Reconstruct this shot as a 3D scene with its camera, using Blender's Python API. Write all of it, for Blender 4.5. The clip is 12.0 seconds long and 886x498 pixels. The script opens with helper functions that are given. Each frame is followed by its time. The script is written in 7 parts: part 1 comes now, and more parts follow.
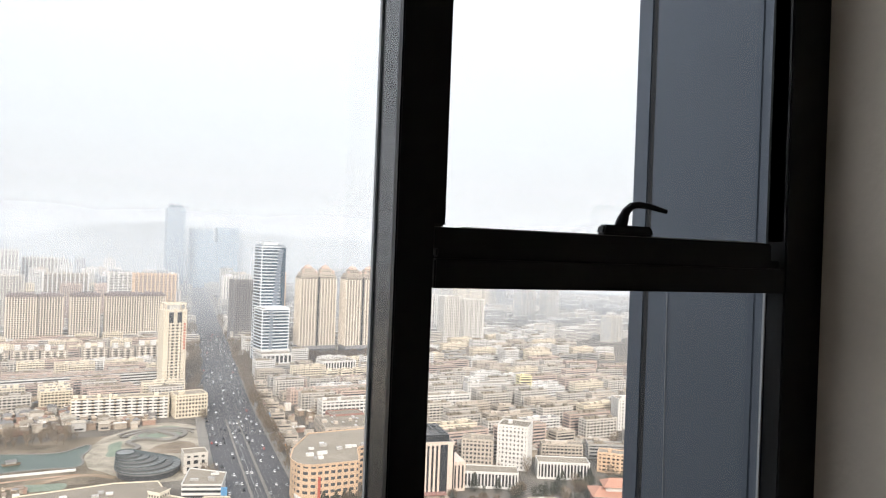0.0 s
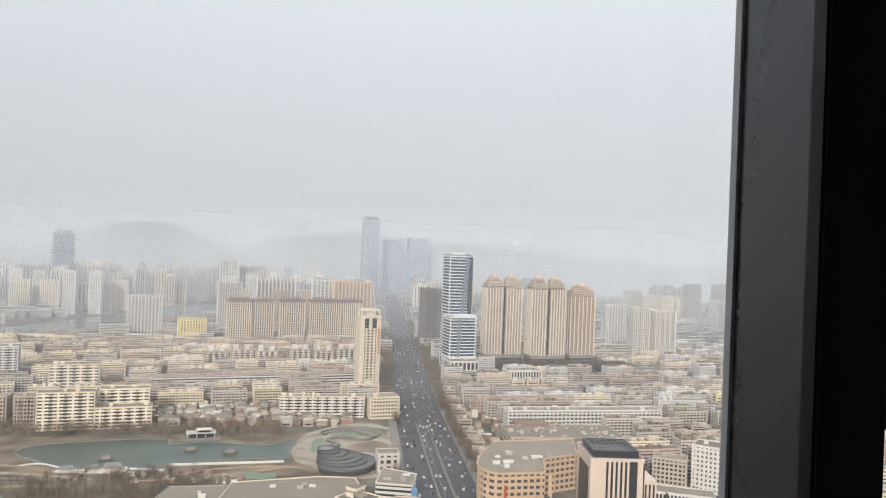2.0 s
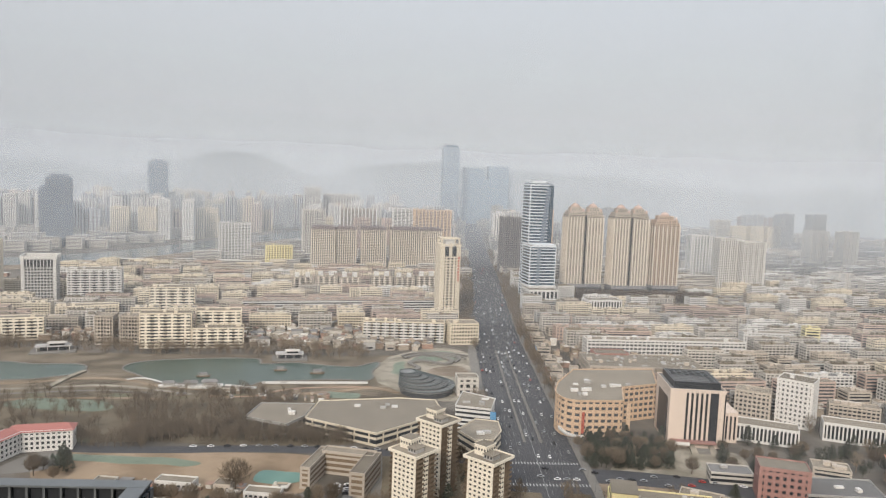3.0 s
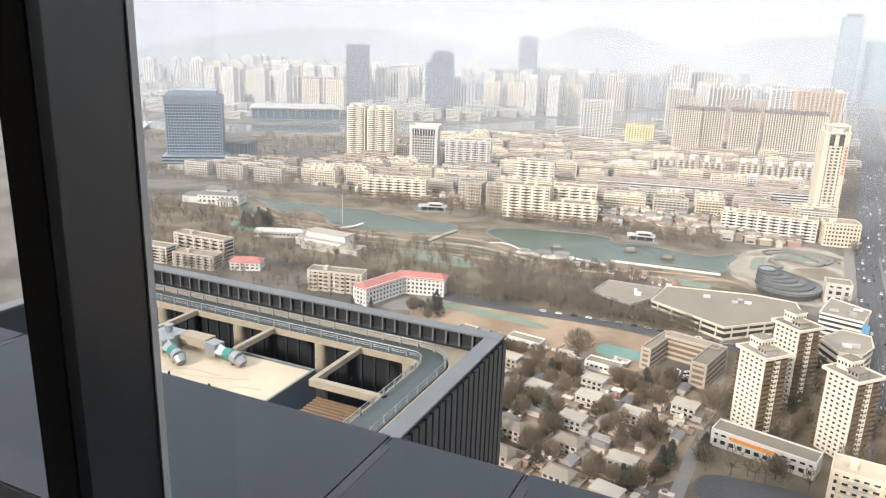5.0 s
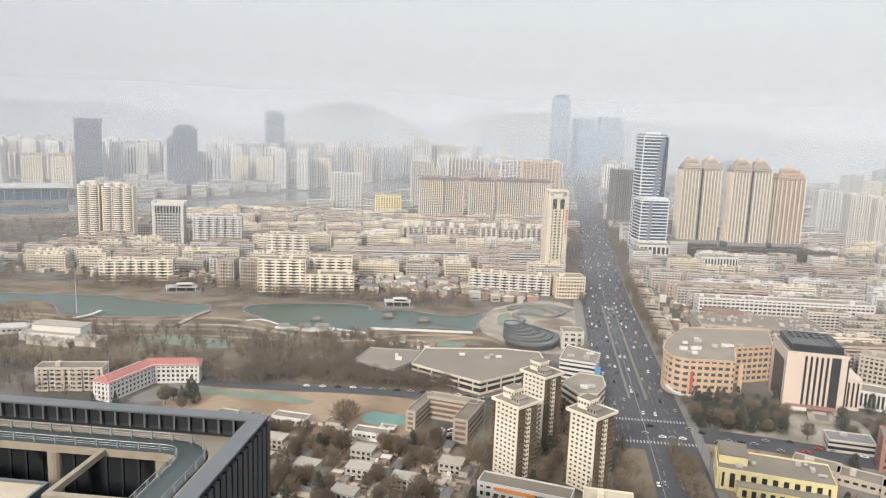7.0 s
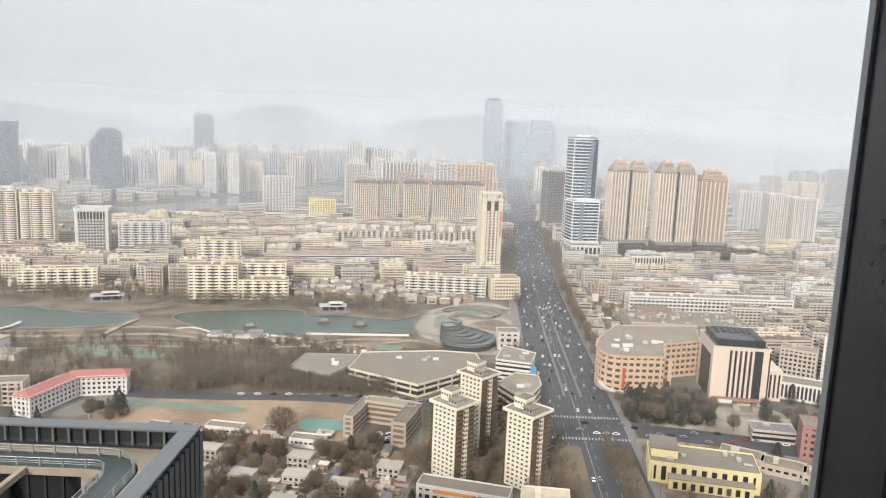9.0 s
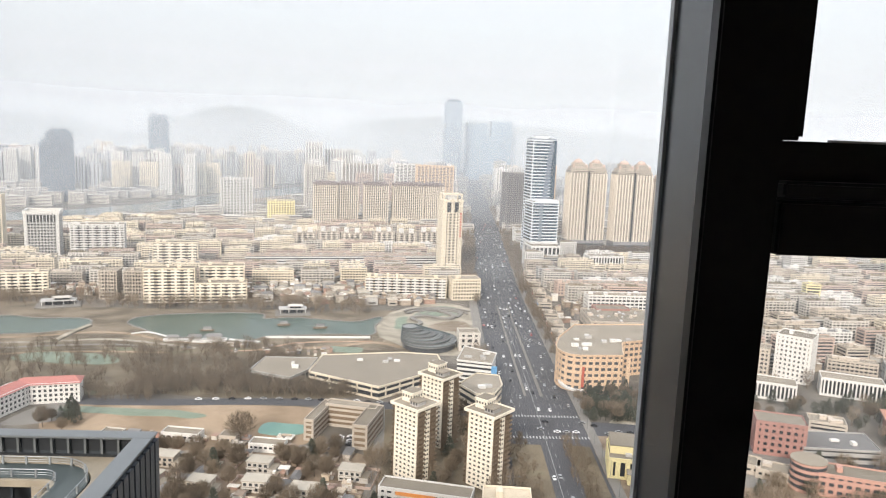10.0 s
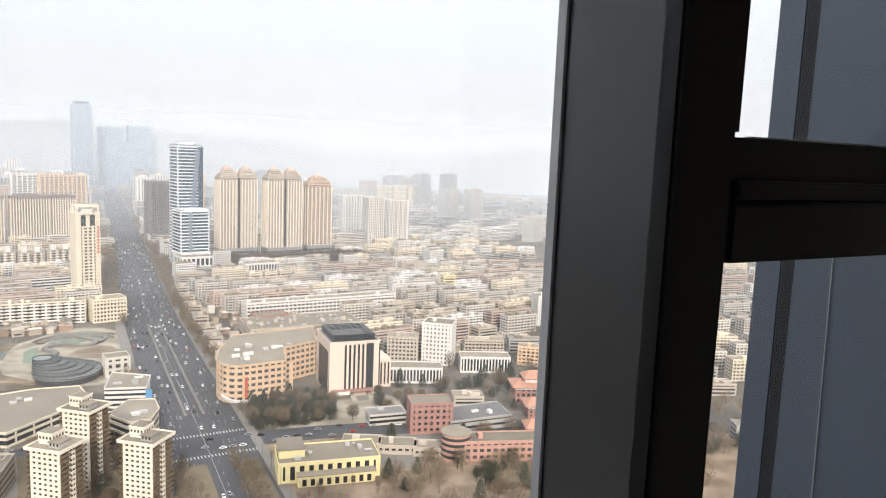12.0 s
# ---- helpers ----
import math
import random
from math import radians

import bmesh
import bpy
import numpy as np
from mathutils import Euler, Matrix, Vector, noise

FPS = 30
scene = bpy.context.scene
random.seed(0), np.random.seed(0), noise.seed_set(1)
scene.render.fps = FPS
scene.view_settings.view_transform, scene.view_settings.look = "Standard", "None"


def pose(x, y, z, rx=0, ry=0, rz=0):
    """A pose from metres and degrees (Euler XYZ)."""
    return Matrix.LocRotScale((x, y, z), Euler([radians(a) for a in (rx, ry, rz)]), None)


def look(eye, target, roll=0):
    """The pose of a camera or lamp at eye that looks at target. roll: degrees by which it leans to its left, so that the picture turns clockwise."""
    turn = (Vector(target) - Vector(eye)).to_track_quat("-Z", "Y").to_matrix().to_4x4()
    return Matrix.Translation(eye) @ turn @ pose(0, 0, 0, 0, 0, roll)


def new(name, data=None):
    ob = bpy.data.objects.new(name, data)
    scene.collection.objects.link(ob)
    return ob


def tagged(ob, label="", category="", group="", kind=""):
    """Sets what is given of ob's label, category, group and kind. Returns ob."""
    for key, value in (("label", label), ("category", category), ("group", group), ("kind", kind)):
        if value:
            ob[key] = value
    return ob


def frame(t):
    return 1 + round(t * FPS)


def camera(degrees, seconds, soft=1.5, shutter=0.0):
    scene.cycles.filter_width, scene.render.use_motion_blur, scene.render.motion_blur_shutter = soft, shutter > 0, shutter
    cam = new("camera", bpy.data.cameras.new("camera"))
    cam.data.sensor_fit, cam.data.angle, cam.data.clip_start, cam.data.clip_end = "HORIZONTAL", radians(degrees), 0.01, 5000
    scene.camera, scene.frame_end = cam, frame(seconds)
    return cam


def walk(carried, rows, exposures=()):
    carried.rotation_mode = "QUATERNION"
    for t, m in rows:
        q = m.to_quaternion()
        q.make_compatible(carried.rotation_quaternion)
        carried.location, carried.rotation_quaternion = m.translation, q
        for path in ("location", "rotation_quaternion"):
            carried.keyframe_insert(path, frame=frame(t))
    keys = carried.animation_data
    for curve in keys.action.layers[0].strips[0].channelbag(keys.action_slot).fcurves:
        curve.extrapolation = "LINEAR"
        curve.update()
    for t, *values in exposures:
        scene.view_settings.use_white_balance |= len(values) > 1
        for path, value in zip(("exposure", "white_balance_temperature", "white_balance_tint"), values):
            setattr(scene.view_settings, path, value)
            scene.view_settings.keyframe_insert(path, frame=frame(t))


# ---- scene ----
cam = camera(62.05, 12.0, soft=1.15)
PATH = [
    (0, pose(-0.496, -1.200, 180.067, 90.12, -2.15, -23.16)),
    (0.5, pose(-0.507, -1.075, 180.107, 90.19, -1.61, -22.09)),
    (1, pose(-0.483, -0.898, 180.108, 90.59, -1.39, -20.31)),
    (1.5, pose(-0.462, -0.716, 180.124, 91.07, -2.39, -16.24)),
    (2, pose(-0.503, -0.595, 180.146, 90.32, -2.21, -8.78)),
    (2.5, pose(-0.612, -0.586, 180.144, 88.20, -2.25, -3.83)),
    (3, pose(-0.650, -0.603, 180.127, 84.54, -2.19, -2.59)),
    (3.5, pose(-0.663, -0.637, 180.111, 74.14, -1.96, 11.18)),
    (3.7, pose(-0.663, -0.637, 180.106, 74.02, -2.00, 13.88)),
    (5.3, pose(-0.595, -0.637, 180.102, 74.64, -2.00, 25.62)),
    (5.5, pose(-0.565, -0.637, 180.102, 76.22, -2.09, 24.12)),
    (6, pose(-0.527, -0.646, 180.102, 79.26, -2.13, 17.22)),
    (6.5, pose(-0.527, -0.650, 180.102, 80.21, -2.20, 11.14)),
    (7, pose(-0.557, -0.654, 180.102, 80.47, -2.19, 5.77)),
    (7.5, pose(-0.570, -0.654, 180.102, 80.53, -2.17, 1.21)),
    (9.5, pose(-0.433, -0.654, 180.102, 81.00, -2.20, 0.30)),
    (10, pose(-0.350, -0.686, 180.103, 81.10, -2.28, -2.39)),
    (10.5, pose(-0.326, -0.682, 180.121, 81.03, -2.18, -11.11)),
    (11, pose(-0.313, -0.649, 180.117, 81.35, -2.27, -22.37)),
    (11.5, pose(-0.330, -0.556, 180.093, 81.96, -2.34, -27.38)),
    (12, pose(-0.520, -0.428, 180.084, 82.66, -2.32, -29.04)),
]
EXPOSURES = [(0.0, 0.35), (0.5, 0.32), (1.0, 0.23), (1.5, 0.08), (2.0, -0.15), (2.5, -0.28), (3.0, -0.28), (3.3, 0.0), (3.5, 0.22),
             (5.5, 0.46), (6.5, 0.06), (7.5, 0.02), (9.5, 0.2), (10.5, 0.42), (11.5, 0.50), (12.0, 0.34)]
walk(cam, PATH, EXPOSURES)

# ---- world and sun ----
SUN_EL, SUN_AZ = 27.0, 198.0        # degrees; azimuth clockwise from the view over the avenue
world = bpy.data.worlds.new("hazy_sky")
scene.world = world
world.use_nodes = True
wn, wl = world.node_tree.nodes, world.node_tree.links
wn.clear()
sky = wn.new("ShaderNodeTexSky")
sky.sky_type, sky.sun_disc = "NISHITA", False
sky.sun_elevation, sky.sun_rotation = radians(SUN_EL), radians(SUN_AZ)
sky.dust_density, sky.air_density = 6.0, 1.2
b_sky, b_veil, add, w_out = (wn.new("ShaderNodeBackground"), wn.new("ShaderNodeBackground"), wn.new("ShaderNodeAddShader"),
                             wn.new("ShaderNodeOutputWorld"))
b_sky.inputs["Strength"].default_value = 0.035
b_veil.inputs["Color"].default_value, b_veil.inputs["Strength"].default_value = (0.925, 0.962, 1.0, 1), 1.0
way, up, lift = wn.new("ShaderNodeTexCoord"), wn.new("ShaderNodeSeparateXYZ"), wn.new("ShaderNodeMapRange")
lift.inputs["From Min"].default_value, lift.inputs["From Max"].default_value = 0.0, 0.9      # an overcast sky is brightest overhead
lift.inputs["To Min"].default_value, lift.inputs["To Max"].default_value = 0.52, 1.62
wl.new(way.outputs["Generated"], up.inputs[0])
wl.new(up.outputs["Z"], lift.inputs["Value"])
wl.new(lift.outputs[0], b_veil.inputs["Strength"])
wl.new(sky.outputs[0], b_sky.inputs["Color"])
wl.new(b_sky.outputs[0], add.inputs[0])
wl.new(b_veil.outputs[0], add.inputs[1])
wl.new(add.outputs[0], w_out.inputs["Surface"])

sun = new("sun", bpy.data.lights.new("sun", "SUN"))
sun.data.energy, sun.data.angle, sun.data.color = 3.1, radians(7), (1.0, 0.93, 0.83)
sun.matrix_world = look((0, 0, 0), (-math.sin(radians(SUN_AZ)) * math.cos(radians(SUN_EL)), -math.cos(radians(SUN_AZ)) * math.cos(radians(SUN_EL)),
                                    -math.sin(radians(SUN_EL))))


# ---- materials ----
def mat(name, color, rough=0.8, metal=0.0, scale=0.5, vary=0.25, bump=0.0, rand=0.0, spec=0.5, fine=14.0):
    """A surface with stains at one scale, grain at a finer one and, with rand, a tone of its own for each piece."""
    m = bpy.data.materials.new(name)
    m.use_nodes = True
    n, l = m.node_tree.nodes, m.node_tree.links
    p = n["Principled BSDF"]
    p.inputs["Roughness"].default_value, p.inputs["Metallic"].default_value = rough, metal
    p.inputs["Specular IOR Level"].default_value = spec
    geo = n.new("ShaderNodeNewGeometry")
    big, small = n.new("ShaderNodeTexNoise"), n.new("ShaderNodeTexNoise")
    big.inputs["Scale"].default_value, small.inputs["Scale"].default_value = scale, scale * fine
    big.inputs["Detail"].default_value = 4
    l.new(geo.outputs["Position"], big.inputs["Vector"])
    l.new(geo.outputs["Position"], small.inputs["Vector"])
    s1 = n.new("ShaderNodeMath")
    s1.operation = "MULTIPLY_ADD"
    s1.inputs[1].default_value, s1.inputs[2].default_value = vary * 2.0, 1 - vary
    l.new(big.outputs["Fac"], s1.inputs[0])
    s2 = n.new("ShaderNodeMath")
    s2.operation = "MULTIPLY_ADD"
    s2.inputs[1].default_value, s2.inputs[2].default_value = vary, -vary * 0.5
    l.new(small.outputs["Fac"], s2.inputs[0])
    tot = n.new("ShaderNodeMath")
    l.new(s1.outputs[0], tot.inputs[0])
    l.new(s2.outputs[0], tot.inputs[1])
    last = tot
    if rand:
        info = n.new("ShaderNodeObjectInfo")
        s3 = n.new("ShaderNodeMath")
        s3.operation = "MULTIPLY_ADD"
        s3.inputs[1].default_value, s3.inputs[2].default_value = 2 * rand, 1 - rand
        l.new(info.outputs["Random"], s3.inputs[0])
        mul = n.new("ShaderNodeMath")
        mul.operation = "MULTIPLY"
        l.new(tot.outputs[0], mul.inputs[0])
        l.new(s3.outputs[0], mul.inputs[1])
        last = mul
    mix = n.new("ShaderNodeVectorMath")
    mix.operation = "SCALE"
    mix.inputs[0].default_value = color
    l.new(last.outputs[0], mix.inputs["Scale"])
    l.new(mix.outputs[0], p.inputs["Base Color"])
    if bump:
        b = n.new("ShaderNodeBump")
        b.inputs["Strength"].default_value, b.inputs["Distance"].default_value = bump, 0.02
        l.new(small.outputs["Fac"], b.inputs["Height"])
        l.new(b.outputs[0], p.inputs["Normal"])
    return m


def two_tone(name, a, b, scale, rough=0.95, third=None):
    """Ground of two colours in patches, with grain."""
    m = mat(name, (1, 1, 1), rough, 0, scale * 6, 0.22, spec=0.2)
    n, l = m.node_tree.nodes, m.node_tree.links
    sc = next(k for k in n if k.type == "VECT_MATH")
    geo = next(k for k in n if k.type == "NEW_GEOMETRY")
    t, r = n.new("ShaderNodeTexNoise"), n.new("ShaderNodeValToRGB")
    t.inputs["Scale"].default_value, t.inputs["Detail"].default_value = scale, 8
    l.new(geo.outputs["Position"], t.inputs["Vector"])
    l.new(t.outputs["Fac"], r.inputs["Fac"])
    r.color_ramp.elements[0].position, r.color_ramp.elements[0].color = 0.40, (*a, 1)
    r.color_ramp.elements[1].position, r.color_ramp.elements[1].color = 0.60, (*b, 1)
    if third:
        e = r.color_ramp.elements.new(0.70)
        e.color = (*third, 1)
    l.new(r.outputs["Color"], sc.inputs[0])
    return m


M = {
    "frame": mat("black_aluminium", (0.005, 0.006, 0.0075), 0.45, 0.0, 6, 0.2, spec=0.18),
    # lighter copy of the frame metal: window light on mullion sides, as colour
    "frame_lit": mat("lit_side_aluminium", (0.026, 0.031, 0.036), 0.27, 0.0, 6, 0.12),
    "gasket": mat("rubber_gasket", (0.45, 0.46, 0.46), 0.6),
    "ledge": mat("dark_blue_ledge", (0.023, 0.032, 0.047), 0.5, 0.1, 3, 0.25),
    "vein": mat("stained_joint", (0.027, 0.0335, 0.045), 0.4, 0, 20, 0.4),
    "plaster": mat("beige_plaster", (0.76, 0.69, 0.60), 0.9, 0, 3, 0.08, 0.1),
    "ceiling": mat("white_ceiling", (0.85, 0.84, 0.82), 0.9, 0, 3, 0.05),
    "carpet": mat("grey_carpet", (0.30, 0.29, 0.28), 1.0, 0, 8, 0.2, 0.2),
    "panel": mat("blue_grey_panel", (0.098, 0.123, 0.158), 0.45, 0.2, 1.5, 0.12),
    "panel_dark": mat("dark_panel", (0.043, 0.052, 0.063), 0.45, 0.3, 0.4, 0.2, rand=0.12),
    "cap": mat("metal_coping", (0.15, 0.162, 0.168), 0.45, 0.4, 0.3, 0.18),
    # near-black for vents and groove; also painted shade of slots and roof well
    "black": mat("black_and_void_shade", (0.009, 0.012, 0.016), 0.7, 0, 0.5, 0.3),
    "galv": mat("galvanised_steel", (0.30, 0.32, 0.33), 0.45, 0.5, 1.2, 0.2),
    "green_fan": mat("green_fan_paint", (0.03, 0.17, 0.15), 0.4, 0, 2, 0.2),
    "tan_steel": mat("weathered_tan_concrete", (0.29, 0.25, 0.19), 0.85, 0, 0.6, 0.3, 0.2),
    "deck": mat("sandy_roof_screed", (0.47, 0.40, 0.30), 0.95, 0, 0.12, 0.28, 0.2),
    "track": mat("steel_track", (0.075, 0.092, 0.092), 0.5, 0.4, 0.7, 0.2),
    "rust": mat("rust_stain", (0.16, 0.10, 0.06), 0.9, 0, 1.2, 0.4),
    "asphalt": mat("asphalt", (0.072, 0.072, 0.076), 0.9, 0, 0.03, 0.3, spec=0.3),
    "paint": mat("road_paint", (0.42, 0.42, 0.41), 0.8, 0, 0.5, 0.3),
    "paving": mat("pavement_slabs", (0.18, 0.168, 0.15), 0.9, 0, 0.06, 0.28),
    "water": mat("green_water", (0.046, 0.073, 0.057), 0.28, 0, 0.02, 0.2, spec=0.28),
    "river": mat("grey_water", (0.12, 0.15, 0.16), 0.15, 0, 0.01, 0.2),
    "sand": two_tone("sandy_earth", (0.17, 0.135, 0.10), (0.27, 0.22, 0.17), 0.03),
    "bank": two_tone("brown_bank_earth", (0.105, 0.086, 0.062), (0.195, 0.16, 0.118), 0.04),
    "dirt": two_tone("orange_dirt", (0.22, 0.162, 0.11), (0.31, 0.235, 0.165), 0.03),
    "ground": two_tone("winter_ground", (0.09, 0.08, 0.068), (0.17, 0.152, 0.13), 0.02, third=(0.15, 0.125, 0.10)),
    "park": two_tone("dry_park_ground", (0.10, 0.082, 0.058), (0.18, 0.148, 0.105), 0.03, third=(0.15, 0.15, 0.10)),
    "orange_earth": two_tone("reddish_earth", (0.30, 0.19, 0.13), (0.40, 0.28, 0.20), 0.05),
    "garden": two_tone("courtyard_ground", (0.15, 0.113, 0.08), (0.27, 0.21, 0.155), 0.05),
    "plaza": two_tone("dusty_pale_plaza", (0.22, 0.198, 0.155), (0.36, 0.32, 0.26), 0.06, third=(0.25, 0.26, 0.20)),
    "net": mat("green_dust_net", (0.165, 0.20, 0.15), 0.9, 0, 0.08, 0.3),
    "teal": mat("teal_sheet", (0.13, 0.235, 0.20), 0.7, 0, 0.1, 0.2),
    "bark": mat("bark", (0.11, 0.085, 0.065), 0.95, 0, 1, 0.3),
    "twig": mat("bare_twigs", (0.155, 0.122, 0.088), 0.95, 0, 0.05, 0.3, rand=0.25),
    "pine": mat("dark_evergreen", (0.055, 0.06, 0.042), 0.9, 0, 0.1, 0.3, rand=0.2),
    "hill": two_tone("far_hill", (0.045, 0.055, 0.05), (0.075, 0.08, 0.07), 0.002),
    "band_white": mat("white_metal_floor_band", (0.62, 0.65, 0.68), 0.5, 0, 0.1, 0.1),
    "navy": mat("navy_glazing", (0.16, 0.19, 0.235), 0.3, 0.1, 0.03, 0.2, rand=0.1),
    "umber": mat("umber_roof_render", (0.19, 0.165, 0.165), 0.9, 0, 0.1, 0.25, rand=0.1),
    "sandstone": mat("sandstone_render", (0.47, 0.36, 0.275), 0.9, 0, 0.08, 0.14),
    "slate": mat("slate_grey_cladding", (0.21, 0.205, 0.21), 0.8, 0, 0.08, 0.2),
    "pale_blue": mat("pale_blue_glazing", (0.20, 0.27, 0.34), 0.4, 0, 0.02, 0.15),
    "dome": mat("pinkish_dome_tile", (0.46, 0.34, 0.28), 0.8, 0, 0.2, 0.15),
    "rib": mat("ivory_rib_render", (0.62, 0.55, 0.46), 0.9, 0, 0.08, 0.12, rand=0.08),
    "lattice": mat("grey_steel_lattice", (0.21, 0.215, 0.21), 0.55, 0.3, 0.2, 0.25),
    "cream": mat("cream_render", (0.60, 0.53, 0.415), 0.9, 0, 0.08, 0.14, rand=0.10),
    "pale": mat("pale_render", (0.465, 0.435, 0.39), 0.9, 0, 0.08, 0.14, rand=0.14),
    "white": mat("white_tile", (0.575, 0.56, 0.53), 0.7, 0, 0.1, 0.1, rand=0.06),
    "tan": mat("tan_render", (0.41, 0.362, 0.305), 0.9, 0, 0.08, 0.16, rand=0.14),
    "pink": mat("pink_render", (0.43, 0.335, 0.285), 0.9, 0, 0.08, 0.16, rand=0.12),
    "ochre": mat("ochre_tile", (0.54, 0.39, 0.265), 0.85, 0, 0.08, 0.14, rand=0.05),
    "yellow": mat("yellow_render", (0.68, 0.60, 0.34), 0.85, 0, 0.1, 0.12),
    "brick": mat("red_brick", (0.30, 0.165, 0.14), 0.9, 0, 0.1, 0.2),
    "salmon": mat("salmon_brick", (0.43, 0.255, 0.205), 0.9, 0, 0.1, 0.16),
    "grey": mat("grey_concrete", (0.36, 0.35, 0.33), 0.9, 0, 0.08, 0.2, rand=0.15),
    "brown": mat("brown_weathered_render", (0.165, 0.122, 0.083), 0.9, 0, 0.12, 0.3),
    "towerwall": mat("ivory_render", (0.70, 0.64, 0.53), 0.9, 0, 0.1, 0.14),
    "stonepink": mat("pinkish_stone_cladding", (0.60, 0.50, 0.42), 0.7, 0, 0.1, 0.08),
    "glass_dark": mat("dark_glazing", (0.03, 0.033, 0.037), 0.3, 0, 0.15, 0.35, rand=0.2, spec=0.2),
    "bluegrey": mat("blue_grey_cladding", (0.21, 0.26, 0.32), 0.4, 0.1, 0.05, 0.2, rand=0.06),
    "glass_blue": mat("blue_glazing", (0.05, 0.082, 0.115), 0.15, 0.1, 0.05, 0.25, rand=0.1),
    "glass_grey": mat("grey_glazing", (0.07, 0.074, 0.08), 0.3, 0, 0.15, 0.3, rand=0.2, spec=0.25),
    "roof": mat("weathered_roof", (0.205, 0.178, 0.14), 0.95, 0, 0.06, 0.3, rand=0.22),
    "pale_roof": mat("pale_flat_roof", (0.33, 0.30, 0.25), 0.95, 0, 0.15, 0.2, rand=0.15),
    "roof_grey": mat("grey_roof", (0.165, 0.16, 0.155), 0.9, 0, 0.06, 0.3, rand=0.2),
    "roof_red": mat("red_tile_roof", (0.35, 0.14, 0.12), 0.85, 0, 0.15, 0.16),
    "roof_orange": mat("orange_tile_roof", (0.40, 0.21, 0.145), 0.85, 0, 0.15, 0.16, rand=0.08),
    "red_sign": mat("red_sign_paint", (0.40, 0.10, 0.065), 0.6),
    "orange_sign": mat("orange_sign_paint", (0.70, 0.28, 0.08), 0.6),
    "blue_sign": mat("blue_sign_paint", (0.10, 0.26, 0.45), 0.5),
    "car_white": mat("white_car_paint", (0.75, 0.75, 0.75), 0.3, 0, 1, 0.03),
    "car_grey": mat("silver_car_paint", (0.35, 0.36, 0.37), 0.3, 0.4, 1, 0.03),
    "car_black": mat("black_car_paint", (0.03, 0.03, 0.035), 0.25, 0, 1, 0.05),
    "car_red": mat("red_car_paint", (0.40, 0.05, 0.04), 0.3, 0, 1, 0.05),
    "car_blue": mat("blue_paint", (0.05, 0.14, 0.45), 0.35, 0, 1, 0.05),
    "tyre": mat("tyre_rubber", (0.02, 0.02, 0.02), 0.9),
}


def clear_glass():
    m = bpy.data.materials.new("clear_window_glass")
    m.use_nodes = True
    n, l = m.node_tree.nodes, m.node_tree.links
    n.clear()
    o, mx, tr, gl = n.new("ShaderNodeOutputMaterial"), n.new("ShaderNodeMixShader"), n.new("ShaderNodeBsdfTransparent"), n.new("ShaderNodeBsdfGlossy")
    mx.inputs["Fac"].default_value, gl.inputs["Roughness"].default_value = 0.03, 0.02
    tr.inputs["Color"].default_value = (0.985, 0.98, 0.985, 1)
    l.new(tr.outputs[0], mx.inputs[1])
    l.new(gl.outputs[0], mx.inputs[2])
    l.new(mx.outputs[0], o.inputs["Surface"])
    return m


def mist(name, amount, fade, top):
    """Thin drifting haze: lets most light through and scatters the rest; thins out at the ground and high up."""
    m = bpy.data.materials.new(name)
    m.use_nodes = True
    n, l = m.node_tree.nodes, m.node_tree.links
    n.clear()
    o, mx, tr, both = (n.new("ShaderNodeOutputMaterial"), n.new("ShaderNodeMixShader"), n.new("ShaderNodeBsdfTransparent"),
                       n.new("ShaderNodeMixShader"))
    df, tl = n.new("ShaderNodeBsdfDiffuse"), n.new("ShaderNodeBsdfTranslucent")
    df.inputs["Color"].default_value = tl.inputs["Color"].default_value = (0.805, 0.86, 0.92, 1)
    both.inputs["Fac"].default_value = 0.5
    geo, sep, low, high, mul, nz, amt = (n.new("ShaderNodeNewGeometry"), n.new("ShaderNodeSeparateXYZ"), n.new("ShaderNodeMapRange"),
                                         n.new("ShaderNodeMapRange"), n.new("ShaderNodeMath"), n.new("ShaderNodeTexNoise"), n.new("ShaderNodeMath"))
    l.new(geo.outputs["Position"], sep.inputs[0])
    low.interpolation_type = high.interpolation_type = "SMOOTHSTEP"
    for node, a, b, c, d in ((low, 0, 30, 0, 1), (high, fade, top, 1, 0)):
        node.inputs["From Min"].default_value, node.inputs["From Max"].default_value = a, b
        node.inputs["To Min"].default_value, node.inputs["To Max"].default_value = c, d
        l.new(sep.outputs["Z"], node.inputs["Value"])
    nz.inputs["Scale"].default_value, nz.inputs["Detail"].default_value = 0.0022, 2
    l.new(geo.outputs["Position"], nz.inputs["Vector"])
    amt.operation = mul.operation = "MULTIPLY"
    l.new(low.outputs[0], mul.inputs[0])
    l.new(high.outputs[0], mul.inputs[1])
    vary = n.new("ShaderNodeMath")
    vary.operation = "MULTIPLY_ADD"
    vary.inputs[1].default_value, vary.inputs[2].default_value = amount * 0.7, amount * 0.65
    l.new(nz.outputs["Fac"], vary.inputs[0])
    l.new(mul.outputs[0], amt.inputs[0])
    l.new(vary.outputs[0], amt.inputs[1])
    l.new(df.outputs[0], both.inputs[1])
    l.new(tl.outputs[0], both.inputs[2])
    l.new(amt.outputs[0], mx.inputs["Fac"])
    l.new(tr.outputs[0], mx.inputs[1])
    l.new(both.outputs[0], mx.inputs[2])
    l.new(mx.outputs[0], o.inputs["Surface"])
    return m


M["glass"] = clear_glass()


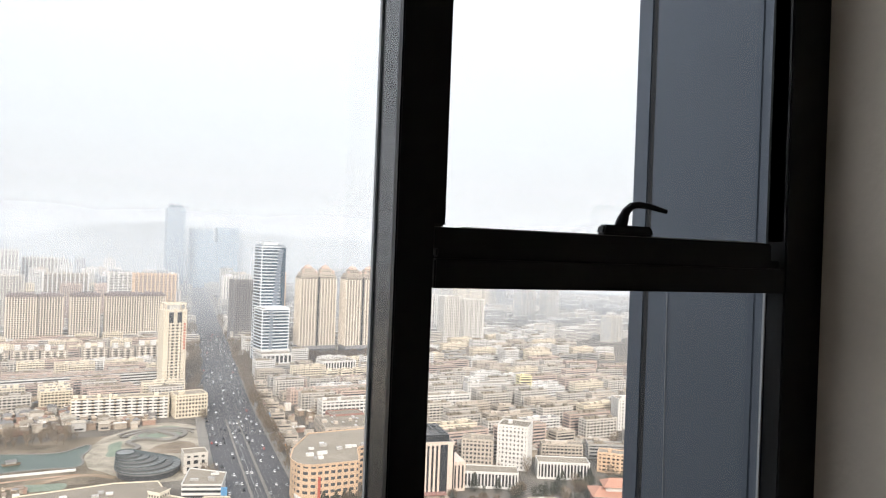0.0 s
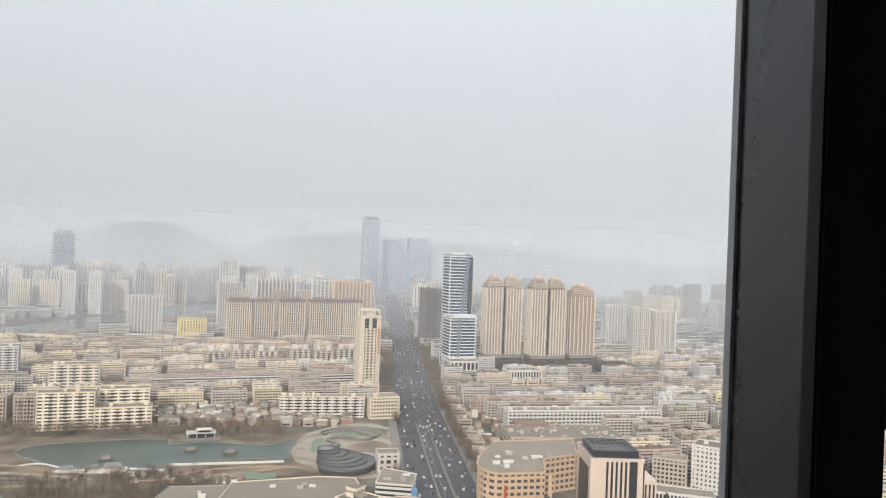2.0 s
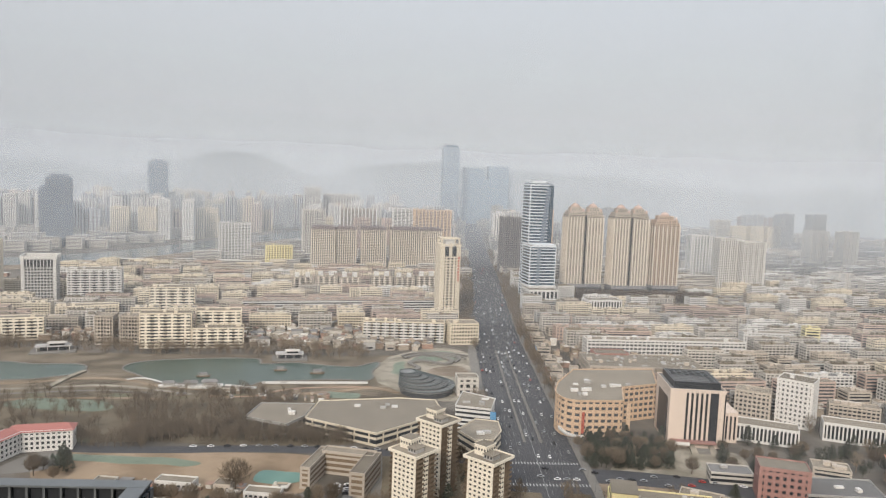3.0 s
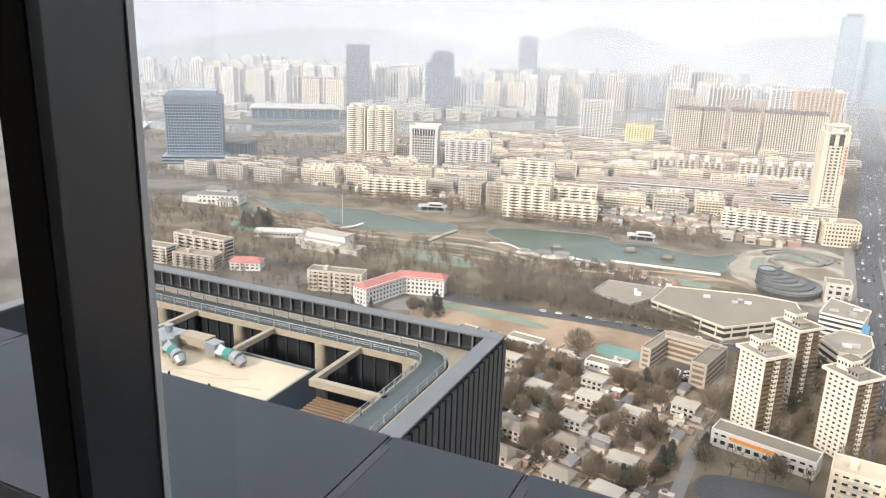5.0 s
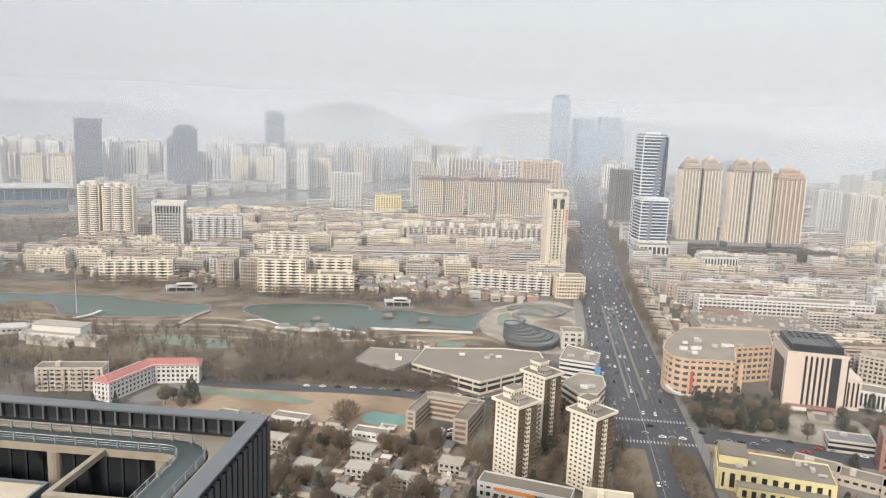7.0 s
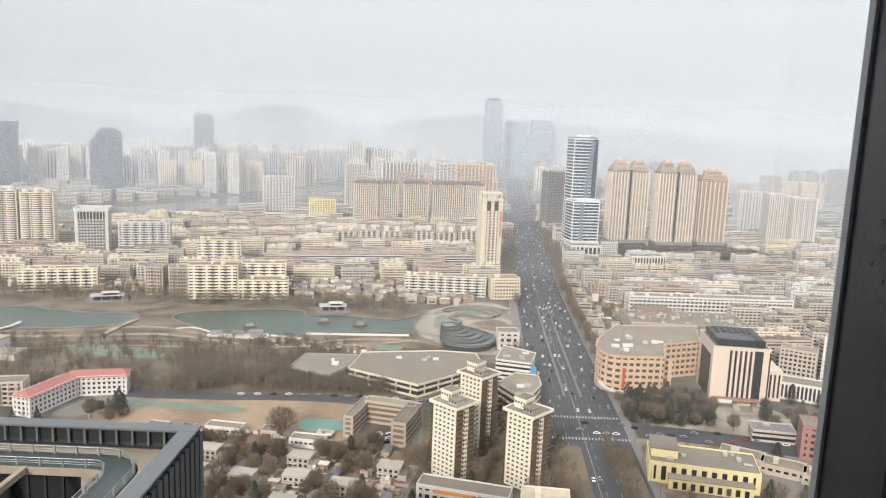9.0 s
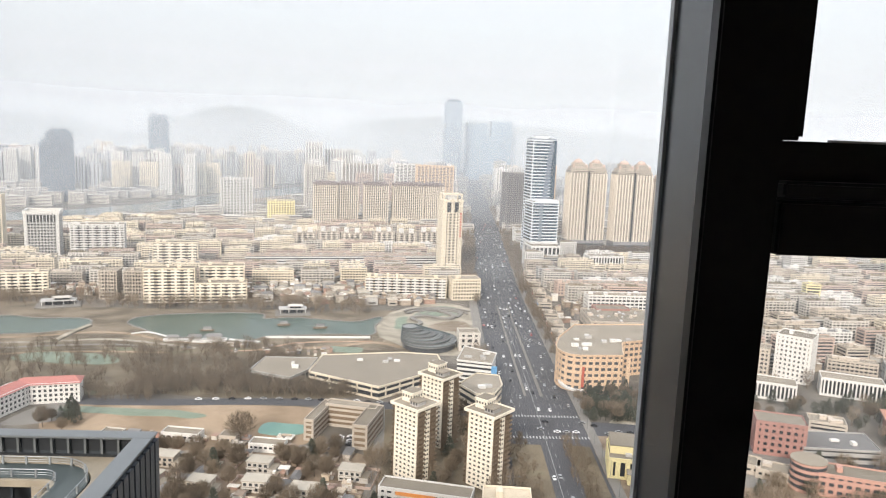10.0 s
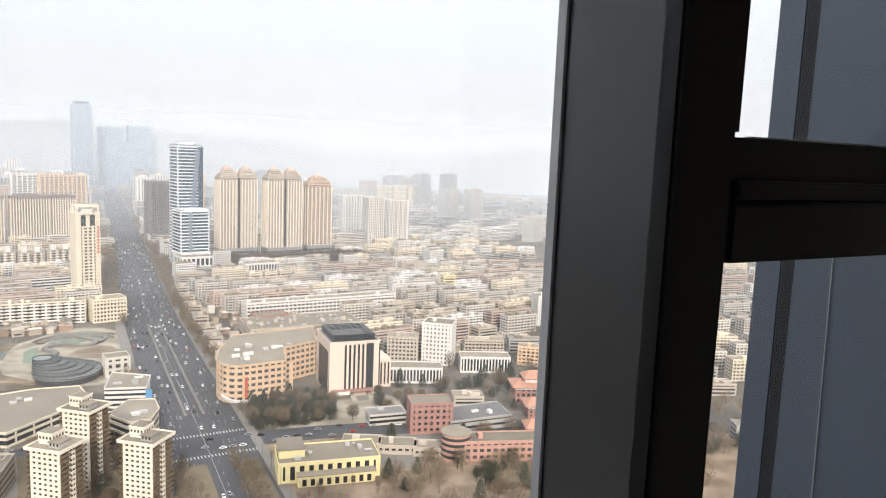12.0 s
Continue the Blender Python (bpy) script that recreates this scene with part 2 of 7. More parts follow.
# ---- builders ----
class Boxes:
    """Gathers boxes and other solid pieces into one mesh."""

    def __init__(self):
        self.v, self.f = [], []

    def add(self, c, s, rz=0.0, taper=1.0):
        k, (cx, cy, cz), (sx, sy, sz) = len(self.v), c, (s[0] / 2, s[1] / 2, s[2] / 2)
        co, si = math.cos(radians(rz)), math.sin(radians(rz))
        for z, q in ((-sz, 1.0), (sz, taper)):
            for x, y in ((-sx, -sy), (sx, -sy), (sx, sy), (-sx, sy)):
                x, y = x * q, y * q
                self.v.append((cx + x * co - y * si, cy + x * si + y * co, cz + z))
        self.f += [(k, k + 3, k + 2, k + 1), (k + 4, k + 5, k + 6, k + 7), (k, k + 1, k + 5, k + 4), (k + 1, k + 2, k + 6, k + 5),
                   (k + 2, k + 3, k + 7, k + 6), (k + 3, k, k + 4, k + 7)]
        return self

    def ring(self, w, d, z, h, t, out=0.0):
        """A rectangular band round a w x d plan."""
        w, d = w + 2 * out, d + 2 * out
        self.add((0, -d / 2 + t / 2, z + h / 2), (w, t, h)).add((0, d / 2 - t / 2, z + h / 2), (w, t, h))
        return self.add((-w / 2 + t / 2, 0, z + h / 2), (t, d - 2 * t, h)).add((w / 2 - t / 2, 0, z + h / 2), (t, d - 2 * t, h))

    def rod(self, a, b, r0, r1=None, n=6):
        a, b = Vector(a), Vector(b)
        r1 = r0 if r1 is None else r1
        q = (b - a).to_track_quat("Z", "Y").to_matrix()
        k = len(self.v)
        for p, rr in ((a, r0), (b, r1)):
            for i in range(n):
                self.v.append(tuple(p + q @ Vector((rr * math.cos(2 * math.pi * i / n), rr * math.sin(2 * math.pi * i / n), 0))))
        self.f += [(k + i, k + (i + 1) % n, k + n + (i + 1) % n, k + n + i) for i in range(n)]
        self.f += [tuple(range(k + n - 1, k - 1, -1)), tuple(range(k + n, k + 2 * n))]
        return self

    def tube(self, pts, r, n=8):
        for a, b in zip(pts, pts[1:]):
            self.rod(a, b, r, r, n)
        return self

    def gable(self, c, w, d, h):
        """A pitched roof, ridge along x, hipped at the ends."""
        k, (x, y, z) = len(self.v), c
        self.v += [(x - w / 2, y - d / 2, z), (x + w / 2, y - d / 2, z), (x + w / 2, y + d / 2, z), (x - w / 2, y + d / 2, z),
                   (x - w / 2 + d * 0.3, y, z + h), (x + w / 2 - d * 0.3, y, z + h)]
        self.f += [(k, k + 1, k + 5, k + 4), (k + 2, k + 3, k + 4, k + 5), (k + 1, k + 2, k + 5), (k + 3, k, k + 4), (k, k + 3, k + 2, k + 1)]
        return self

    def mesh(self, name):
        me = bpy.data.meshes.new(name)
        me.from_pydata(self.v, [], self.f)
        me.update()
        return me


def part(name, shape, material, parent=None, label="", loc=None, rz=0.0, bevel=0.0):
    me = shape.mesh(name) if isinstance(shape, Boxes) else shape
    if bevel:
        bm = bmesh.new()
        bm.from_mesh(me)
        bmesh.ops.bevel(bm, geom=bm.edges[:], offset=bevel, segments=2, affect="EDGES")
        bm.to_mesh(me)
        bm.free()
    if not me.materials:
        me.materials.append(M[material] if isinstance(material, str) else material)
    ob = new(name, me)
    if parent:
        ob.parent = parent
    if loc:
        ob.location = loc
    ob.rotation_euler.z = radians(rz)
    if label:
        tagged(ob, label)
    return ob


def thing(name, x, y, z, rz, label, category, group="", kind=""):
    ob = new(name)
    ob.matrix_basis = pose(x, y, z, 0, 0, rz)
    return tagged(ob, label, category, group, kind)


def surface(name, shape, material, label, category="", kind="structure", bevel=0.0):
    return tagged(part(name, shape, material, bevel=bevel), label, category or name, "", kind)


CITY = 1.385                         # the plan of the town below is drawn at this scale


def at(x, y):
    return x * CITY, y * CITY


def sheet(pts, z, thick=0.3):
    """A flat slab with the outline pts."""
    b = Boxes()
    n = len(pts)
    b.v = [(x, y, z) for x, y in pts] + [(x, y, z - thick) for x, y in pts]
    b.f = [tuple(range(n))] + [(i, i + n, (i + 1) % n + n, (i + 1) % n) for i in range(n)]
    return b


def smooth(pts, closed, steps=8):
    """A smooth line through a few corners."""
    out, n = [], len(pts)
    for i in range(n if closed else n - 1):
        p = [Vector(pts[(i + k) % n] if closed else pts[min(max(i + k, 0), n - 1)]) for k in (-1, 0, 1, 2)]
        for s in range(steps):
            t = s / steps
            out.append(0.5 * (2 * p[1] + (p[2] - p[0]) * t + (2 * p[0] - 5 * p[1] + 4 * p[2] - p[3]) * t * t + (3 * p[1] - p[0] - 3 * p[2] + p[3]) * t ** 3))
    if not closed:
        out.append(Vector(pts[-1]))
    return out


def strip(line, left, right, z, thick=0.3):
    """A band along a line, from left to right metres off it."""
    b, n = Boxes(), len(line)
    for i, p in enumerate(line):
        d = (line[min(i + 1, n - 1)] - line[max(i - 1, 0)]).normalized()
        q = Vector((d.y, -d.x))
        for off in (left, right):
            b.v += [(p.x + q.x * off, p.y + q.y * off, z), (p.x + q.x * off, p.y + q.y * off, z - thick)]
    for i in range(n - 1):
        k = 4 * i
        b.f += [(k, k + 2, k + 6, k + 4), (k, k + 4, k + 5, k + 1), (k + 2, k + 3, k + 7, k + 6)]
    return b


def blob(corners, wobble, seed):
    """A closed shore line through a few corners, a little uneven."""
    pts = smooth([at(*c) for c in corners], True, 10)
    return [(p.x + wobble * noise.noise((p.x * 0.05, p.y * 0.05, seed)), p.y + wobble * noise.noise((p.x * 0.05, p.y * 0.05, seed + 9))) for p in pts]


# ---- the room ----
Z0 = 180.0                           # the transom's lower edge above the street
def zone(name, x0, x1, y0, y1, z0, z1, material, label, category="", kind="structure", bevel=0.0):
    return surface(name, Boxes().add(((x0 + x1) / 2, (y0 + y1) / 2, Z0 + (z0 + z1) / 2), (x1 - x0, y1 - y0, z1 - z0)), material, label, category, kind, bevel)


zone("floor", -4.9, 1.15, -4.0, 0.20, -1.50, -1.30, "carpet", "grey carpeted office floor by the window")
zone("ceiling", -4.9, 1.15, -4.0, 0.20, 1.35, 1.5, "ceiling", "plain white ceiling of the room")
zone("wall_right", 0.962, 1.15, -4.0, 0.16, -1.30, 1.35, "plaster", "beige plastered wall beside the window", bevel=0.006)
zone("wall_left", -4.9, -4.7, -4.0, 0.18, -1.30, 1.35, "plaster", "beige plastered wall at the far end")
zone("wall_back", -4.7, 0.95, -4.0, -3.8, -1.30, 1.35, "plaster", "beige plastered wall behind the viewer")
zone("wall_below_window", -4.7, 0.95, -0.02, 0.18, -1.30, -0.87, "plaster", "low plastered wall below the window")
zone("wall_head", -4.7, 0.95, 0.0, 0.18, 1.22, 1.35, "frame", "black metal head of the window")

window = thing("window_1", 0, 0, Z0, 0, "tall window with black aluminium mullions and casement", "window", kind="structure")
def wpart(name, x0, x1, y0, y1, z0, z1, material="frame", label="", bevel=0.003, parent=None):
    return part(name, Boxes().add(((x0 + x1) / 2, (y0 + y1) / 2, (z0 + z1) / 2), (x1 - x0, y1 - y0, z1 - z0)), material, parent or window, label, bevel=bevel)

for x in (-0.067, -1.550, -3.03, -4.5):
    post = wpart("mullion", x - 0.005, x + 0.067, 0.0, 0.024, -0.86, 1.22, label="black aluminium mullion")
    # the web's lighter grey paints in the daylight grazing this side
    wpart("mullion_web", x + 0.012, x + 0.055, 0.0245, 0.172, -0.86, 1.22, "frame_lit", "side of the mullion, window light put into its lighter grey", parent=post)
    wpart("gasket", x + 0.008, x + 0.0118, 0.165, 0.178, -0.86, 1.22, "gasket", bevel=0, parent=post)
    wpart("gasket", x + 0.0552, x + 0.059, 0.165, 0.178, -0.86, 1.22, "gasket", bevel=0, parent=post)
wpart("transom", 0.003, 0.842, 0.0, 0.05, 0.0, 0.053, label="black transom below the casement")
wpart("seal", 0.004, 0.827, 0.037, 0.052, 0.050, 0.075, "frame", bevel=0)
wpart("jamb", 0.842, 0.958, 0.0, 0.06, -0.86, 1.22, label="black frame against the wall")
wpart("bottom_rail", 0.003, 0.842, 0.02, 0.10, -0.86, -0.80)
wpart("bead", 0.838, 0.8415, 0.05, 0.056, -0.80, 0.0, "gasket", bevel=0)
for a, b in ((-4.445, -3.018), (-2.975, -1.538), (-1.495, -0.055)):
    wpart("pane", a, b, 0.168, 0.174, -0.86, 1.22, "glass", "clear glass pane", bevel=0)
wpart("pane", 0.0, 0.840, 0.052, 0.058, -0.80, 0.0, "glass", "clear glass pane", bevel=0)

casement = thing("casement_sash", 0, 0, Z0, 0, "black aluminium casement sash with a lever handle, closed", "window sash", kind="structure")
part("rail", Boxes().add((0.415, 0.038, 0.0825), (0.82, 0.034, 0.054)), "frame", casement, bevel=0.004)
part("rail_lip", Boxes().add((0.415, 0.010, 0.0635), (0.82, 0.022, 0.016)), "frame", casement, bevel=0.003)
part("rail", Boxes().add((0.415, 0.038, 1.20), (0.82, 0.034, 0.05)), "frame", casement, bevel=0.004)
part("stile", Boxes().add((0.0165, 0.036, 0.64), (0.027, 0.032, 1.06)), "frame", casement, bevel=0.004)
part("stile", Boxes().add((0.853, 0.030, 0.64), (0.022, 0.050, 1.06)), "frame", casement, bevel=0.004)
part("pane", Boxes().add((0.43, 0.050, 0.64), (0.80, 0.006, 1.07)), "glass", casement)
part("bead", Boxes().add((0.445, 0.046, 0.1105), (0.75, 0.008, 0.003)), "gasket", casement)

handle = thing("window_handle", 0.413, 0.006, Z0 + 0.120, 0, "black curved lever handle on the casement rail", "handle")
part("base", Boxes().add((0, 0, 0), (0.125, 0.026, 0.020), 0, 0.92), "frame", handle, bevel=0.004)
part("neck", Boxes().rod((-0.012, 0, 0.008), (-0.008, -0.004, 0.028), 0.013, 0.011, 10), "frame", handle)
lever = [(-0.010, -0.004, 0.022), (-0.006, -0.008, 0.038), (0.004, -0.012, 0.049), (0.020, -0.014, 0.052), (0.045, -0.014, 0.050), (0.068, -0.014, 0.046), (0.088, -0.014, 0.042)]
bm_l, RAD = Boxes(), (.010, .009, .0078, .007, .0062, .0056, .0046)
for i, (p, r_) in enumerate(zip(lever, RAD)):
    q_ = Vector(lever[min(i + 1, 6)]) - Vector(lever[max(i - 1, 0)])
    turn_ = q_.to_track_quat("Z", "Y").to_matrix()
    bm_l.v += [tuple(Vector(p) + turn_ @ Vector((r_ * math.cos(0.6283 * k), r_ * math.sin(0.6283 * k), 0))) for k in range(10)]
bm_l.f = [(10 * i + k, 10 * i + (k + 1) % 10, 10 * i + 10 + (k + 1) % 10, 10 * i + 10 + k) for i in range(6) for k in range(10)] + [tuple(range(60, 70))]
part("lever", bm_l, "frame", handle)

ledge = thing("outside_ledge", 0, 0, Z0 - 0.785, 0, "blue-grey metal ledge outside the window with stained joints", "ledge", kind="structure")
for a, b in ((-4.7, -2.602), (-2.598, -1.352), (-1.348, -1.022), (-1.018, 1.14)):
    part("ledge_panel", Boxes().add(((a + b) / 2, 0.449, -0.03), (b - a, 0.535, 0.06)), "ledge", ledge, bevel=0.004)
for x in (-2.60, -1.35, -1.02):
    part("stained_joint", Boxes().add((x, 0.447, -0.032), (0.0038, 0.53, 0.060)), "ledge", ledge)
    part("rust_stain", Boxes().add((x + 0.01, 0.47, 0.0004), (0.022, 0.40, 0.0012)), "vein", ledge, "faint brown stain along the joint")

fin = thing("facade_fin", 0, 0, Z0, 0, "blue-grey metal facade fin outside the window", "facade fin", kind="structure")
part("panel", Boxes().add((1.05, 0.3925, 0), (0.19, 0.425, 5.0)), "panel", fin, bevel=0.004)
part("return_panel", Boxes().add((0.949, 0.1205, 0.18), (0.012, 0.115, 2.07)), "panel", fin)
part("groove", Boxes().add((1.058, 0.625, 0), (0.17, 0.04, 5.0)), "black", fin)
part("edge_trim", Boxes().add((1.066, 0.681, 0), (0.19, 0.072, 5.0)), "panel", fin, bevel=0.004)
part("hanging_cord", Boxes().rod((0.951, 0.50, -0.72), (0.951, 0.515, 0.02), 0.0013, 0.0013, 6), "gasket", fin, "thin pale cord hanging on the panel")
part("cover_strip", Boxes().add((0.953, 0.235, 0), (0.012, 0.10, 5.0)), "panel", fin, "lighter cover strip", bevel=0.002)

own = thing("office_tower", 0, 0, 0, 0, "blue-grey office tower that holds the room", "tower")
part("shaft", Boxes().add((0, -20.2, 88), (44, 40, 176)), "panel_dark", own)
part("upper_floors", Boxes().add((0, -24.2, 200), (44, 36, 36)), "panel_dark", own)
part("spandrel", Boxes().add((0, -2.2, 177.2), (44, 4.4, 2.2)), "panel_dark", own)
part("side_block", Boxes().add((-13.5, -3.0, 180), (17.0, 5.8, 3.4)), "panel_dark", own)
part("side_block", Boxes().add((11.7, -3.1, 180), (20.6, 5.8, 3.4)), "panel_dark", own)

# ---- ground, water, roads ----
ground = Boxes()
ground.v = [(-9000, -6000, 0), (9000, -6000, 0), (9000, 9000, 0), (-9000, 9000, 0)]
ground.f = [(0, 1, 2, 3)]
surface("ground", ground, "ground", "dry winter ground of the town, to the horizon")

avenue = smooth([at(*p) for p in ((53, 60), (58, 200), (64.5, 330), (71, 490), (80, 660), (102, 950), (146, 1625), (200, 2400))], False, 12)
surface("road", strip(avenue, -26, 26, 0.10), "asphalt", "wide grey asphalt avenue with many lanes", "road")
surface("pavement", strip(avenue, -35, -26.2, 0.25), "paving", "grey slab pavement along the avenue", "pavement")
surface("pavement", strip(avenue, 26.2, 32, 0.25), "paving", "grey slab pavement along the avenue", "pavement")
cross_street = smooth([at(*p) for p in ((58, 316), (110, 312), (180, 292), (300, 240), (420, 180))], False, 10)
surface("road", strip(cross_street, -11, 11, 0.085, 0.08), "asphalt", "asphalt side street crossing the avenue", "road")
park_lane = smooth([at(*p) for p in ((64, 322), (0, 337), (-60, 340), (-150, 335), (-330, 345))], False, 10)
surface("road", strip(park_lane, -6, 6, 0.07, 0.06), "asphalt", "narrow asphalt street along the dirt field", "road")
lane = smooth([at(*p) for p in ((-11, 335), (-10, 285), (-13, 225), (-20, 120))], False, 8)
surface("road", strip(lane, -3, 3, 0.08), "paving", "pale concrete lane between the villas", "road")

MID = [p for p in avenue if at(0, 345)[1] < p.y < at(0, 560)[1]]
surface("median", strip(MID, -6.4, -4.6, 0.45, 0.5), "paving", "pale kerbed median of the avenue", "median")
surface("median", strip(MID, 5.0, 6.2, 0.45, 0.5), "paving", "pale kerbed median of the avenue", "median")
surface("underpass_wall", strip([p for p in MID if p.y < at(0, 500)[1]], 6.3, 6.9, 1.0, 1.0), "paving", "low wall of the underpass ramp", "wall")
surface("verge", strip([p for p in avenue if p.y < at(0, 300)[1]], -24, -5, 0.30, 0.4), "park", "planted verge of dry shrubs beside the avenue", "verge")
surface("verge", strip([p for p in avenue if p.y < at(0, 300)[1]], 11, 24, 0.30, 0.4), "park", "planted verge of dry shrubs beside the avenue", "verge")


def marking(line, off, width, dash=0, gap=0, z=0.13):
    b, run, prev = Boxes(), 0.0, None
    for p in line:
        if prev is not None:
            d = p - prev
            L = d.length
            q = Vector((d.y, -d.x)) / L
            s = 0.0
            while s < L:
                e = min(L, s + (dash or L))
                m = prev + d * ((s + e) / 2 / L) + q * off
                b.add((m.x, m.y, z - 0.01), (width, e - s, 0.02), math.degrees(math.atan2(-d.x, d.y)))
                s = e + gap + (0.001 if not dash else 0)
        prev = p
    return b


NEAR_AVE = [p for p in avenue if p.y < 1100]
for off in (-18.5, -15, -11.5, 2, 9.5, 13, 16.5):
    surface("lane_marking", marking(NEAR_AVE, off, 0.14, 4, 9), "paint", "dashed white lane line on the avenue", "road marking")
surface("lane_marking", marking(NEAR_AVE, -1.0, 0.2), "paint", "solid white centre line on the avenue", "road marking")
for cy in (328.5, 304):
    walk_b = Boxes()
    for i in range(26):
        walk_b.add((at(64, 0)[0] - 25 + i * 2.0, cy * CITY, 0.13), (0.7, 3.6, 0.03))
    surface("crosswalk", walk_b, "paint", "white striped pedestrian crossing", "crosswalk")

surface("park_ground", sheet(blob([(-420, 345), (-150, 345), (-20, 350), (-15, 400), (-20, 440), (-140, 432), (-210, 425), (-420, 415)], 6, 3), 0.04), "park",
        "brown dry park ground between bare trees", "ground")
surface("shore", sheet(blob([(-410, 440), (-290, 420), (-160, 422), (-40, 430), (35, 430), (44, 500), (30, 545), (-10, 528), (-110, 520), (-200, 514), (-300, 524), (-420, 500)], 5, 5), 0.05),
        "bank", "brown earth bank round the lakes", "ground")
MAIN_LAKE = blob([(-180.9, 475), (-178.4, 489.8), (-154.8, 502.1), (-104.9, 509.4), (-95.4, 495.6), (-73.1, 500.2), (-48.4, 494.3), (-32.9, 495), (-17.7, 508.3), (-20.2, 482.7), (-21.9, 462.3), (-42.9, 460.6), (-64.5, 457.4), (-86, 452.9), (-98.2, 440.4), (-132.8, 443.9), (-147.5, 444.5), (-162.5, 457.3)], 2, 1)
SMALL_LAKE = blob([(-404.4, 485.9), (-374.6, 480.2), (-329.3, 483.1), (-310.3, 486.3), (-285.8, 491.6), (-272.7, 484.7), (-258.9, 484.1), (-241.9, 481.1), (-212.2, 482.9), (-203.2, 472.1), (-202.5, 459), (-231.5, 443.9), (-268.1, 435.6), (-288.6, 436.3), (-305.3, 455.9), (-319.7, 463.4), (-336.8, 460.8), (-340.1, 446.7), (-356.2, 457.3)], 2, 2)
POOL = blob([(-384.5, 452.4), (-372.8, 456.8), (-352.2, 440.4), (-341.1, 424), (-359, 425.8)], 1.5, 4)
surface("water", sheet(MAIN_LAKE, 0.10), "water", "still green water of the park lake", "lake")
surface("water", sheet(SMALL_LAKE, 0.10), "water", "still green water of the smaller lake", "lake")
surface("water", sheet(POOL, 0.10), "water", "shallow pool beside the white hall", "pool")
for shore in (MAIN_LAKE, SMALL_LAKE, POOL):
    surface("shore_wall", strip([Vector(p) for p in shore] + [Vector(shore[0])], -0.9, 0.9, 0.55, 0.55), "paving", "pale stone embankment round the water", "embankment")
surface("shore_wall", strip(smooth([at(*p) for p in [(-169.3, 448.8), (-158.8, 452.5), (-134.2, 436.4), (-115.1, 434.7)]], False, 8), -1.0, 1.0, 0.9, 0.9), "white", "white parapet of the lake walk", "embankment")
surface("shore_wall", strip(smooth([at(*p) for p in [(-107.6, 441.3), (-88.3, 437.1)]], False, 8), -1.3, 1.3, 1.3, 1.3), "white", "white hoarding along the lake walk", "hoarding")
surface("shore_wall", strip(smooth([at(*p) for p in [(-87, 448.4), (-49.1, 451.7), (-22.4, 454)]], False, 8), -1.0, 1.0, 1.6, 1.6), "white", "white hoarding along the lake walk", "hoarding")
for pts, wide, m_, lab in (
        ([(-384.9, 466), (-354.9, 448.5), (-330.9, 434.3), (-296.1, 433.6), (-272.5, 429.3), (-228.1, 437.3), (-194.1, 450.8), (-169.3, 448.8), (-141.8, 436.5), (-111.1, 433.4)], 2.4, "dirt", "tan footpath along the lake"),
        ([(-319.3, 418.9), (-273.6, 418.2), (-222.2, 425.9), (-180, 436.2), (-147.3, 430.5), (-122.8, 422.9)], 2.6, "plaza", "pale terraced path through the park"),
        ([(-253.4, 405.1), (-217.8, 417.4), (-175.9, 426.2), (-144.8, 423.3)], 1.6, "paving", "grey service path through the park"),
        ([(-245.9, 392.9), (-211.8, 405.8), (-170.1, 412.1), (-134, 412.8)], 2.2, "dirt", "bare earth path through the park"),
        ([(-384.6, 419.8), (-357, 418.2), (-324, 425.2), (-290.1, 424.6)], 4.0, "dirt", "bare earth track beside the pool"),
        ([(-67.2, 428.8), (-46.7, 431.9), (-20, 444.5), (-2.5, 435.6)], 3.0, "dirt", "bare earth track behind the halls"),
        ([(-111.3, 420.4), (-86.9, 422.3), (-65.4, 439.6), (-20.2, 447)], 1.6, "orange_earth", "reddish earth track behind the halls")):
    surface("footpath", strip(smooth([at(*p) for p in pts], False, 8), -wide, wide, 0.14), m_, lab, "path")
surface("river", strip(smooth([at(*p) for p in ((-1300, 700), (-800, 800), (-560, 960), (-420, 1110), (-300, 1420), (-160, 1750), (100, 2300))], False, 10), -62, 62, 0.08), "river",
        "broad grey river beyond the housing", "river")
surface("river_bank", strip(smooth([at(*p) for p in ((-1300, 640), (-790, 740), (-510, 920), (-375, 1080), (-255, 1400), (-110, 1730))], False, 10), -25, 35, 0.06), "sand",
        "sandy bank of the river", "ground")
surface("dirt_field", sheet(blob([(-150, 300), (-100, 278), (-45, 288), (-40, 318), (-45, 333), (-150, 331)], 4, 7), 0.06), "dirt", "bare orange dirt field", "ground")
surface("villa_ground", sheet(blob([(-110, 276), (-42, 282), (-14, 280), (-16, 215), (-60, 190), (-120, 200)], 4, 8), 0.05), "garden", "brown courtyard ground between the villas", "ground")
surface("plaza", sheet(blob([(-8, 447), (10, 424), (43, 428), (51, 481), (52, 534), (26, 558), (-12, 520), (-19, 470)], 2, 11), 0.09), "plaza", "unfinished dusty plaza by the avenue", "plaza")
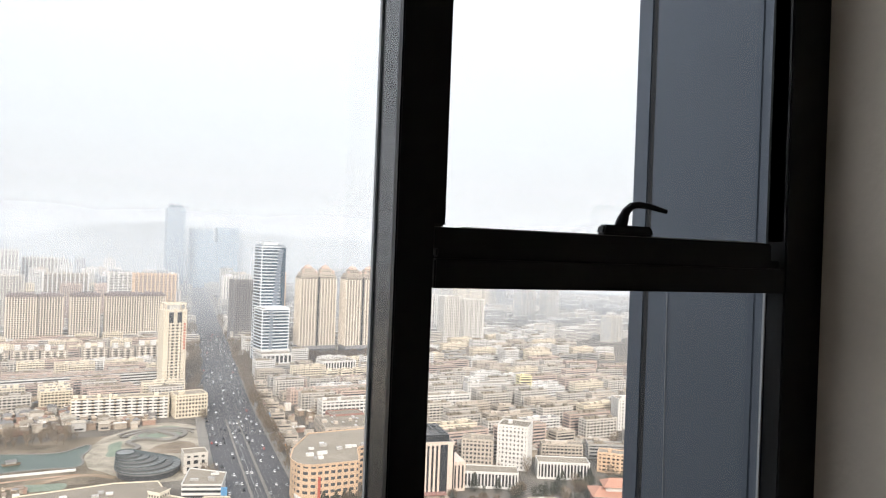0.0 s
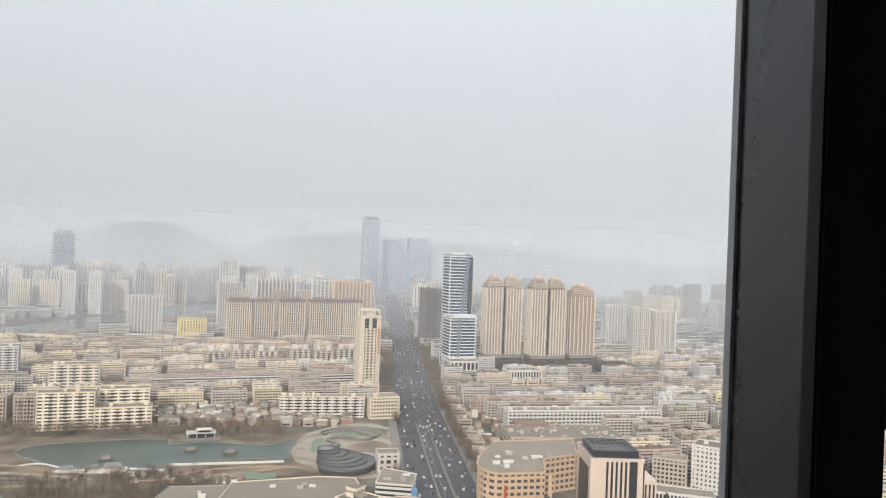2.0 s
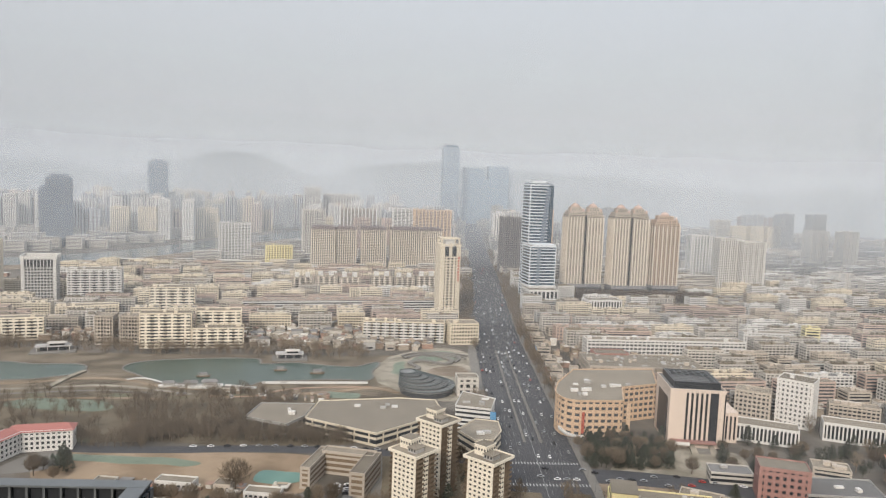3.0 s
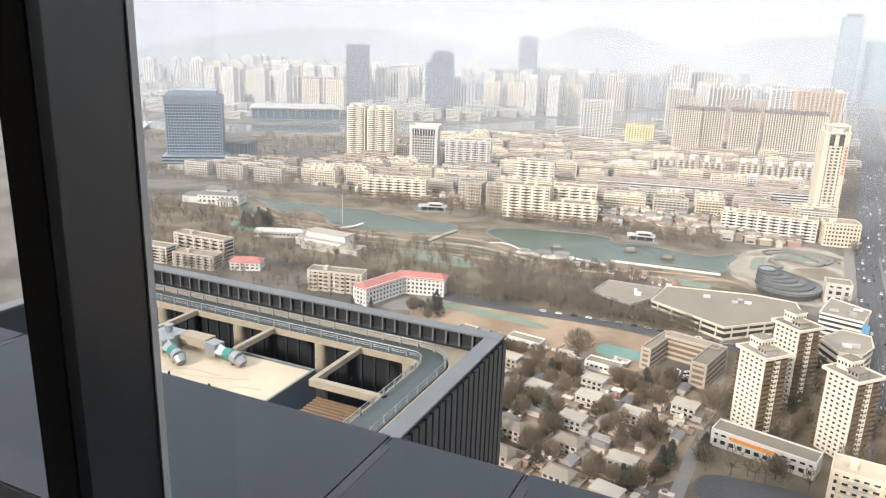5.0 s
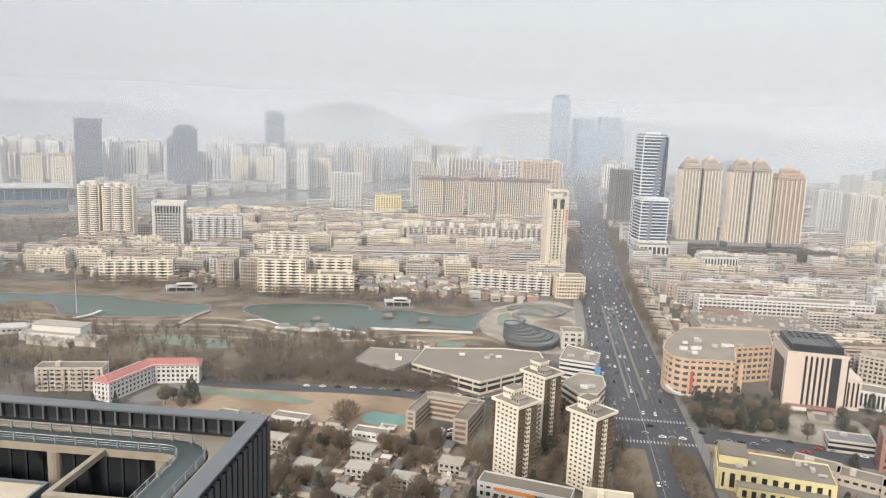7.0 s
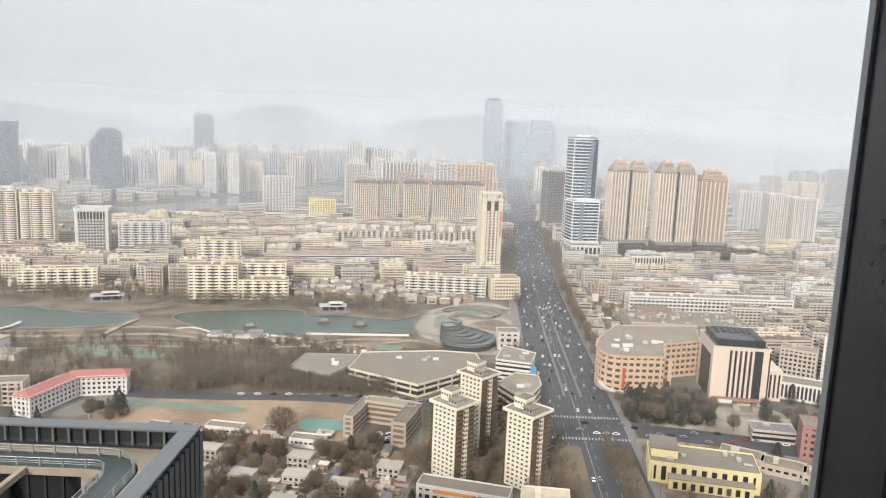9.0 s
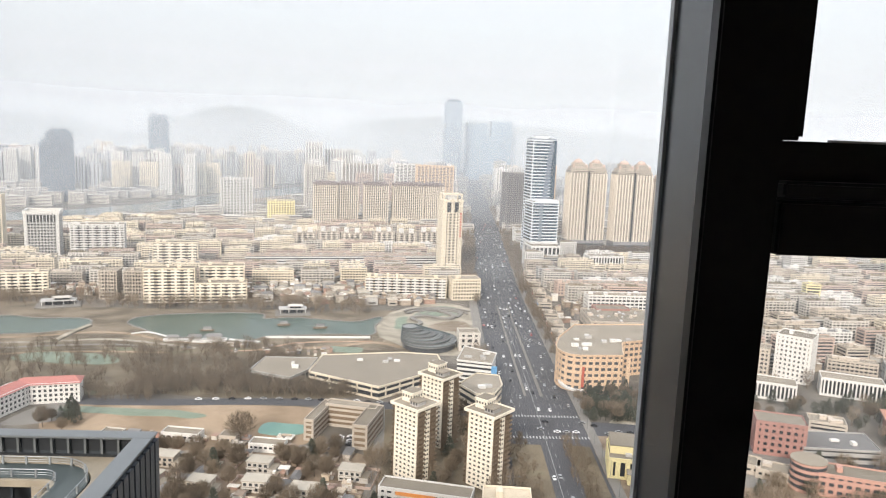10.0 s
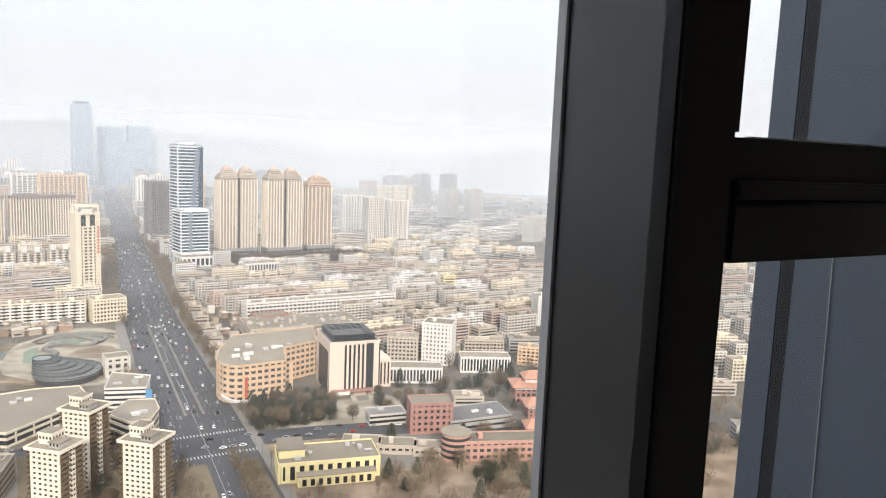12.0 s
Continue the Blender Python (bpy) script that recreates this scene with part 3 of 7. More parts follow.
for pts, m_, lab in (([(-8, 480), (0, 482), (0, 510), (-6, 505)], "net", "green dust net over earth"), ([(18, 520), (38, 522), (36, 545), (20, 543)], "net", "green dust net over earth"),
                     ([(-50, 424), (-28, 422), (-26, 432), (-48, 434)], "net", "green dust net over earth"), ([(-150, 322), (-95, 318), (-95, 325), (-148, 328)], "net", "faded green net on the dirt"),
                     ([(-62, 302), (-44, 302), (-44, 312), (-60, 314)], "teal", "teal sheeting on the dirt"), ([(-210, 392), (-160, 390), (-165, 405), (-205, 408)], "net", "green dust net over earth"),
                     ([(-352.1, 407.2), (-312.1, 409.1), (-305.9, 398.1), (-334.4, 391)], "teal", "teal sheeting of a building site")):
    surface("dust_net", sheet(blob(pts, 3, 20), 0.20, 0.15), m_, lab, "dust net")

# ---- far hills and haze ----
def ridge(name, y, crest, seed, label):
    """A hill range whose crest follows a few heights along x."""
    b, nx, ny = Boxes(), 110, 10
    line = smooth(crest, False, 12)
    for j in range(ny + 1):
        for i in range(nx + 1):
            p = line[round(i / nx * (len(line) - 1))]
            h = p.y * (1 + 0.10 * noise.noise((p.x * 0.004, seed, 0))) + 14 * noise.noise((p.x * 0.012, seed + 4, j))
            b.v.append((p.x, y + 700 * j / ny, max(0, h) * math.sin(math.pi * j / ny) - 2))
    b.f = [(j * (nx + 1) + i, j * (nx + 1) + i + 1, (j + 1) * (nx + 1) + i + 1, (j + 1) * (nx + 1) + i) for j in range(ny) for i in range(nx)]
    ob = surface(name, b, "hill", label, "hill", "structure")
    for p in ob.data.polygons:
        p.use_smooth = True


ridge("backdrop", 3250, [(-1800, 60), (-1350, 130), (-1080, 215), (-900, 262), (-700, 250), (-520, 190), (-380, 150), (-150, 60)], 2.3, "dim wooded hill behind the town in haze")
ridge("backdrop", 3600, [(-700, 90), (-420, 190), (-260, 225), (-60, 255), (120, 262), (340, 250), (700, 232), (1000, 222), (1500, 190), (2600, 120)], 7.1, "dim far hill range in haze")
ridge("backdrop", 3700, [(-4200, 90), (-3300, 190), (-2600, 240), (-2000, 200), (-1500, 120)], 5.4, "dim far hill range in haze")
ridge("backdrop", 3350, [(1500, 80), (2200, 200), (3200, 230), (4500, 120)], 9.4, "dim far hill range in haze")

for dist, amount, fade, top in ((450, 0.04, 260, 620), (850, 0.095, 260, 620), (1440, 0.16, 260, 620), (1780, 0.14, 240, 600), (2300, 0.19, 200, 560), (3150, 0.57, 140, 450)):
    b = Boxes()
    for k in range(41):
        a = radians(-75 + 150 * k / 40)
        b.v += [(dist * math.sin(a), dist * math.cos(a), 0.5), (dist * math.sin(a), dist * math.cos(a), 640)]
    b.f = [(2 * k, 2 * k + 2, 2 * k + 3, 2 * k + 1) for k in range(40)]
    tagged(part("haze", b, mist("winter_haze", amount, fade, top)), "thin pale winter haze drifting over the town", "haze", "", "stuff").display_type = "WIRE"


# ---- the neighbouring roof ----
nb = thing("neighbour_building", 0, 0, 0, 0, "dark grey neighbouring block with an open roof well", "building")
X0, X1, Y0, Y1, ZT = -103.0, -32.4, 20.0, 92.6, 140.0
part("body", Boxes().add(((X0 + X1) / 2, (Y0 + Y1) / 2, 62), (X1 - X0 - 1.5, Y1 - Y0 - 1.5, 124)), "panel_dark", nb)
part("coping", Boxes().add(((X0 + X1) / 2, Y1 - 1.1, ZT - 0.15), (X1 - X0, 2.2, 0.3)), "cap", nb, "pale metal coping", bevel=0.05)
part("coping", Boxes().add((X1 - 1.2, (Y0 + Y1 - 2.2) / 2, ZT - 0.15), (2.4, Y1 - Y0 - 2.21, 0.3)), "cap", nb, "pale metal coping", bevel=0.05)
part("coping", Boxes().add((X0 + 1.2, (Y0 + Y1 - 2.2) / 2, ZT - 0.15), (2.4, Y1 - Y0 - 2.21, 0.3)), "cap", nb, "pale metal coping", bevel=0.05)
part("screen_back", Boxes().add(((X0 + X1) / 2, Y1 - 0.5, 131), (X1 - X0 - 0.3, 0.3, 17.6)), "panel_dark", nb)
part("screen_side", Boxes().add((X1 - 0.5, (Y0 + Y1) / 2 - 0.5, 131), (0.3, Y1 - Y0 - 1.2, 17.6)), "panel_dark", nb)
part("screen_side", Boxes().add((X0 + 0.5, (Y0 + Y1) / 2 - 0.5, 131), (0.3, Y1 - Y0 - 1.2, 17.6)), "panel_dark", nb)
part("screen_front", Boxes().add(((X0 + X1) / 2, Y0 + 0.3, 131), (X1 - X0 - 1.4, 0.3, 17.6)), "panel_dark", nb)
fin_me = Boxes().add((0, 0, 66), (0.5, 1.28, 147.6)).mesh("facade_slat")
# black strips fill gaps between slats, their colour standing in for shade
void_me = Boxes().add((0, 0, 66), (0.12, 0.75, 147)).mesh("slot")
for i in range(40):
    y = Y1 - 1.0 - i * 1.75
    part("facade_slat", fin_me, "panel_dark", nb, loc=(X1 + 0.0, y, -0.5))
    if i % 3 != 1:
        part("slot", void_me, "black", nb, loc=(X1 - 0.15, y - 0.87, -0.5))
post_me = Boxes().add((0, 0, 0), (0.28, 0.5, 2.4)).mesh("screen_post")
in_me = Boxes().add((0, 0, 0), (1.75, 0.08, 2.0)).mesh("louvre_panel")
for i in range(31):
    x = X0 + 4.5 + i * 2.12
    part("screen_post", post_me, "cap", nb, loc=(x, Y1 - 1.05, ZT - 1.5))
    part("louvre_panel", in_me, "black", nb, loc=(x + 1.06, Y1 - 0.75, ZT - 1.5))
lower_me = Boxes().add((0, 0, 0), (0.35, 0.25, 11)).mesh("wall_rib")
for i in range(28):
    part("wall_rib", lower_me, "panel_dark", nb, loc=(X0 + 4 + i * 2.4, Y1 - 0.85, 130))
# sheets lining the well: its inner shade is put into their black colour
part("back_shade_lining", Boxes().add(((X0 + X1) / 2, Y1 - 0.70, 130.5), (X1 - X0 - 2, 0.08, 13)), "black", nb)
part("side_shade_lining", Boxes().add((X1 - 0.75, (Y0 + Y1) / 2, 130.5), (0.08, Y1 - Y0 - 2, 13)), "black", nb)


def track_line(off):
    """The track runs along the back, bends at the corner with a round curve and comes forward."""
    r = 6.0 - off
    cx, cy = X1 - 11.6, Y1 - 8.8
    line = [(X0 + 3, cy + r), (-70, cy + r)]
    line += [(cx + r * math.sin(a), cy + r * math.cos(a)) for a in [math.pi / 2 * k / 10 for k in range(11)]]
    line += [(cx + r, 60), (cx + r, 24)]
    return line


def resample(line, step):
    out, carry = [], 0.0
    for (ax, ay), (bx, by) in zip(line, line[1:]):
        L = math.hypot(bx - ax, by - ay)
        s = carry
        while s < L:
            out.append((ax + (bx - ax) * s / L, ay + (by - ay) * s / L))
            s += step
        carry = s - L
    return out


ZW = 136.6
deck_line = [Vector(p) for p in track_line(2.0)]
part("walkway", strip(deck_line, -1.9, 1.9, ZW, 0.15), "track", nb, "grey steel walkway deck")
part("walkway_beam", strip(deck_line, 1.4, 2.3, ZW - 0.16, 0.9), "tan_steel", nb, "weathered tan edge beam")
part("outer_ledge", strip([Vector(p) for p in track_line(-1.6)], -2.6, 1.5, ZW + 0.05, 0.9), "tan_steel", nb, "weathered tan concrete ledge")
for off in (0.25, 3.75):
    line = [(x, y) for x, y in track_line(off)]
    for zz, rr in ((1.0, 0.055), (0.62, 0.028), (0.34, 0.028)):
        part("guard_rail", Boxes().tube([(x, y, ZW + zz) for x, y in line], rr, 6), "galv", nb)
    pm = Boxes().add((0, 0, 0.5), (0.22, 0.22, 1.1)).mesh("rail_post")
    for x, y in resample(line, 2.9):
        part("rail_post", pm, "galv", nb, loc=(x, y, ZW))
for x, y_end in ((-99, 76.6), (-83.5, 76.6), (-68.0, 76.6), (-52.5, 74.1)):
    part("cross_beam", Boxes().add((x, (y_end + 86.8) / 2, ZW - 0.5), (0.75, 86.8 - y_end, 0.85)), "tan_steel", nb, bevel=0.04)
    if y_end > 76:
        part("beam_post", Boxes().add((x, y_end + 0.4, 135.1), (0.6, 0.6, 1.2)), "tan_steel", nb)
for x in (-91, -75, -59.5, -44.5):
    part("column", Boxes().rod((x, 86.0, 118), (x, 86.0, ZW - 1.0), 0.95, 0.95, 14), "tan_steel", nb)
part("cross_beam", Boxes().add((-47.0, 73.6, ZW - 0.5), (11.5, 1.0, 1.0)), "tan_steel", nb, bevel=0.04)
for k in range(7):
    part("cooling_bar", Boxes().add((-46.5, 72.6 - k * 0.7, 134.4 - 0.02 * k), (9.5, 0.28, 0.35)), "rust", nb)
part("plant_base", Boxes().add((-46.5, 68.5, 130.4), (11, 9, 6.4)), "track", nb, "rusty plant base")
# floor coloured near-black to carry the shade of the well
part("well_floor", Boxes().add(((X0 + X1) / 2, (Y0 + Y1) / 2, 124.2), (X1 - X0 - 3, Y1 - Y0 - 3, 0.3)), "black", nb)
part("plant_room", Boxes().add((-74.5, 72.7, 129.3), (37.5, 12.6, 10.2)), "panel", nb, "blue-grey clad plant room")
part("roof_deck", Boxes().add((-74.5, 72.7, 134.5), (36.9, 12.5, 0.2)), "deck", nb, "sandy screed on the plant room roof")
for k, pts in enumerate(([(-88, 68.5), (-80, 70.5), (-71, 69.5), (-62, 72.5)], [(-76, 67.5), (-72, 71), (-66, 71.5)], [(-64, 67.2), (-62, 70), (-58.5, 70.8)])):
    part("screed_crack", strip(smooth(pts, False, 6), -0.07 - 0.02 * k, 0.07, 134.606, 0.02), "tan_steel", nb, "brown crack in the screed")
kerb = Boxes()
kerb.add((18.6, 0, 0.3), (0.35, 12.7, 0.6)).add((0, 6.2, 0.3), (36.8, 0.35, 0.6)).add((0, -6.25, 0.2), (36.8, 0.2, 0.35))
part("roof_kerb", kerb, "cap", nb, loc=(-74.5, 72.7, 134.3))
for k in range(5):
    part("vent_pipe", Boxes().rod((-57.5 - 7.3 * k, 67.4 + 0.3 * k, 134.5), (-57.5 - 7.3 * k, 67.4 + 0.3 * k, 135.4), 0.16, 0.16, 8), "black", nb)


for x in (-92, -76.5, -61):
    part("cable_coil", Boxes().tube([(x + 1.5 * math.cos(2 * math.pi * i / 16), Y1 - 2.4 + 0.75 * math.sin(2 * math.pi * i / 16), ZW - 0.1) for i in range(17)], 0.16, 6), "rust", nb, "coiled brown cable on the ledge")


def roof_fan(x, y, rz):
    f = thing("roof_fan", x, y, 134.6, rz, "galvanised duct with a green roof fan on a concrete plinth", "roof fan", "roof fans")
    part("plinth", Boxes().add((0, 0, 0.25), (2.2, 1.4, 0.5)), "tan_steel", f, bevel=0.03)
    part("fan_drum", Boxes().rod((-0.7, 0, 1.25), (0.7, 0, 1.25), 0.85, 0.85, 18), "green_fan", f, "green fan drum")
    part("duct_cone", Boxes().rod((-0.72, 0, 1.25), (-2.0, 0, 1.35), 0.86, 1.15, 4), "galv", f)
    part("duct_box", Boxes().add((-3.1, 0, 1.5), (2.2, 1.9, 1.9)), "galv", f, bevel=0.03)
    part("outlet", Boxes().rod((0.72, 0, 1.25), (1.9, 0, 1.1), 0.86, 1.0, 12), "galv", f)
    part("cowl", Boxes().rod((1.9, 0, 1.1), (2.7, 0, 0.5), 1.0, 0.7, 12), "galv", f)
    return f


roof_fan(-75.5, 72.5, -25)
roof_fan(-68.0, 75.5, -8)
roof_fan(-87.5, 74.0, 0)
duct = thing("duct_housing", -80.0, 76.2, 134.6, 0, "concrete and metal duct housing on the roof", "duct")
part("housing", Boxes().add((0, 0, 1.1), (4.2, 3.4, 2.2)), "galv", duct, bevel=0.04)
part("cover", Boxes().add((4.8, 0.8, 1.6), (5.0, 2.2, 1.4)), "tan_steel", duct, bevel=0.04)
part("vent", Boxes().rod((0, 0, 2.2), (0, 0, 3.3), 0.5, 0.7, 10), "galv", duct)

# ---- buildings ----
OCC = []                             # plan circles that are built on


def shell(w, d, h, floors, bay, style="grid", pier=0.4, band=0.45, t=0.35):
    """Facade and glazing of a block: bands and piers stand proud of the glass, so that the windows are real recesses."""
    f, g, s = Boxes(), Boxes(), h / floors
    g.add((0, 0, h / 2), (w - 2 * t, d - 2 * t, h - 0.2))
    if style != "pier":
        for i in range(floors):
            f.ring(w, d, i * s, s * band, t)
    f.ring(w, d, h - s * 0.25, s * 0.25 + 0.9, t)
    f.ring(w, d, 0, min(s * 0.5, 1.8), t, 0.06)
    if style != "band":
        for span, fixed, axis in ((w, d / 2, 0), (d, w / 2, 1)):
            n = max(2, round(span / bay))
            for i in range(n + 1):
                p = -span / 2 + span * i / n
                pw = span / n * pier
                p = min(max(p, -span / 2 + pw / 2), span / 2 - pw / 2)
                for sgn in (-1, 1):
                    c = (p, sgn * (fixed - t / 2 + 0.02), h / 2) if axis == 0 else (sgn * (fixed - t / 2 + 0.02), p, h / 2)
                    f.add(c, (pw, t, h - 0.1) if axis == 0 else (t, pw, h - 0.1))
    else:
        for sx in (-1, 1):
            for sy in (-1, 1):
                f.add((sx * (w / 2 - 0.6), sy * (d / 2 - 0.6), h / 2), (1.25, 1.25, h - 0.1))
    return f, g


def roof_top(w, d, h, huts, seed):
    rng = random.Random(seed)
    r, k = Boxes().add((0, 0, h - 0.05), (w - 0.7, d - 0.7, 0.3)), Boxes()
    for _ in range(huts):
        hw, hd, hh = rng.uniform(2.5, 5), rng.uniform(2.5, min(5, d * 0.5)), rng.uniform(1.6, 3.2)
        k.add((rng.uniform(-w / 2 + 4, w / 2 - 4) if w > 9 else 0, rng.uniform(-d * 0.2, d * 0.2), h + hh / 2), (hw, hd, hh))
    return r, k


def block(name, x, y, ang, w, d, h, floors, label, category="building", wall="cream", glass="glass_dark", roof="roof", bay=3.6, style="grid", pier=0.4,
          band=0.45, huts=2, group="", front=True, hutwall=None, seed=1):
    """A building with its front edge's middle at plan (x, y), front facing the viewer, turned by ang degrees."""
    px, py = at(x, y)
    if front:
        px, py = px - math.sin(radians(ang)) * d / 2, py + math.cos(radians(ang)) * d / 2
    b = thing(name, px, py, 0, ang, label, category, group)
    f, g = shell(w, d, h, floors, bay, style, pier, band)
    part("facade", f, wall, b)
    part("glazing", g, glass, b)
    r, k = roof_top(w, d, h, huts, seed)
    part("roof", r, roof, b)
    if huts:
        part("stair_hut", k, hutwall or wall, b)
    if w * d > 1150 and h < 40 and floors < 8:
        rr, units = random.Random(int(x * 7 + y)), Boxes()
        for _ in range(int(w * d / 170)):
            u, v, s = rr.uniform(-w / 2 + 4, w / 2 - 4), rr.uniform(-d / 2 + 4, d / 2 - 4), rr.uniform(0.8, 2.4)
            units.add((u, v, h + 0.9), (s * rr.uniform(1, 2.6), s, rr.uniform(0.6, 1.8)), rr.choice((0, 0, 90)))
        part("roof_units", units, "grey", b, "vents and ducts on the roof")
    n = max(1, int(w / d))
    for i in range(n):
        o = (i + 0.5) / n * w - w / 2
        OCC.append((px + o * math.cos(radians(ang)), py + o * math.sin(radians(ang)), max(d, w / n) * 0.62))
    if style == "grid" and category in ("apartments", "tower") and wall != "bluegrey":
        bal, st, nb_ = Boxes(), h / floors, max(2, round(w / (bay * 2.6)))
        for k in range(nb_):
            o = -w / 2 + w * (k + 0.5) / nb_
            for q in range(floors):
                bal.add((o, -d / 2 - 0.6, q * st + st * 0.24), (bay * 1.35, 1.3, st * 0.42))
            bal.add((o - bay * 0.7, -d / 2 - 0.6, h / 2), (0.25, 1.3, h - 0.4)).add((o + bay * 0.7, -d / 2 - 0.6, h / 2), (0.25, 1.3, h - 0.4))
        part("balcony_stack", bal, wall, b)
    return b


def prism(b, pts, z0, z1):
    """An upright solid over the outline pts."""
    k, n = len(b.v), len(pts)
    b.v += [(x, y, z0) for x, y in pts] + [(x, y, z1) for x, y in pts]
    b.f += [tuple(range(k + n - 1, k - 1, -1)), tuple(range(k + n, k + 2 * n))]
    b.f += [(k + i, k + (i + 1) % n, k + n + (i + 1) % n, k + n + i) for i in range(n)]
    return b


def outline_block(name, pts, h, floors, label, category, wall, glass, roof="roof", bay=4.0, pier=0.4, band=0.45, style="grid", units=0):
    """A building over a free outline (world metres, anticlockwise), with floor bands and piers proud of the glass."""
    cx, cy = sum(p[0] for p in pts) / len(pts), sum(p[1] for p in pts) / len(pts)
    loc = [(x - cx, y - cy) for x, y in pts]
    b = thing(name, cx, cy, 0, 0, label, category)
    inner = [(x * (1 - 0.5 / math.hypot(x, y)), y * (1 - 0.5 / math.hypot(x, y))) for x, y in loc]
    s, bands, piers = h / floors, Boxes(), Boxes()
    part("glazing", prism(Boxes(), inner, 0, h - 0.2), glass, b)
    for i in range(floors):
        prism(bands, loc, i * s, i * s + s * band)
    prism(bands, loc, h - s * 0.2, h)
    part("floor_bands", bands, wall, b)
    if style == "grid":
        for (ax, ay), (bx, by) in zip(loc, loc[1:] + loc[:1]):
            L = math.hypot(bx - ax, by - ay)
            n = max(1, round(L / bay))
            for k in range(n):
                u = (k + 0.5) / n
                px, py = ax + (bx - ax) * u, ay + (by - ay) * u
                nx, ny = (by - ay) / L, -(bx - ax) / L
                piers.add((px - nx * 0.2, py - ny * 0.2, h / 2), (L / n * pier, 0.5, h - 0.1), math.degrees(math.atan2(by - ay, bx - ax)))
        part("piers", piers, wall, b)
    part("parapet", strip([Vector(p) for p in loc] + [Vector(loc[0])], 0, 0.5, h + 0.9, 0.9), wall, b)
    part("roof", prism(Boxes(), inner, h, h + 0.25), roof, b)
    rr = random.Random(len(label))
    for _ in range(units):
        u, a = rr.uniform(0.1, 0.6), rr.choice(loc)
        part("roof_hut", Boxes().add((a[0] * u, a[1] * u, h + 1.2), (rr.uniform(2, 6), rr.uniform(2, 4), rr.uniform(1.2, 2.6))), rr.choice(("white", "grey")), b)
    for k in range(-1, len(pts)):
        q = 0.55 if k >= 0 else 0
        OCC.append((cx + loc[k][0] * q, cy + loc[k][1] * q, max(4, math.hypot(*loc[k]) * 0.45)))
    return b


def ribbed(b, w, d, h, n, wide, material, z0=0.0, label="pale vertical ribs"):
    """Upright ribs on the front and the sides of a tower."""
    r = Boxes()
    for k in range(n + 1):
        r.add((-w / 2 + w * k / n, -d / 2 - 0.25, (h + z0) / 2), (wide, 1.3, h - z0))
    for k in range(max(2, round(n * d / w)) + 1):
        for sx in (-1, 1):
            r.add((sx * (w / 2 + 0.25), -d / 2 + d * k / max(2, round(n * d / w)), (h + z0) / 2), (1.3, wide, h - z0))
    part("ribs", r, material, b, label)


def balconies(b, w, d, h, floors, n, fill, material, label="white balcony parapets"):
    """Stacks of wide balconies on the front, with dark gaps between the stacks."""
    s, o = h / floors, Boxes()
    for k in range(n):
        x = -w / 2 + w * (k + 0.5) / n
        for q in range(floors):
            o.add((x, -d / 2 - 0.7, q * s + s * 0.28), (w / n * fill, 1.5, s * 0.5))
        o.add((x, -d / 2 - 0.5, h / 2), (w / n * 0.16, 1.2, h))
    part("balconies", o, material, b, label)


# towers along the avenue
hotel = thing("hotel_tower", *at(37.9, 680), 0, 14, "slim ivory hotel tower with paired window columns and an open crown", "hotel")
OCC.append((*at(38, 680), 24))
part("core", Boxes().add((0, 0, 47), (25, 20, 94)), "glass_dark", hotel, "dark window glass")
for sx in (-1, 1):
    part("corner_pier", Boxes().add((sx * 10.6, -9.6, 49), (5.6, 2.6, 98)), "cream", hotel, bevel=0.05)
    part("side_wall", Boxes().add((sx * 12.9, 0, 48), (1.2, 21, 96)), "cream", hotel)
    part("crown_post", Boxes().add((sx * 11.4, -9.4, 101), (1.6, 1.6, 7)), "cream", hotel)
    part("crown_post", Boxes().add((sx * 11.4, 9.4, 101), (1.6, 1.6, 7)), "cream", hotel)
for x in (-5.2, 0, 5.2):
    part("window_pier", Boxes().add((x, -10.1, 41), (2.2, 0.8, 82)), "cream", hotel)
part("centre_pier", Boxes().add((0, -9.9, 90), (4.2, 1.0, 17)), "cream", hotel)
for k in range(22):
    part("floor_band", Boxes().add((0, -9.9, 3 + k * 3.7), (20, 0.9, 1.5)), "cream", hotel)
    part("side_band", Boxes().add((13.3, 0, 3 + k * 3.7), (0.5, 15, 1.7)), "glass_dark", hotel)
part("crown_frame", Boxes().ring(25.6, 21, 103.6, 1.6, 1.4), "cream", hotel)
part("eaves", Boxes().ring(27.4, 23, 95.4, 1.6, 1.8), "cream", hotel)
part("crown_room", Boxes().add((0, 0, 98.5), (12, 12, 9)), "white", hotel)
part("base_block", Boxes().add((0, -3, 4.5), (30, 26, 9)), "cream", hotel)
for k in range(9):
    part("red_letter_mark", Boxes().add((10.9, -11.05, 80 - k * 3.6), (2.4, 0.25, 2.4)), "red_sign", hotel, "reddish sign mark, unreadable")
block("office_block", 47, 570, 10, 32, 24, 23, 6, "cream office block with narrow windows", "building", "cream", bay=3.2)
blue = block("glass_tower", 145.5, 806, 10, 37, 34, 176, 37, "tall blue glass tower with white floor bands and a slanted fold", "tower", "band_white", "glass_blue", style="band", band=0.30, huts=0)
part("crown", Boxes().add((-2, 0, 179.5), (22, 18, 6)), "band_white", blue)
part("roof_screen", Boxes().ring(35, 32, 176.5, 2.2, 0.5), "navy", blue)
part("corner_glass", Boxes().add((15.4, -16.5, 90), (6.8, 2.2, 172)), "glass_blue", blue, "plain blue corner glass")
fold = Boxes()
prism(fold, [(0, -17.9), (6.5, -17.9), (6.5, -16.9), (0, -16.9)], 86, 172)
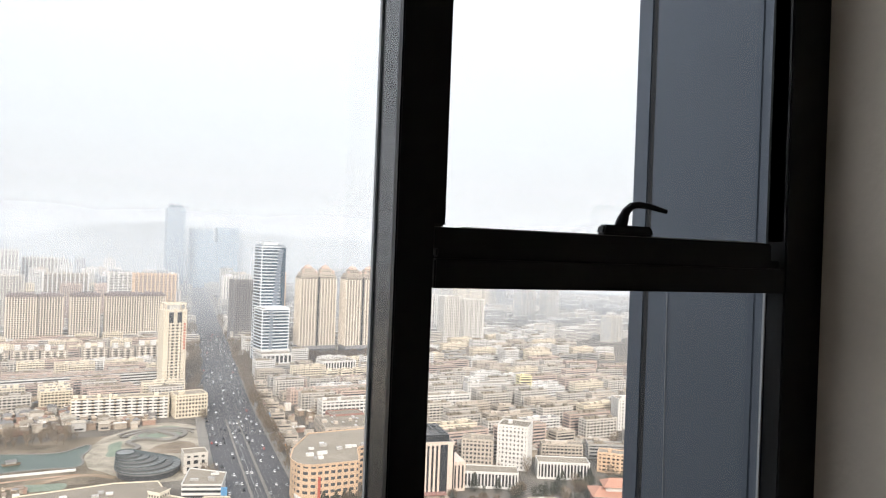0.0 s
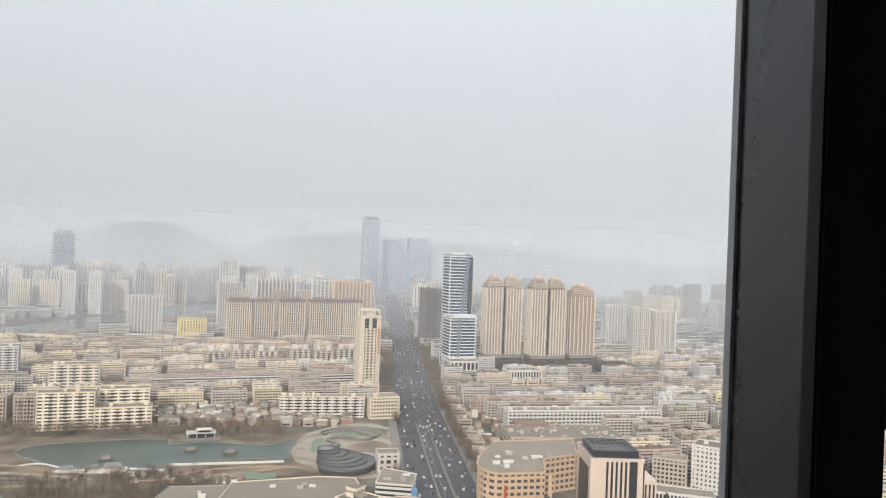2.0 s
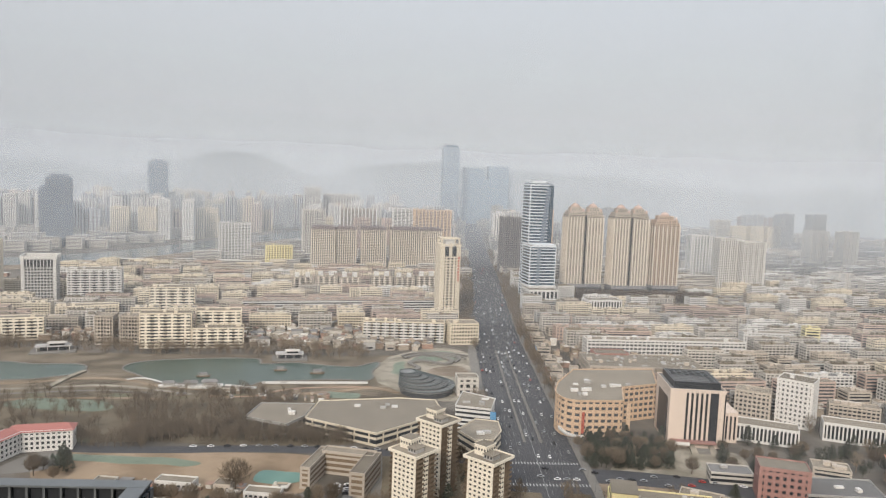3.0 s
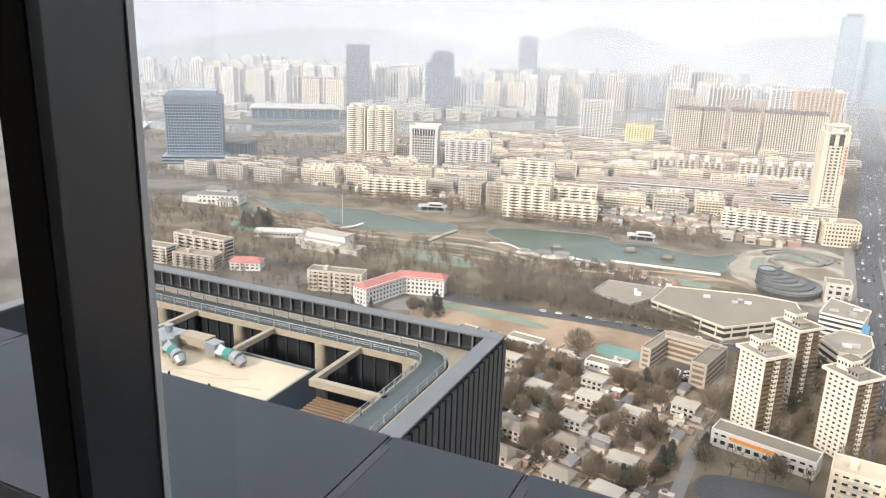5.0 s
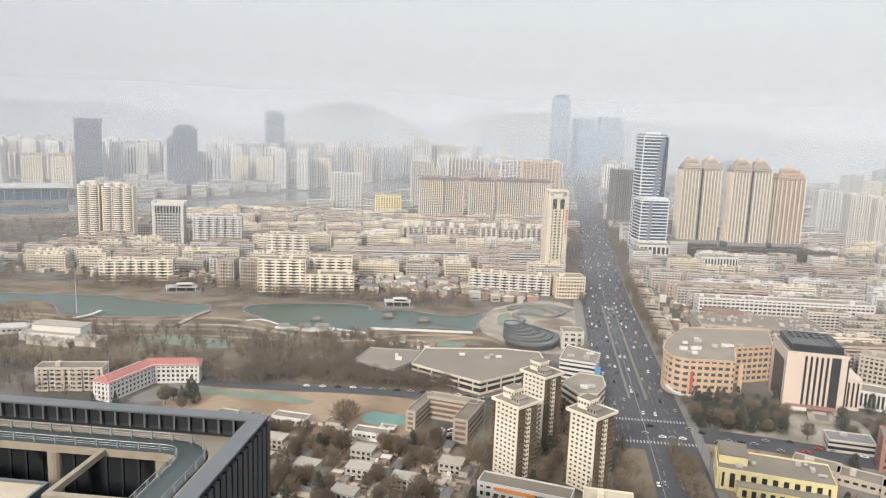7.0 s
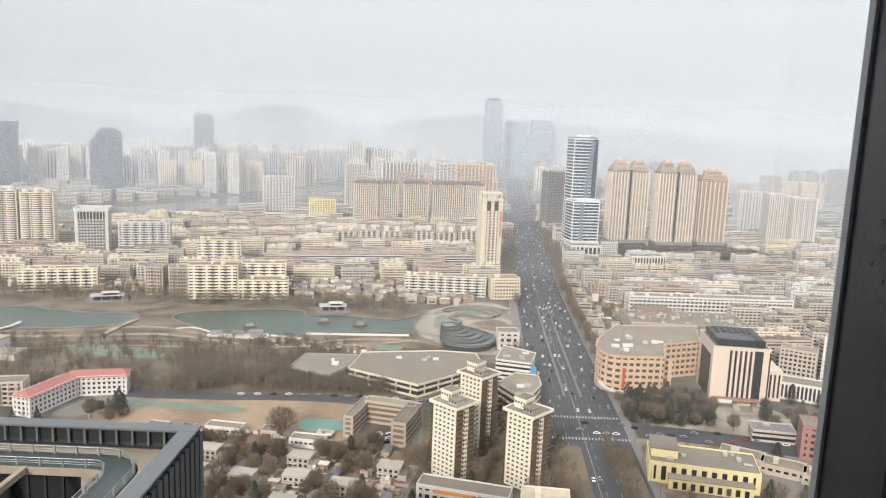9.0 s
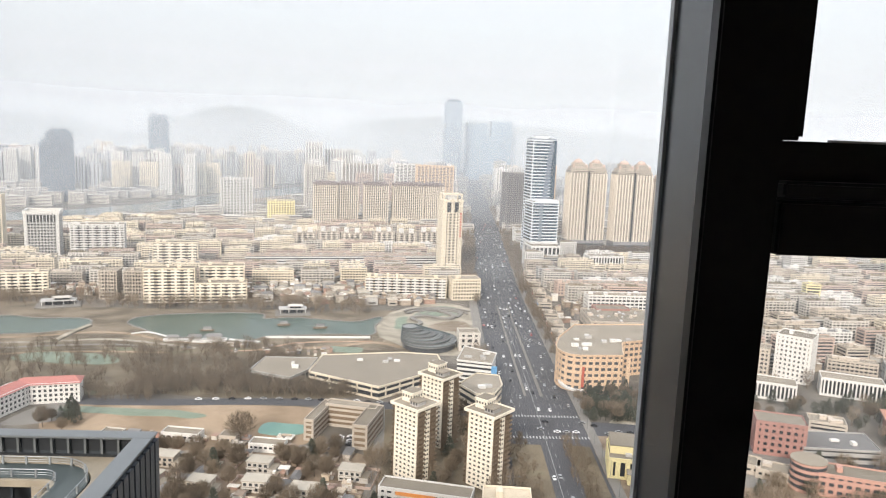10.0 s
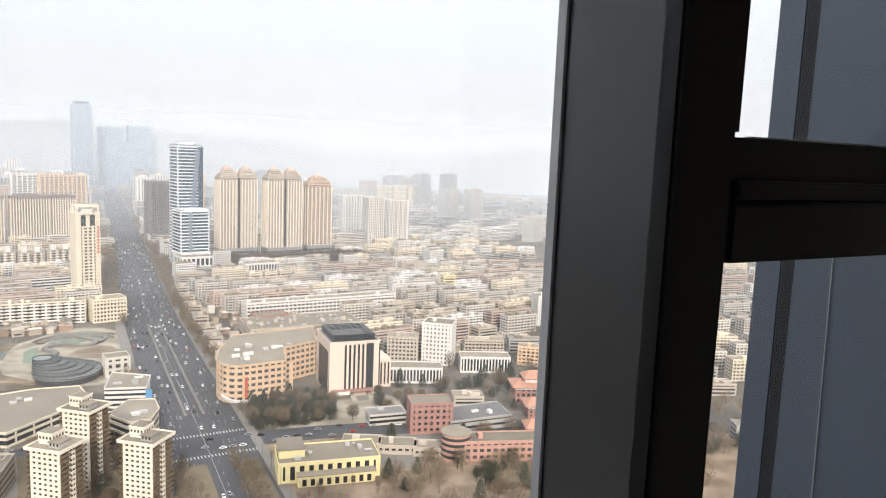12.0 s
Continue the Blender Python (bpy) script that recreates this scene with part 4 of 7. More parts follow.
fold.v = [(x + (z - 86) / 86 * 8.0, y, z) for x, y, z in fold.v]
part("fold", fold, "navy", blue, "dark slanted fold in the glass")
lowo = block("glass_office", 144.5, 775, 10, 41, 36, 86, 19, "lower blue glass office with pale floor bands", "tower", "band_white", "glass_blue", style="band", band=0.30, huts=0)
part("dark_recess", Boxes().add((-6.5, -17.8, 44), (5.0, 0.9, 82)), "navy", lowo, "dark vertical glass recess")
part("roof_slab", Boxes().add((4, 0, 87.4), (33, 32, 2.4)), "band_white", lowo)
part("base_slab", Boxes().add((0, -2, 26.4), (43, 40, 2.6)), "white", lowo)
base_ = block("office_podium", 143.5, 754, 8, 44, 40, 25, 3, "white podium with tall dark windows", "building", "white", "glass_dark", bay=6.5, style="pier", pier=0.3, huts=0)
part("middle_band", Boxes().ring(44.2, 40.2, 11.5, 1.6, 0.5), "white", base_)


def dome_tower(x, y, w, h, label, wall="tan", tops=2):
    n = 6 * tops
    b = block("residential_tower", x, y, 8, w, 24, h, round(h / 3.3), label, "high-rise", wall, "glass_dark", bay=2.9, style="band", band=0.46, huts=0)
    ribbed(b, w, 24, h - 4, n, 1.9, "rib", 18, "pale vertical pilasters")
    thin = Boxes()
    for k in range(n):
        thin.add((-w / 2 + w * (k + 0.5) / n, -11.9, h / 2), (0.7, 0.6, h))
    part("window_mullions", thin, wall, b)
    if tops > 1:
        part("centre_recess", Boxes().add((0, -12.2, h / 2 + 4), (2.6, 1.7, h - 8)), "glass_dark", b, "dark recess between the halves")
    for i in range(tops):
        o, cw = ((i + 0.5) / tops - 0.5) * w, w / tops
        f_, g_ = shell(cw * 0.86, 20, 5, 2, 3.0, "grid", 0.45, 0.45)
        part("crown_storeys", f_, wall, b, loc=(o, 0, h))
        part("crown_glazing", g_, "glass_dark", b, loc=(o, 0, h))
        f_, g_ = shell(cw * 0.58, 15, 6, 2, 3.0, "grid", 0.4, 0.4)
        part("crown_storeys", f_, wall, b, loc=(o, 0, h + 5.5))
        part("crown_glazing", g_, "glass_dark", b, loc=(o, 0, h + 5.5))
        for sx in (-1, 1):
            part("corner_turret", Boxes().rod((o + sx * cw * 0.36, -8.5, h + 5), (o + sx * cw * 0.36, -8.5, h + 8.5), 2.0, 2.0, 8).rod(
                (o + sx * cw * 0.36, -8.5, h + 8.5), (o + sx * cw * 0.36, -8.5, h + 11), 2.3, 0.2, 8), "dome", b)
        dm = Boxes()
        for k in range(4):
            a0, a1 = math.pi / 2 * k / 4, math.pi / 2 * (k + 1) / 4
            dm.rod((o, 0, h + 12 + 6 * math.sin(a0)), (o, 0, h + 12 + 6 * math.sin(a1)), 7.4 * math.cos(a0), max(0.3, 7.4 * math.cos(a1)), 14)
        part("dome", dm, "dome", b, "pinkish rounded dome")
        part("spire", Boxes().rod((o, 0, h + 17.5), (o, 0, h + 22), 0.8, 0.12, 8), "dome", b)
    part("dark_base", Boxes().add((0, -3, 10), (w + 2, 26, 20)), "slate", b, "dark shop base")
    part("base_windows", Boxes().ring(w + 2.4, 26.4, 4, 4, 0.3).ring(w + 2.4, 26.4, 11, 4, 0.3), "glass_grey", b, loc=(0, -3, 0))
    return b


dome_tower(205, 842, 60, 131, "tall tan residential tower with ochre domed crowns")
dome_tower(257.5, 838, 59, 131, "tall tan residential tower with ochre domed crowns")
dome_tower(304, 850, 44, 121, "tall sandstone residential tower with a domed crown", "sandstone", 1)
block("office_tower", 146, 1000, 12, 44, 30, 112, 30, "dull slate-grey tower beside the avenue", "tower", "slate", "glass_dark", bay=4, huts=1)
block("office_tower", 186, 1000, 12, 36, 30, 128, 32, "ochre slab tower behind the glass tower", "tower", "ochre", "glass_blue", bay=4, huts=1)
block("residential_tower", 424, 1040, 4, 44, 24, 86, 28, "white and grey residential tower", "tower", "white", "glass_grey", bay=6, huts=2)
block("residential_tower", 416, 930, 4, 36, 26, 92, 30, "white residential tower with stepped roof", "tower", "white", "glass_grey", bay=4, huts=3)
block("residential_tower", 446, 922, 12, 46, 26, 88, 28, "white residential tower with a stepped roof", "tower", "white", "glass_grey", bay=4, huts=3)
for i, (x, y, w, h) in enumerate(((700, 1216, 62, 90), (752, 1211, 52, 91), (794, 1507, 54, 115), (880, 1538, 62, 115), (691, 928, 46, 53), (583, 947, 36, 34), (620, 1420, 50, 95))):
    block("residential_tower", x, y, 24, w, 26, h, round(h / 3.2), "pale far residential tower in the haze", "tower", "pale", "bluegrey", bay=5, huts=2, group="far towers", seed=i)

# the row of towers left of the avenue
for i, (x, y, w) in enumerate(((-111.1, 971.1, 42), (-81.8, 979.2, 36), (-45.1, 989.3, 44), (-2.2, 1001, 56), (32.8, 1010.5, 38))):
    rt = block("residential_tower", x, y, 8, w, 24, 82, 27, "cream-ribbed residential tower with a dark umber crown", "high-rise", "pale", "glass_dark", style="band", band=0.4, huts=0,
               group="tower row", seed=i)
    ribbed(rt, w, 24, 80, round(w / 3.9), 1.5, "rib")
    part("dark_crown", Boxes().ring(w + 1.5, 25.5, 79.5, 5.0, 2.0).add((0, 0, 84.5), (w * 0.8, 16, 4.5), 0, 0.9), "umber", rt, "dark umber crown storeys")
    for k in range(round(w / 11)):
        o = -w / 2 + w * (k + 0.5) / round(w / 11)
        part("roof_peak", Boxes().add((o, -4, 86.5), (4.5, 7, 6.0), 0, 0.45), "umber", rt)
for i, (x, y, w, h, wall) in enumerate(((-8.1, 1169.7, 43, 110, "white"), (38.6, 1155.2, 79, 110, "ochre"), (-83.1, 1227.4, 83, 103, "tan"), (-192.1, 1480.1, 45, 143, "white"), (-147.3, 1530.7, 81, 124, "pale"))):
    rt = block("residential_tower", x, y, 8, w, 24, h, round(h / 3.2), f"far {wall} residential tower in haze", "high-rise", wall, "glass_grey", style="band", band=0.42, huts=3,
               group="tower row", seed=i + 9)
    ribbed(rt, w, 24, h + 2, max(3, round(w / 8)), 2.2, "white" if wall != "ochre" else "ochre")
block("residential_tower", -249, 1070, 12, 62, 26, 76, 25, "white residential slab with dark balconies", "tower", "white", "glass_dark", bay=6, pier=0.35, huts=2)
block("residential_tower", -150, 1180, 12, 50, 26, 100, 32, "cream and grey residential tower", "tower", "pale", "glass_grey", bay=5, huts=2)
block("office_block", -175, 1010, 12, 50, 30, 42, 12, "yellow office block with flat roof", "building", "yellow", "glass_dark", bay=5, huts=1)


def bay_tower(x, y, w, h, bays):
    """A pale tower whose front swells out in rounded balcony bays."""
    b = thing("residential_tower", *at(x, y), 0, 17, "pale cream residential tower with rounded balcony bays", "high-rise", "bay towers")
    OCC.append((*at(x, y), w * 0.6))
    f_, g_ = shell(w, 24, h, 27, 4.2, "grid", 0.4, 0.45)
    part("facade", f_, "cream", b)
    part("glazing", g_, "glass_grey", b)
    part("roof", Boxes().add((0, 0, h + 0.2), (w - 1, 23, 0.4)), "roof", b)
    s = h / 27
    for k in range(bays):
        o, r = -w / 2 + w * (k + 0.5) / bays, w / bays * 0.40
        part("bay_glass", Boxes().rod((o, -10, 0), (o, -10, h - 0.5), r, r, 14), "glass_grey", b)
        pars = Boxes()
        for q in range(27):
            pars.rod((o, -10, q * s), (o, -10, q * s + s * 0.52), r + 0.4, r + 0.4, 14)
        part("bay_parapets", pars, "towerwall", b)
        part("roof_drum", Boxes().rod((o, -6, h), (o, -6, h + 4.2), r * 0.8, r * 0.8, 12), "white", b)
    part("lift_house", Boxes().add((0, 4, h + 2.4), (w * 0.4, 8, 4.8)), "cream", b)
    return b


bay_tower(-427, 704, 28, 80, 2)
bay_tower(-401, 712, 41, 78, 3)
of = block("office_block", -344, 700, 17, 41, 32, 56, 14, "grey office with pale corner piers and a tall top colonnade", "building", "grey", "glass_dark", bay=3.6, style="grid", pier=0.32, band=0.4, huts=0)
for x in (-18.8, 18.8):
    part("corner_pier", Boxes().add((x, -16.1, 29), (3.4, 1.2, 58)), "white", of)
part("colonnade_glass", Boxes().add((0, -16.15, 51), (33, 0.7, 9)), "glass_dark", of, "tall dark top windows")
for k in range(8):
    part("colonnade_pier", Boxes().add((-14 + 4 * k, -16.4, 51), (0.9, 0.9, 9)), "white", of)
part("cornice", Boxes().ring(43, 34, 56.5, 4.5, 1.2), "white", of)
sb_ = block("residential_tower", -288, 688, 15, 64, 26, 47, 15, "white residential slab with dark recesses", "building", "white", "glass_dark", style="band", band=0.3, huts=4)
balconies(sb_, 64, 26, 47, 15, 6, 0.74, "white")
arena = thing("arena", -743.3, 862.4, 0, 0, "dull grey-green domed arena with dark glass walls", "arena")
OCC.append((-743.3, 862.4, 42))
part("glass_wall", Boxes().rod((0, 0, 0), (0, 0, 27), 37, 38, 36), "navy", arena)
ar_ = Boxes()
for k in range(36):
    ar_.add((38 * math.cos(k * 0.17453), 38 * math.sin(k * 0.17453), 13.5), (0.8, 0.8, 27), 10 * k)
part("wall_ribs", ar_, "grey", arena)
part("roof_rim", Boxes().rod((0, 0, 27), (0, 0, 31), 41, 39, 36), "roof_grey", arena)
part("roof_dome", Boxes().rod((0, 0, 31), (0, 0, 36), 39, 24, 36).rod((0, 0, 36), (0, 0, 38.5), 24, 3, 36), "roof_grey", arena)
bh = block("glass_hotel", -527, 560, 36, 74, 40, 98, 25, "large blue-grey glass hotel slab", "tower", "bluegrey", "glass_blue", bay=3.6, pier=0.25, band=0.3, huts=0)
part("penthouse", Boxes().add((0, 0, 101), (60, 30, 7)), "bluegrey", bh)
part("podium", Boxes().add((0, -10, 9), (84, 48, 18)), "bluegrey", bh)
for k in range(4):
    part("podium_windows", Boxes().ring(84.4, 48.4, 2.4 + 4.2 * k, 1.9, 0.4), "glass_dark", bh, loc=(0, -10, 0))
part("podium_front", Boxes().add((0, -36, 3.5), (70, 8, 7)), "white", bh, "pale entrance front")
part("dark_top", Boxes().ring(74.6, 40.6, 88, 9.5, 0.6), "navy", bh, "dark top storey band")
block("office_block", -580, 520, 40, 40, 30, 38, 9, "blue-grey office beside the hotel", "building", "grey", "glass_blue", style="band", huts=0)
hall = block("exhibition_hall", -712, 984, 34, 192, 56, 25, 2, "long exhibition hall with a blue-grey glass front under a pale roof", "hall", "bluegrey", "glass_blue", bay=16, style="pier", pier=0.12, huts=0)
part("roof_wing", Boxes().add((0, -2, 28.5), (202, 72, 5.0), 0, 0.9), "grey", hall, "pale sloped roof")
for k in range(5):
    part("roof_mast", Boxes().rod((-80 + 40 * k, -30, 25), (-80 + 40 * k, -8, 40), 0.7, 0.5, 6), "white", hall)
for x, y, w, h in ((-893.9, 1143.1, 24, 75), (-881, 1153.1, 25, 75), (-867.4, 1163.3, 25, 76), (-854, 1173.2, 24, 76), (-838.4, 1184.4, 30, 77), (-820.2, 1197.1, 21, 77), (-807, 1206, 24, 78), (-791.2, 1216.4, 30, 78)):
    pk_ = block("residential_tower", x, y, 22, w, 20, h, round(h / 3.1), "pinkish-grey residential tower with white corner columns", "high-rise", "pink", "glass_grey", style="band", band=0.45, huts=1, group="river row")
    ribbed(pk_, w, 20, h + 3, 2, 2.6, "white")

bridge = thing("arch_bridge", -1039, 950, 0, 128, "white steel arch bridge over the river", "bridge")
for oy in (-11, 11):
    part("arch", Boxes().tube([(130 * k / 16, oy * (1 - 0.35 * math.sin(math.pi * k / 16)), 4 + 40 * math.sin(math.pi * k / 16)) for k in range(17)], 1.6, 8), "white", bridge)
part("deck", Boxes().add((65, 0, 7), (220, 24, 2.2)), "white", bridge)
for k in range(1, 12):
    part("hanger", Boxes().rod((130 * k / 12, -9, 8), (130 * k / 12, -9, 4 + 40 * math.sin(math.pi * k / 12)), 0.3, 0.3, 4), "white", bridge)
for x in (0, 130):
    part("pier", Boxes().add((x, 0, 3), (6, 26, 6)), "grey", bridge)

# far dark towers
for i, (x, y, w, h, lab) in enumerate(((-620, 1861, 62, 200, "slender dark blue far tower with a stepped top"), (-551, 1190, 54, 150, "dark grey far tower in haze"), (-790, 1300, 60, 155, "dark brown far tower in haze"),
                                       (-640, 1330, 30, 120, "slim dark grey far tower"))):
    tb = block("far_tower", x, y, 25, w, w * 0.8, h, round(h / 4), lab, "tower", "navy" if i else "bluegrey", "navy" if i else "glass_blue", bay=5, pier=0.3, huts=0)
    part("crown", Boxes().add((0, 0, h + 4), (w * (0.7 if i != 2 else 1.08), w * 0.6, 9)), "navy", tb)
sk = block("skyscraper", 115, 2060, 5, 62, 60, 300, 60, "very tall rounded blue glass skyscraper in haze", "tower", "pale_blue", "bluegrey", style="band", huts=0)
part("crown", Boxes().add((0, 0, 305), (52, 50, 12), 0, 0.85), "glass_blue", sk)
for x, h in ((190, 226), (262, 236), (232, 180)):
    block("skyscraper", x, 2170, 5, 82, 50, h, 50, "wide glass skyscraper fading in haze", "tower", "pale_blue", "pale_blue", style="band", huts=0)

# near things beyond the roof
def point_tower(cx, cy, h):
    """A square tower, its front corner at (cx, cy): one ivory window wall, and brown balcony sides with an ivory strip."""
    rz, w, d, floors = -42, 17.5, 16.0, 16
    ux, uy = math.cos(radians(rz)), math.sin(radians(rz))
    px, py = cx - ux * w / 2 - uy * d / 2, cy - uy * w / 2 + ux * d / 2
    OCC.append((px, py, 13))
    b = thing("point_tower", px, py, 0, rz, "ivory point tower with brown weathered balcony sides and stepped roof", "tower", "point towers")
    s = h / floors
    part("core", Boxes().add((0, 0, h / 2), (w - 1.2, d - 1.2, h)), "brown", b, "brown weathered walls")
    win = Boxes().add((0, 0, 0), (1.55, 0.1, s * 0.46)).mesh("window_pane")

    def window_wall(name, x0, x1, cols, face, depth):
        m_, wd = Boxes(), x1 - x0
        for i in range(floors):
            for zz, hh in ((i * s + s * 0.2, s * 0.4), (i * s + s * 0.93, s * 0.14)):
                m_.add(((x0 + x1) / 2, -depth / 2 + 0.3, zz), (wd, 0.7, hh))
            for k in range(cols + 1):
                pw = (wd - cols * 1.55) / (cols + 1)
                m_.add((x0 + pw / 2 + k * (pw + 1.55), -depth / 2 + 0.3, i * s + s * 0.63), (pw, 0.66, s * 0.46))
        part(name, m_, "towerwall", b, rz=face)
        pw = (wd - cols * 1.55) / (cols + 1)
        ca, sa = math.cos(radians(face)), math.sin(radians(face))
        for i in range(floors):
            for k in range(cols):
                x, y = x0 + pw + 0.775 + k * (pw + 1.55), -depth / 2 + 0.35
                part("window_pane", win, "glass_dark", b, loc=(x * ca - y * sa, x * sa + y * ca, i * s + s * 0.63), rz=face)

    window_wall("window_wall", -w / 2 + 1.6, w / 2 - 0.3, 5, 0, d)
    window_wall("window_strip", -1.8, 1.8, 2, 90, w)
    window_wall("window_strip", -1.8, 1.8, 2, -90, w)
    balc, rail = Boxes(), Boxes()
    for i in range(floors):
        for sx in (-1, 1):
            for sy in (-1, 1):
                balc.add((sx * (w / 2 - 0.2), sy * 4.8, i * s + 0.1), (1.8, 5.6, 0.2))
                rail.add((sx * (w / 2 + 0.6), sy * 4.8, i * s + 0.65), (0.15, 5.6, 0.95))
    part("balcony_slabs", balc, "brown", b)
    part("balcony_railings", rail, "brown", b)
    part("cornice", Boxes().add((0, 0, h + 0.4), (w + 2.0, d + 2.0, 0.8)), "towerwall", b, bevel=0.08)
    part("parapet", Boxes().ring(w + 2.0, d + 2.0, h + 0.8, 0.8, 0.35), "towerwall", b)
    part("terrace", Boxes().add((0, 0, h + 0.86), (w + 1.2, d + 1.2, 0.1)), "roof", b)
    lift = part("lift_house", Boxes().add((-3.6, 1.5, h + 3.4), (7.4, 8.0, 5.2)), "towerwall", b)
    for k in range(4):
        part("lift_window", Boxes().add((-6.3 + 1.8 * k, -2.53, h + 4.0), (0.9, 0.1, 1.3)), "glass_dark", lift)
    for k in range(4):
        part("lift_window", Boxes().add((0.13, -1.4 + 1.9 * k, h + 4.0), (0.1, 0.9, 1.3)), "glass_dark", lift)
    part("lift_roof", Boxes().add((-3.6, 1.5, h + 6.15), (8.2, 8.8, 0.35)), "towerwall", b)
    part("lift_roof_top", Boxes().add((-3.6, 1.5, h + 6.4), (7.2, 7.8, 0.2)), "roof", b)
    part("stair_room", Boxes().add((3.2, -1.8, h + 2.1), (5.6, 6.4, 2.5)), "grey", b)
    part("stair_roof", Boxes().add((3.2, -1.8, h + 3.5), (6.6, 7.4, 0.35)), "roof", b)
    for k in range(3):
        part("stair_window", Boxes().add((1.4 + 1.8 * k, -5.03, h + 2.4), (0.9, 0.1, 1.3)), "glass_dark", b)
    return b


for cx_, cy_, h_ in ((7.4, 357.1, 39.5), (45.6, 349.6, 39.5), (22.1, 401.1, 41.0)):
    point_tower(cx_, cy_, h_)

for sx_, sy_, rz_, w_ in ((-179.2, 316.8, 75, 40), (-164.6, 335.5, 14, 37)):
    school = thing("school_wing", *at(sx_, sy_), 0, rz_, "white school block with a red tile roof", "school", "school wings")
    f_, g_ = shell(w_, 13, 12.6, 4, 3.2, "grid", 0.45, 0.42)
    OCC.append((*at(sx_, sy_), w_ * 0.5))
    part("facade", f_, "white", school)
    part("glazing", g_, "glass_dark", school)
    part("roof", Boxes().gable((0, 0, 12.9 - 0.002 * rz_), w_ + 2, 15, 3.2), "roof_red", school)
surface("school_yard", sheet(blob([(-172, 306), (-150, 312), (-148, 328), (-164, 330)], 1, 19), 0.075), "paving", "grey paved school yard", "yard")
block("apartment_block", -204, 312, 13, 42, 13, 15, 5, "tan apartment block with balconies", "apartments", "tan", bay=4, huts=1)
for x, y, a, w, h in ((-311, 328, 0, 54, 16), (-338, 303, 6, 66, 13), (-296, 307, 8, 38, 11)):
    ob_ = block("apartment_block", x, y, a, w, 13, h, 5, "tan apartment block with long balconies", "housing", "tan", "glass_dark", style="band", band=0.32, huts=1, group="park apartments")
    balconies(ob_, w, 13, h, 5, 6, 0.66, "tan", "long tan balcony parapets")
outline_block("market_hall", [(-68, 507), (-17, 478), (30, 523), (25, 555), (-3, 558), (-63, 546)], 9, 2, "long low cream hall with dark glass and a dusty flat roof", "hall", "cream", "glass_dark", bay=12, pier=0.08, band=0.36, units=4)
outline_block("low_pavilion", [(-111, 512), (-80, 498), (-70, 517), (-66.5, 545), (-106, 544)], 7, 1, "dark low pavilion with a wide flat roof", "hall", "grey", "glass_dark", bay=6, pier=0.1, band=0.15, units=2)
outline_block("corner_office", [(37, 474), (47, 455), (59, 457), (66, 474), (66, 493), (51, 497)], 14, 3, "cream corner block with dark strip windows and sloped roof", "building", "cream", "glass_dark", style="band", band=0.42, units=2)
wo_ = outline_block("office_block", [(38, 517), (63, 510), (69, 536), (46, 553)], 17, 5, "white office block with strip windows and a blue sign", "building", "white", "glass_dark", style="band", band=0.5, units=4)
part("blue_sign_panel", Boxes().add((10.5, -20.6, 9), (4.2, 0.6, 14), -10), "blue_sign", wo_, "tall blue sign panel, unreadable")
for dx, dy, w, d, rz, hh in ((0, 14, 32, 9, -14, 13.6), (-17, 2, 6, 34, -14, 12.4), (15, -1, 9, 34, -14, 14)):
    px, py = at(-25, 303)
    c_, s_ = math.cos(radians(-14)), math.sin(radians(-14))
    wing = block("courtyard_school", (px + dx * c_ - dy * s_) / CITY, (py + dx * s_ + dy * c_) / CITY, rz, w, d, hh, 4, "tan open-gallery block round a courtyard", "school", "tan", "brown", "roof",
                 bay=4, style="band", band=0.4, huts=0, front=False, group="courtyard blocks")

# right of the avenue
mall = outline_block("shopping_mall", [(124, 503.5), (157, 505.5), (166, 540), (197, 552), (208, 597), (140, 590), (119, 550), (112.6, 528), (112.2, 519), (114.2, 511), (118.4, 505.6)], 27, 6,
                     "ochre shopping mall with strip windows, rounded corner and dusty flat roof", "mall", "ochre", "glass_grey", bay=5.0, pier=0.34, band=0.5, style="grid", units=12)
part("sign_column", Boxes().add((-16.6, -41.4, 14), (1.9, 0.6, 15), 4), "red_sign", mall, "red vertical sign with unreadable letters")
part("white_fascia", strip(smooth([(-28.2, -21), (-28.8, -27), (-26.5, -36), (-21.8, -41.6), (-16, -43.2)], False, 6), -0.8, 1.2, 5.4, 1.5), "white", mall, "white curved shop fascia")
part("shop_band", Boxes().add((0, -42.0, 2.2), (29, 1.4, 3.4), 3.5), "brick", mall)
part("front_pilaster", Boxes().add((15.4, -41.0, 14.2), (2.6, 1.4, 28.4), 3.5), "ochre", mall)
bank = thing("bank_tower", 206.8, 510.5, 0, -7, "pinkish stone bank with tall dark window strips", "bank")
OCC.append((206.8, 510.5, 25))
BH = 40.3
part("stone_body", Boxes().add((0, 0, BH / 2), (38, 44, BH)), "stonepink", bank, bevel=0.15)
part("parapet", Boxes().ring(38.3, 44.3, BH, 1.2, 0.6), "stonepink", bank)
for k in range(7):
    part("stone_joint", Boxes().add((0, 0, 5.5 + k * 5.4), (38.06, 44.06, 0.10)), "tan", bank)
for i in range(5):
    part("window_strip", Boxes().add((-7.2 + i * 3.3, -22.1, BH * 0.55), (1.5, 0.5, BH * 0.84)), "glass_dark", bank)
part("window_strip", Boxes().add((11.2, -22.1, BH * 0.55), (5.6, 0.6, BH * 0.86)), "glass_dark", bank, "wide dark glass strip")
part("window_strip", Boxes().add((18.6, -22.1, BH * 0.55), (0.9, 0.5, BH * 0.84)), "glass_dark", bank)
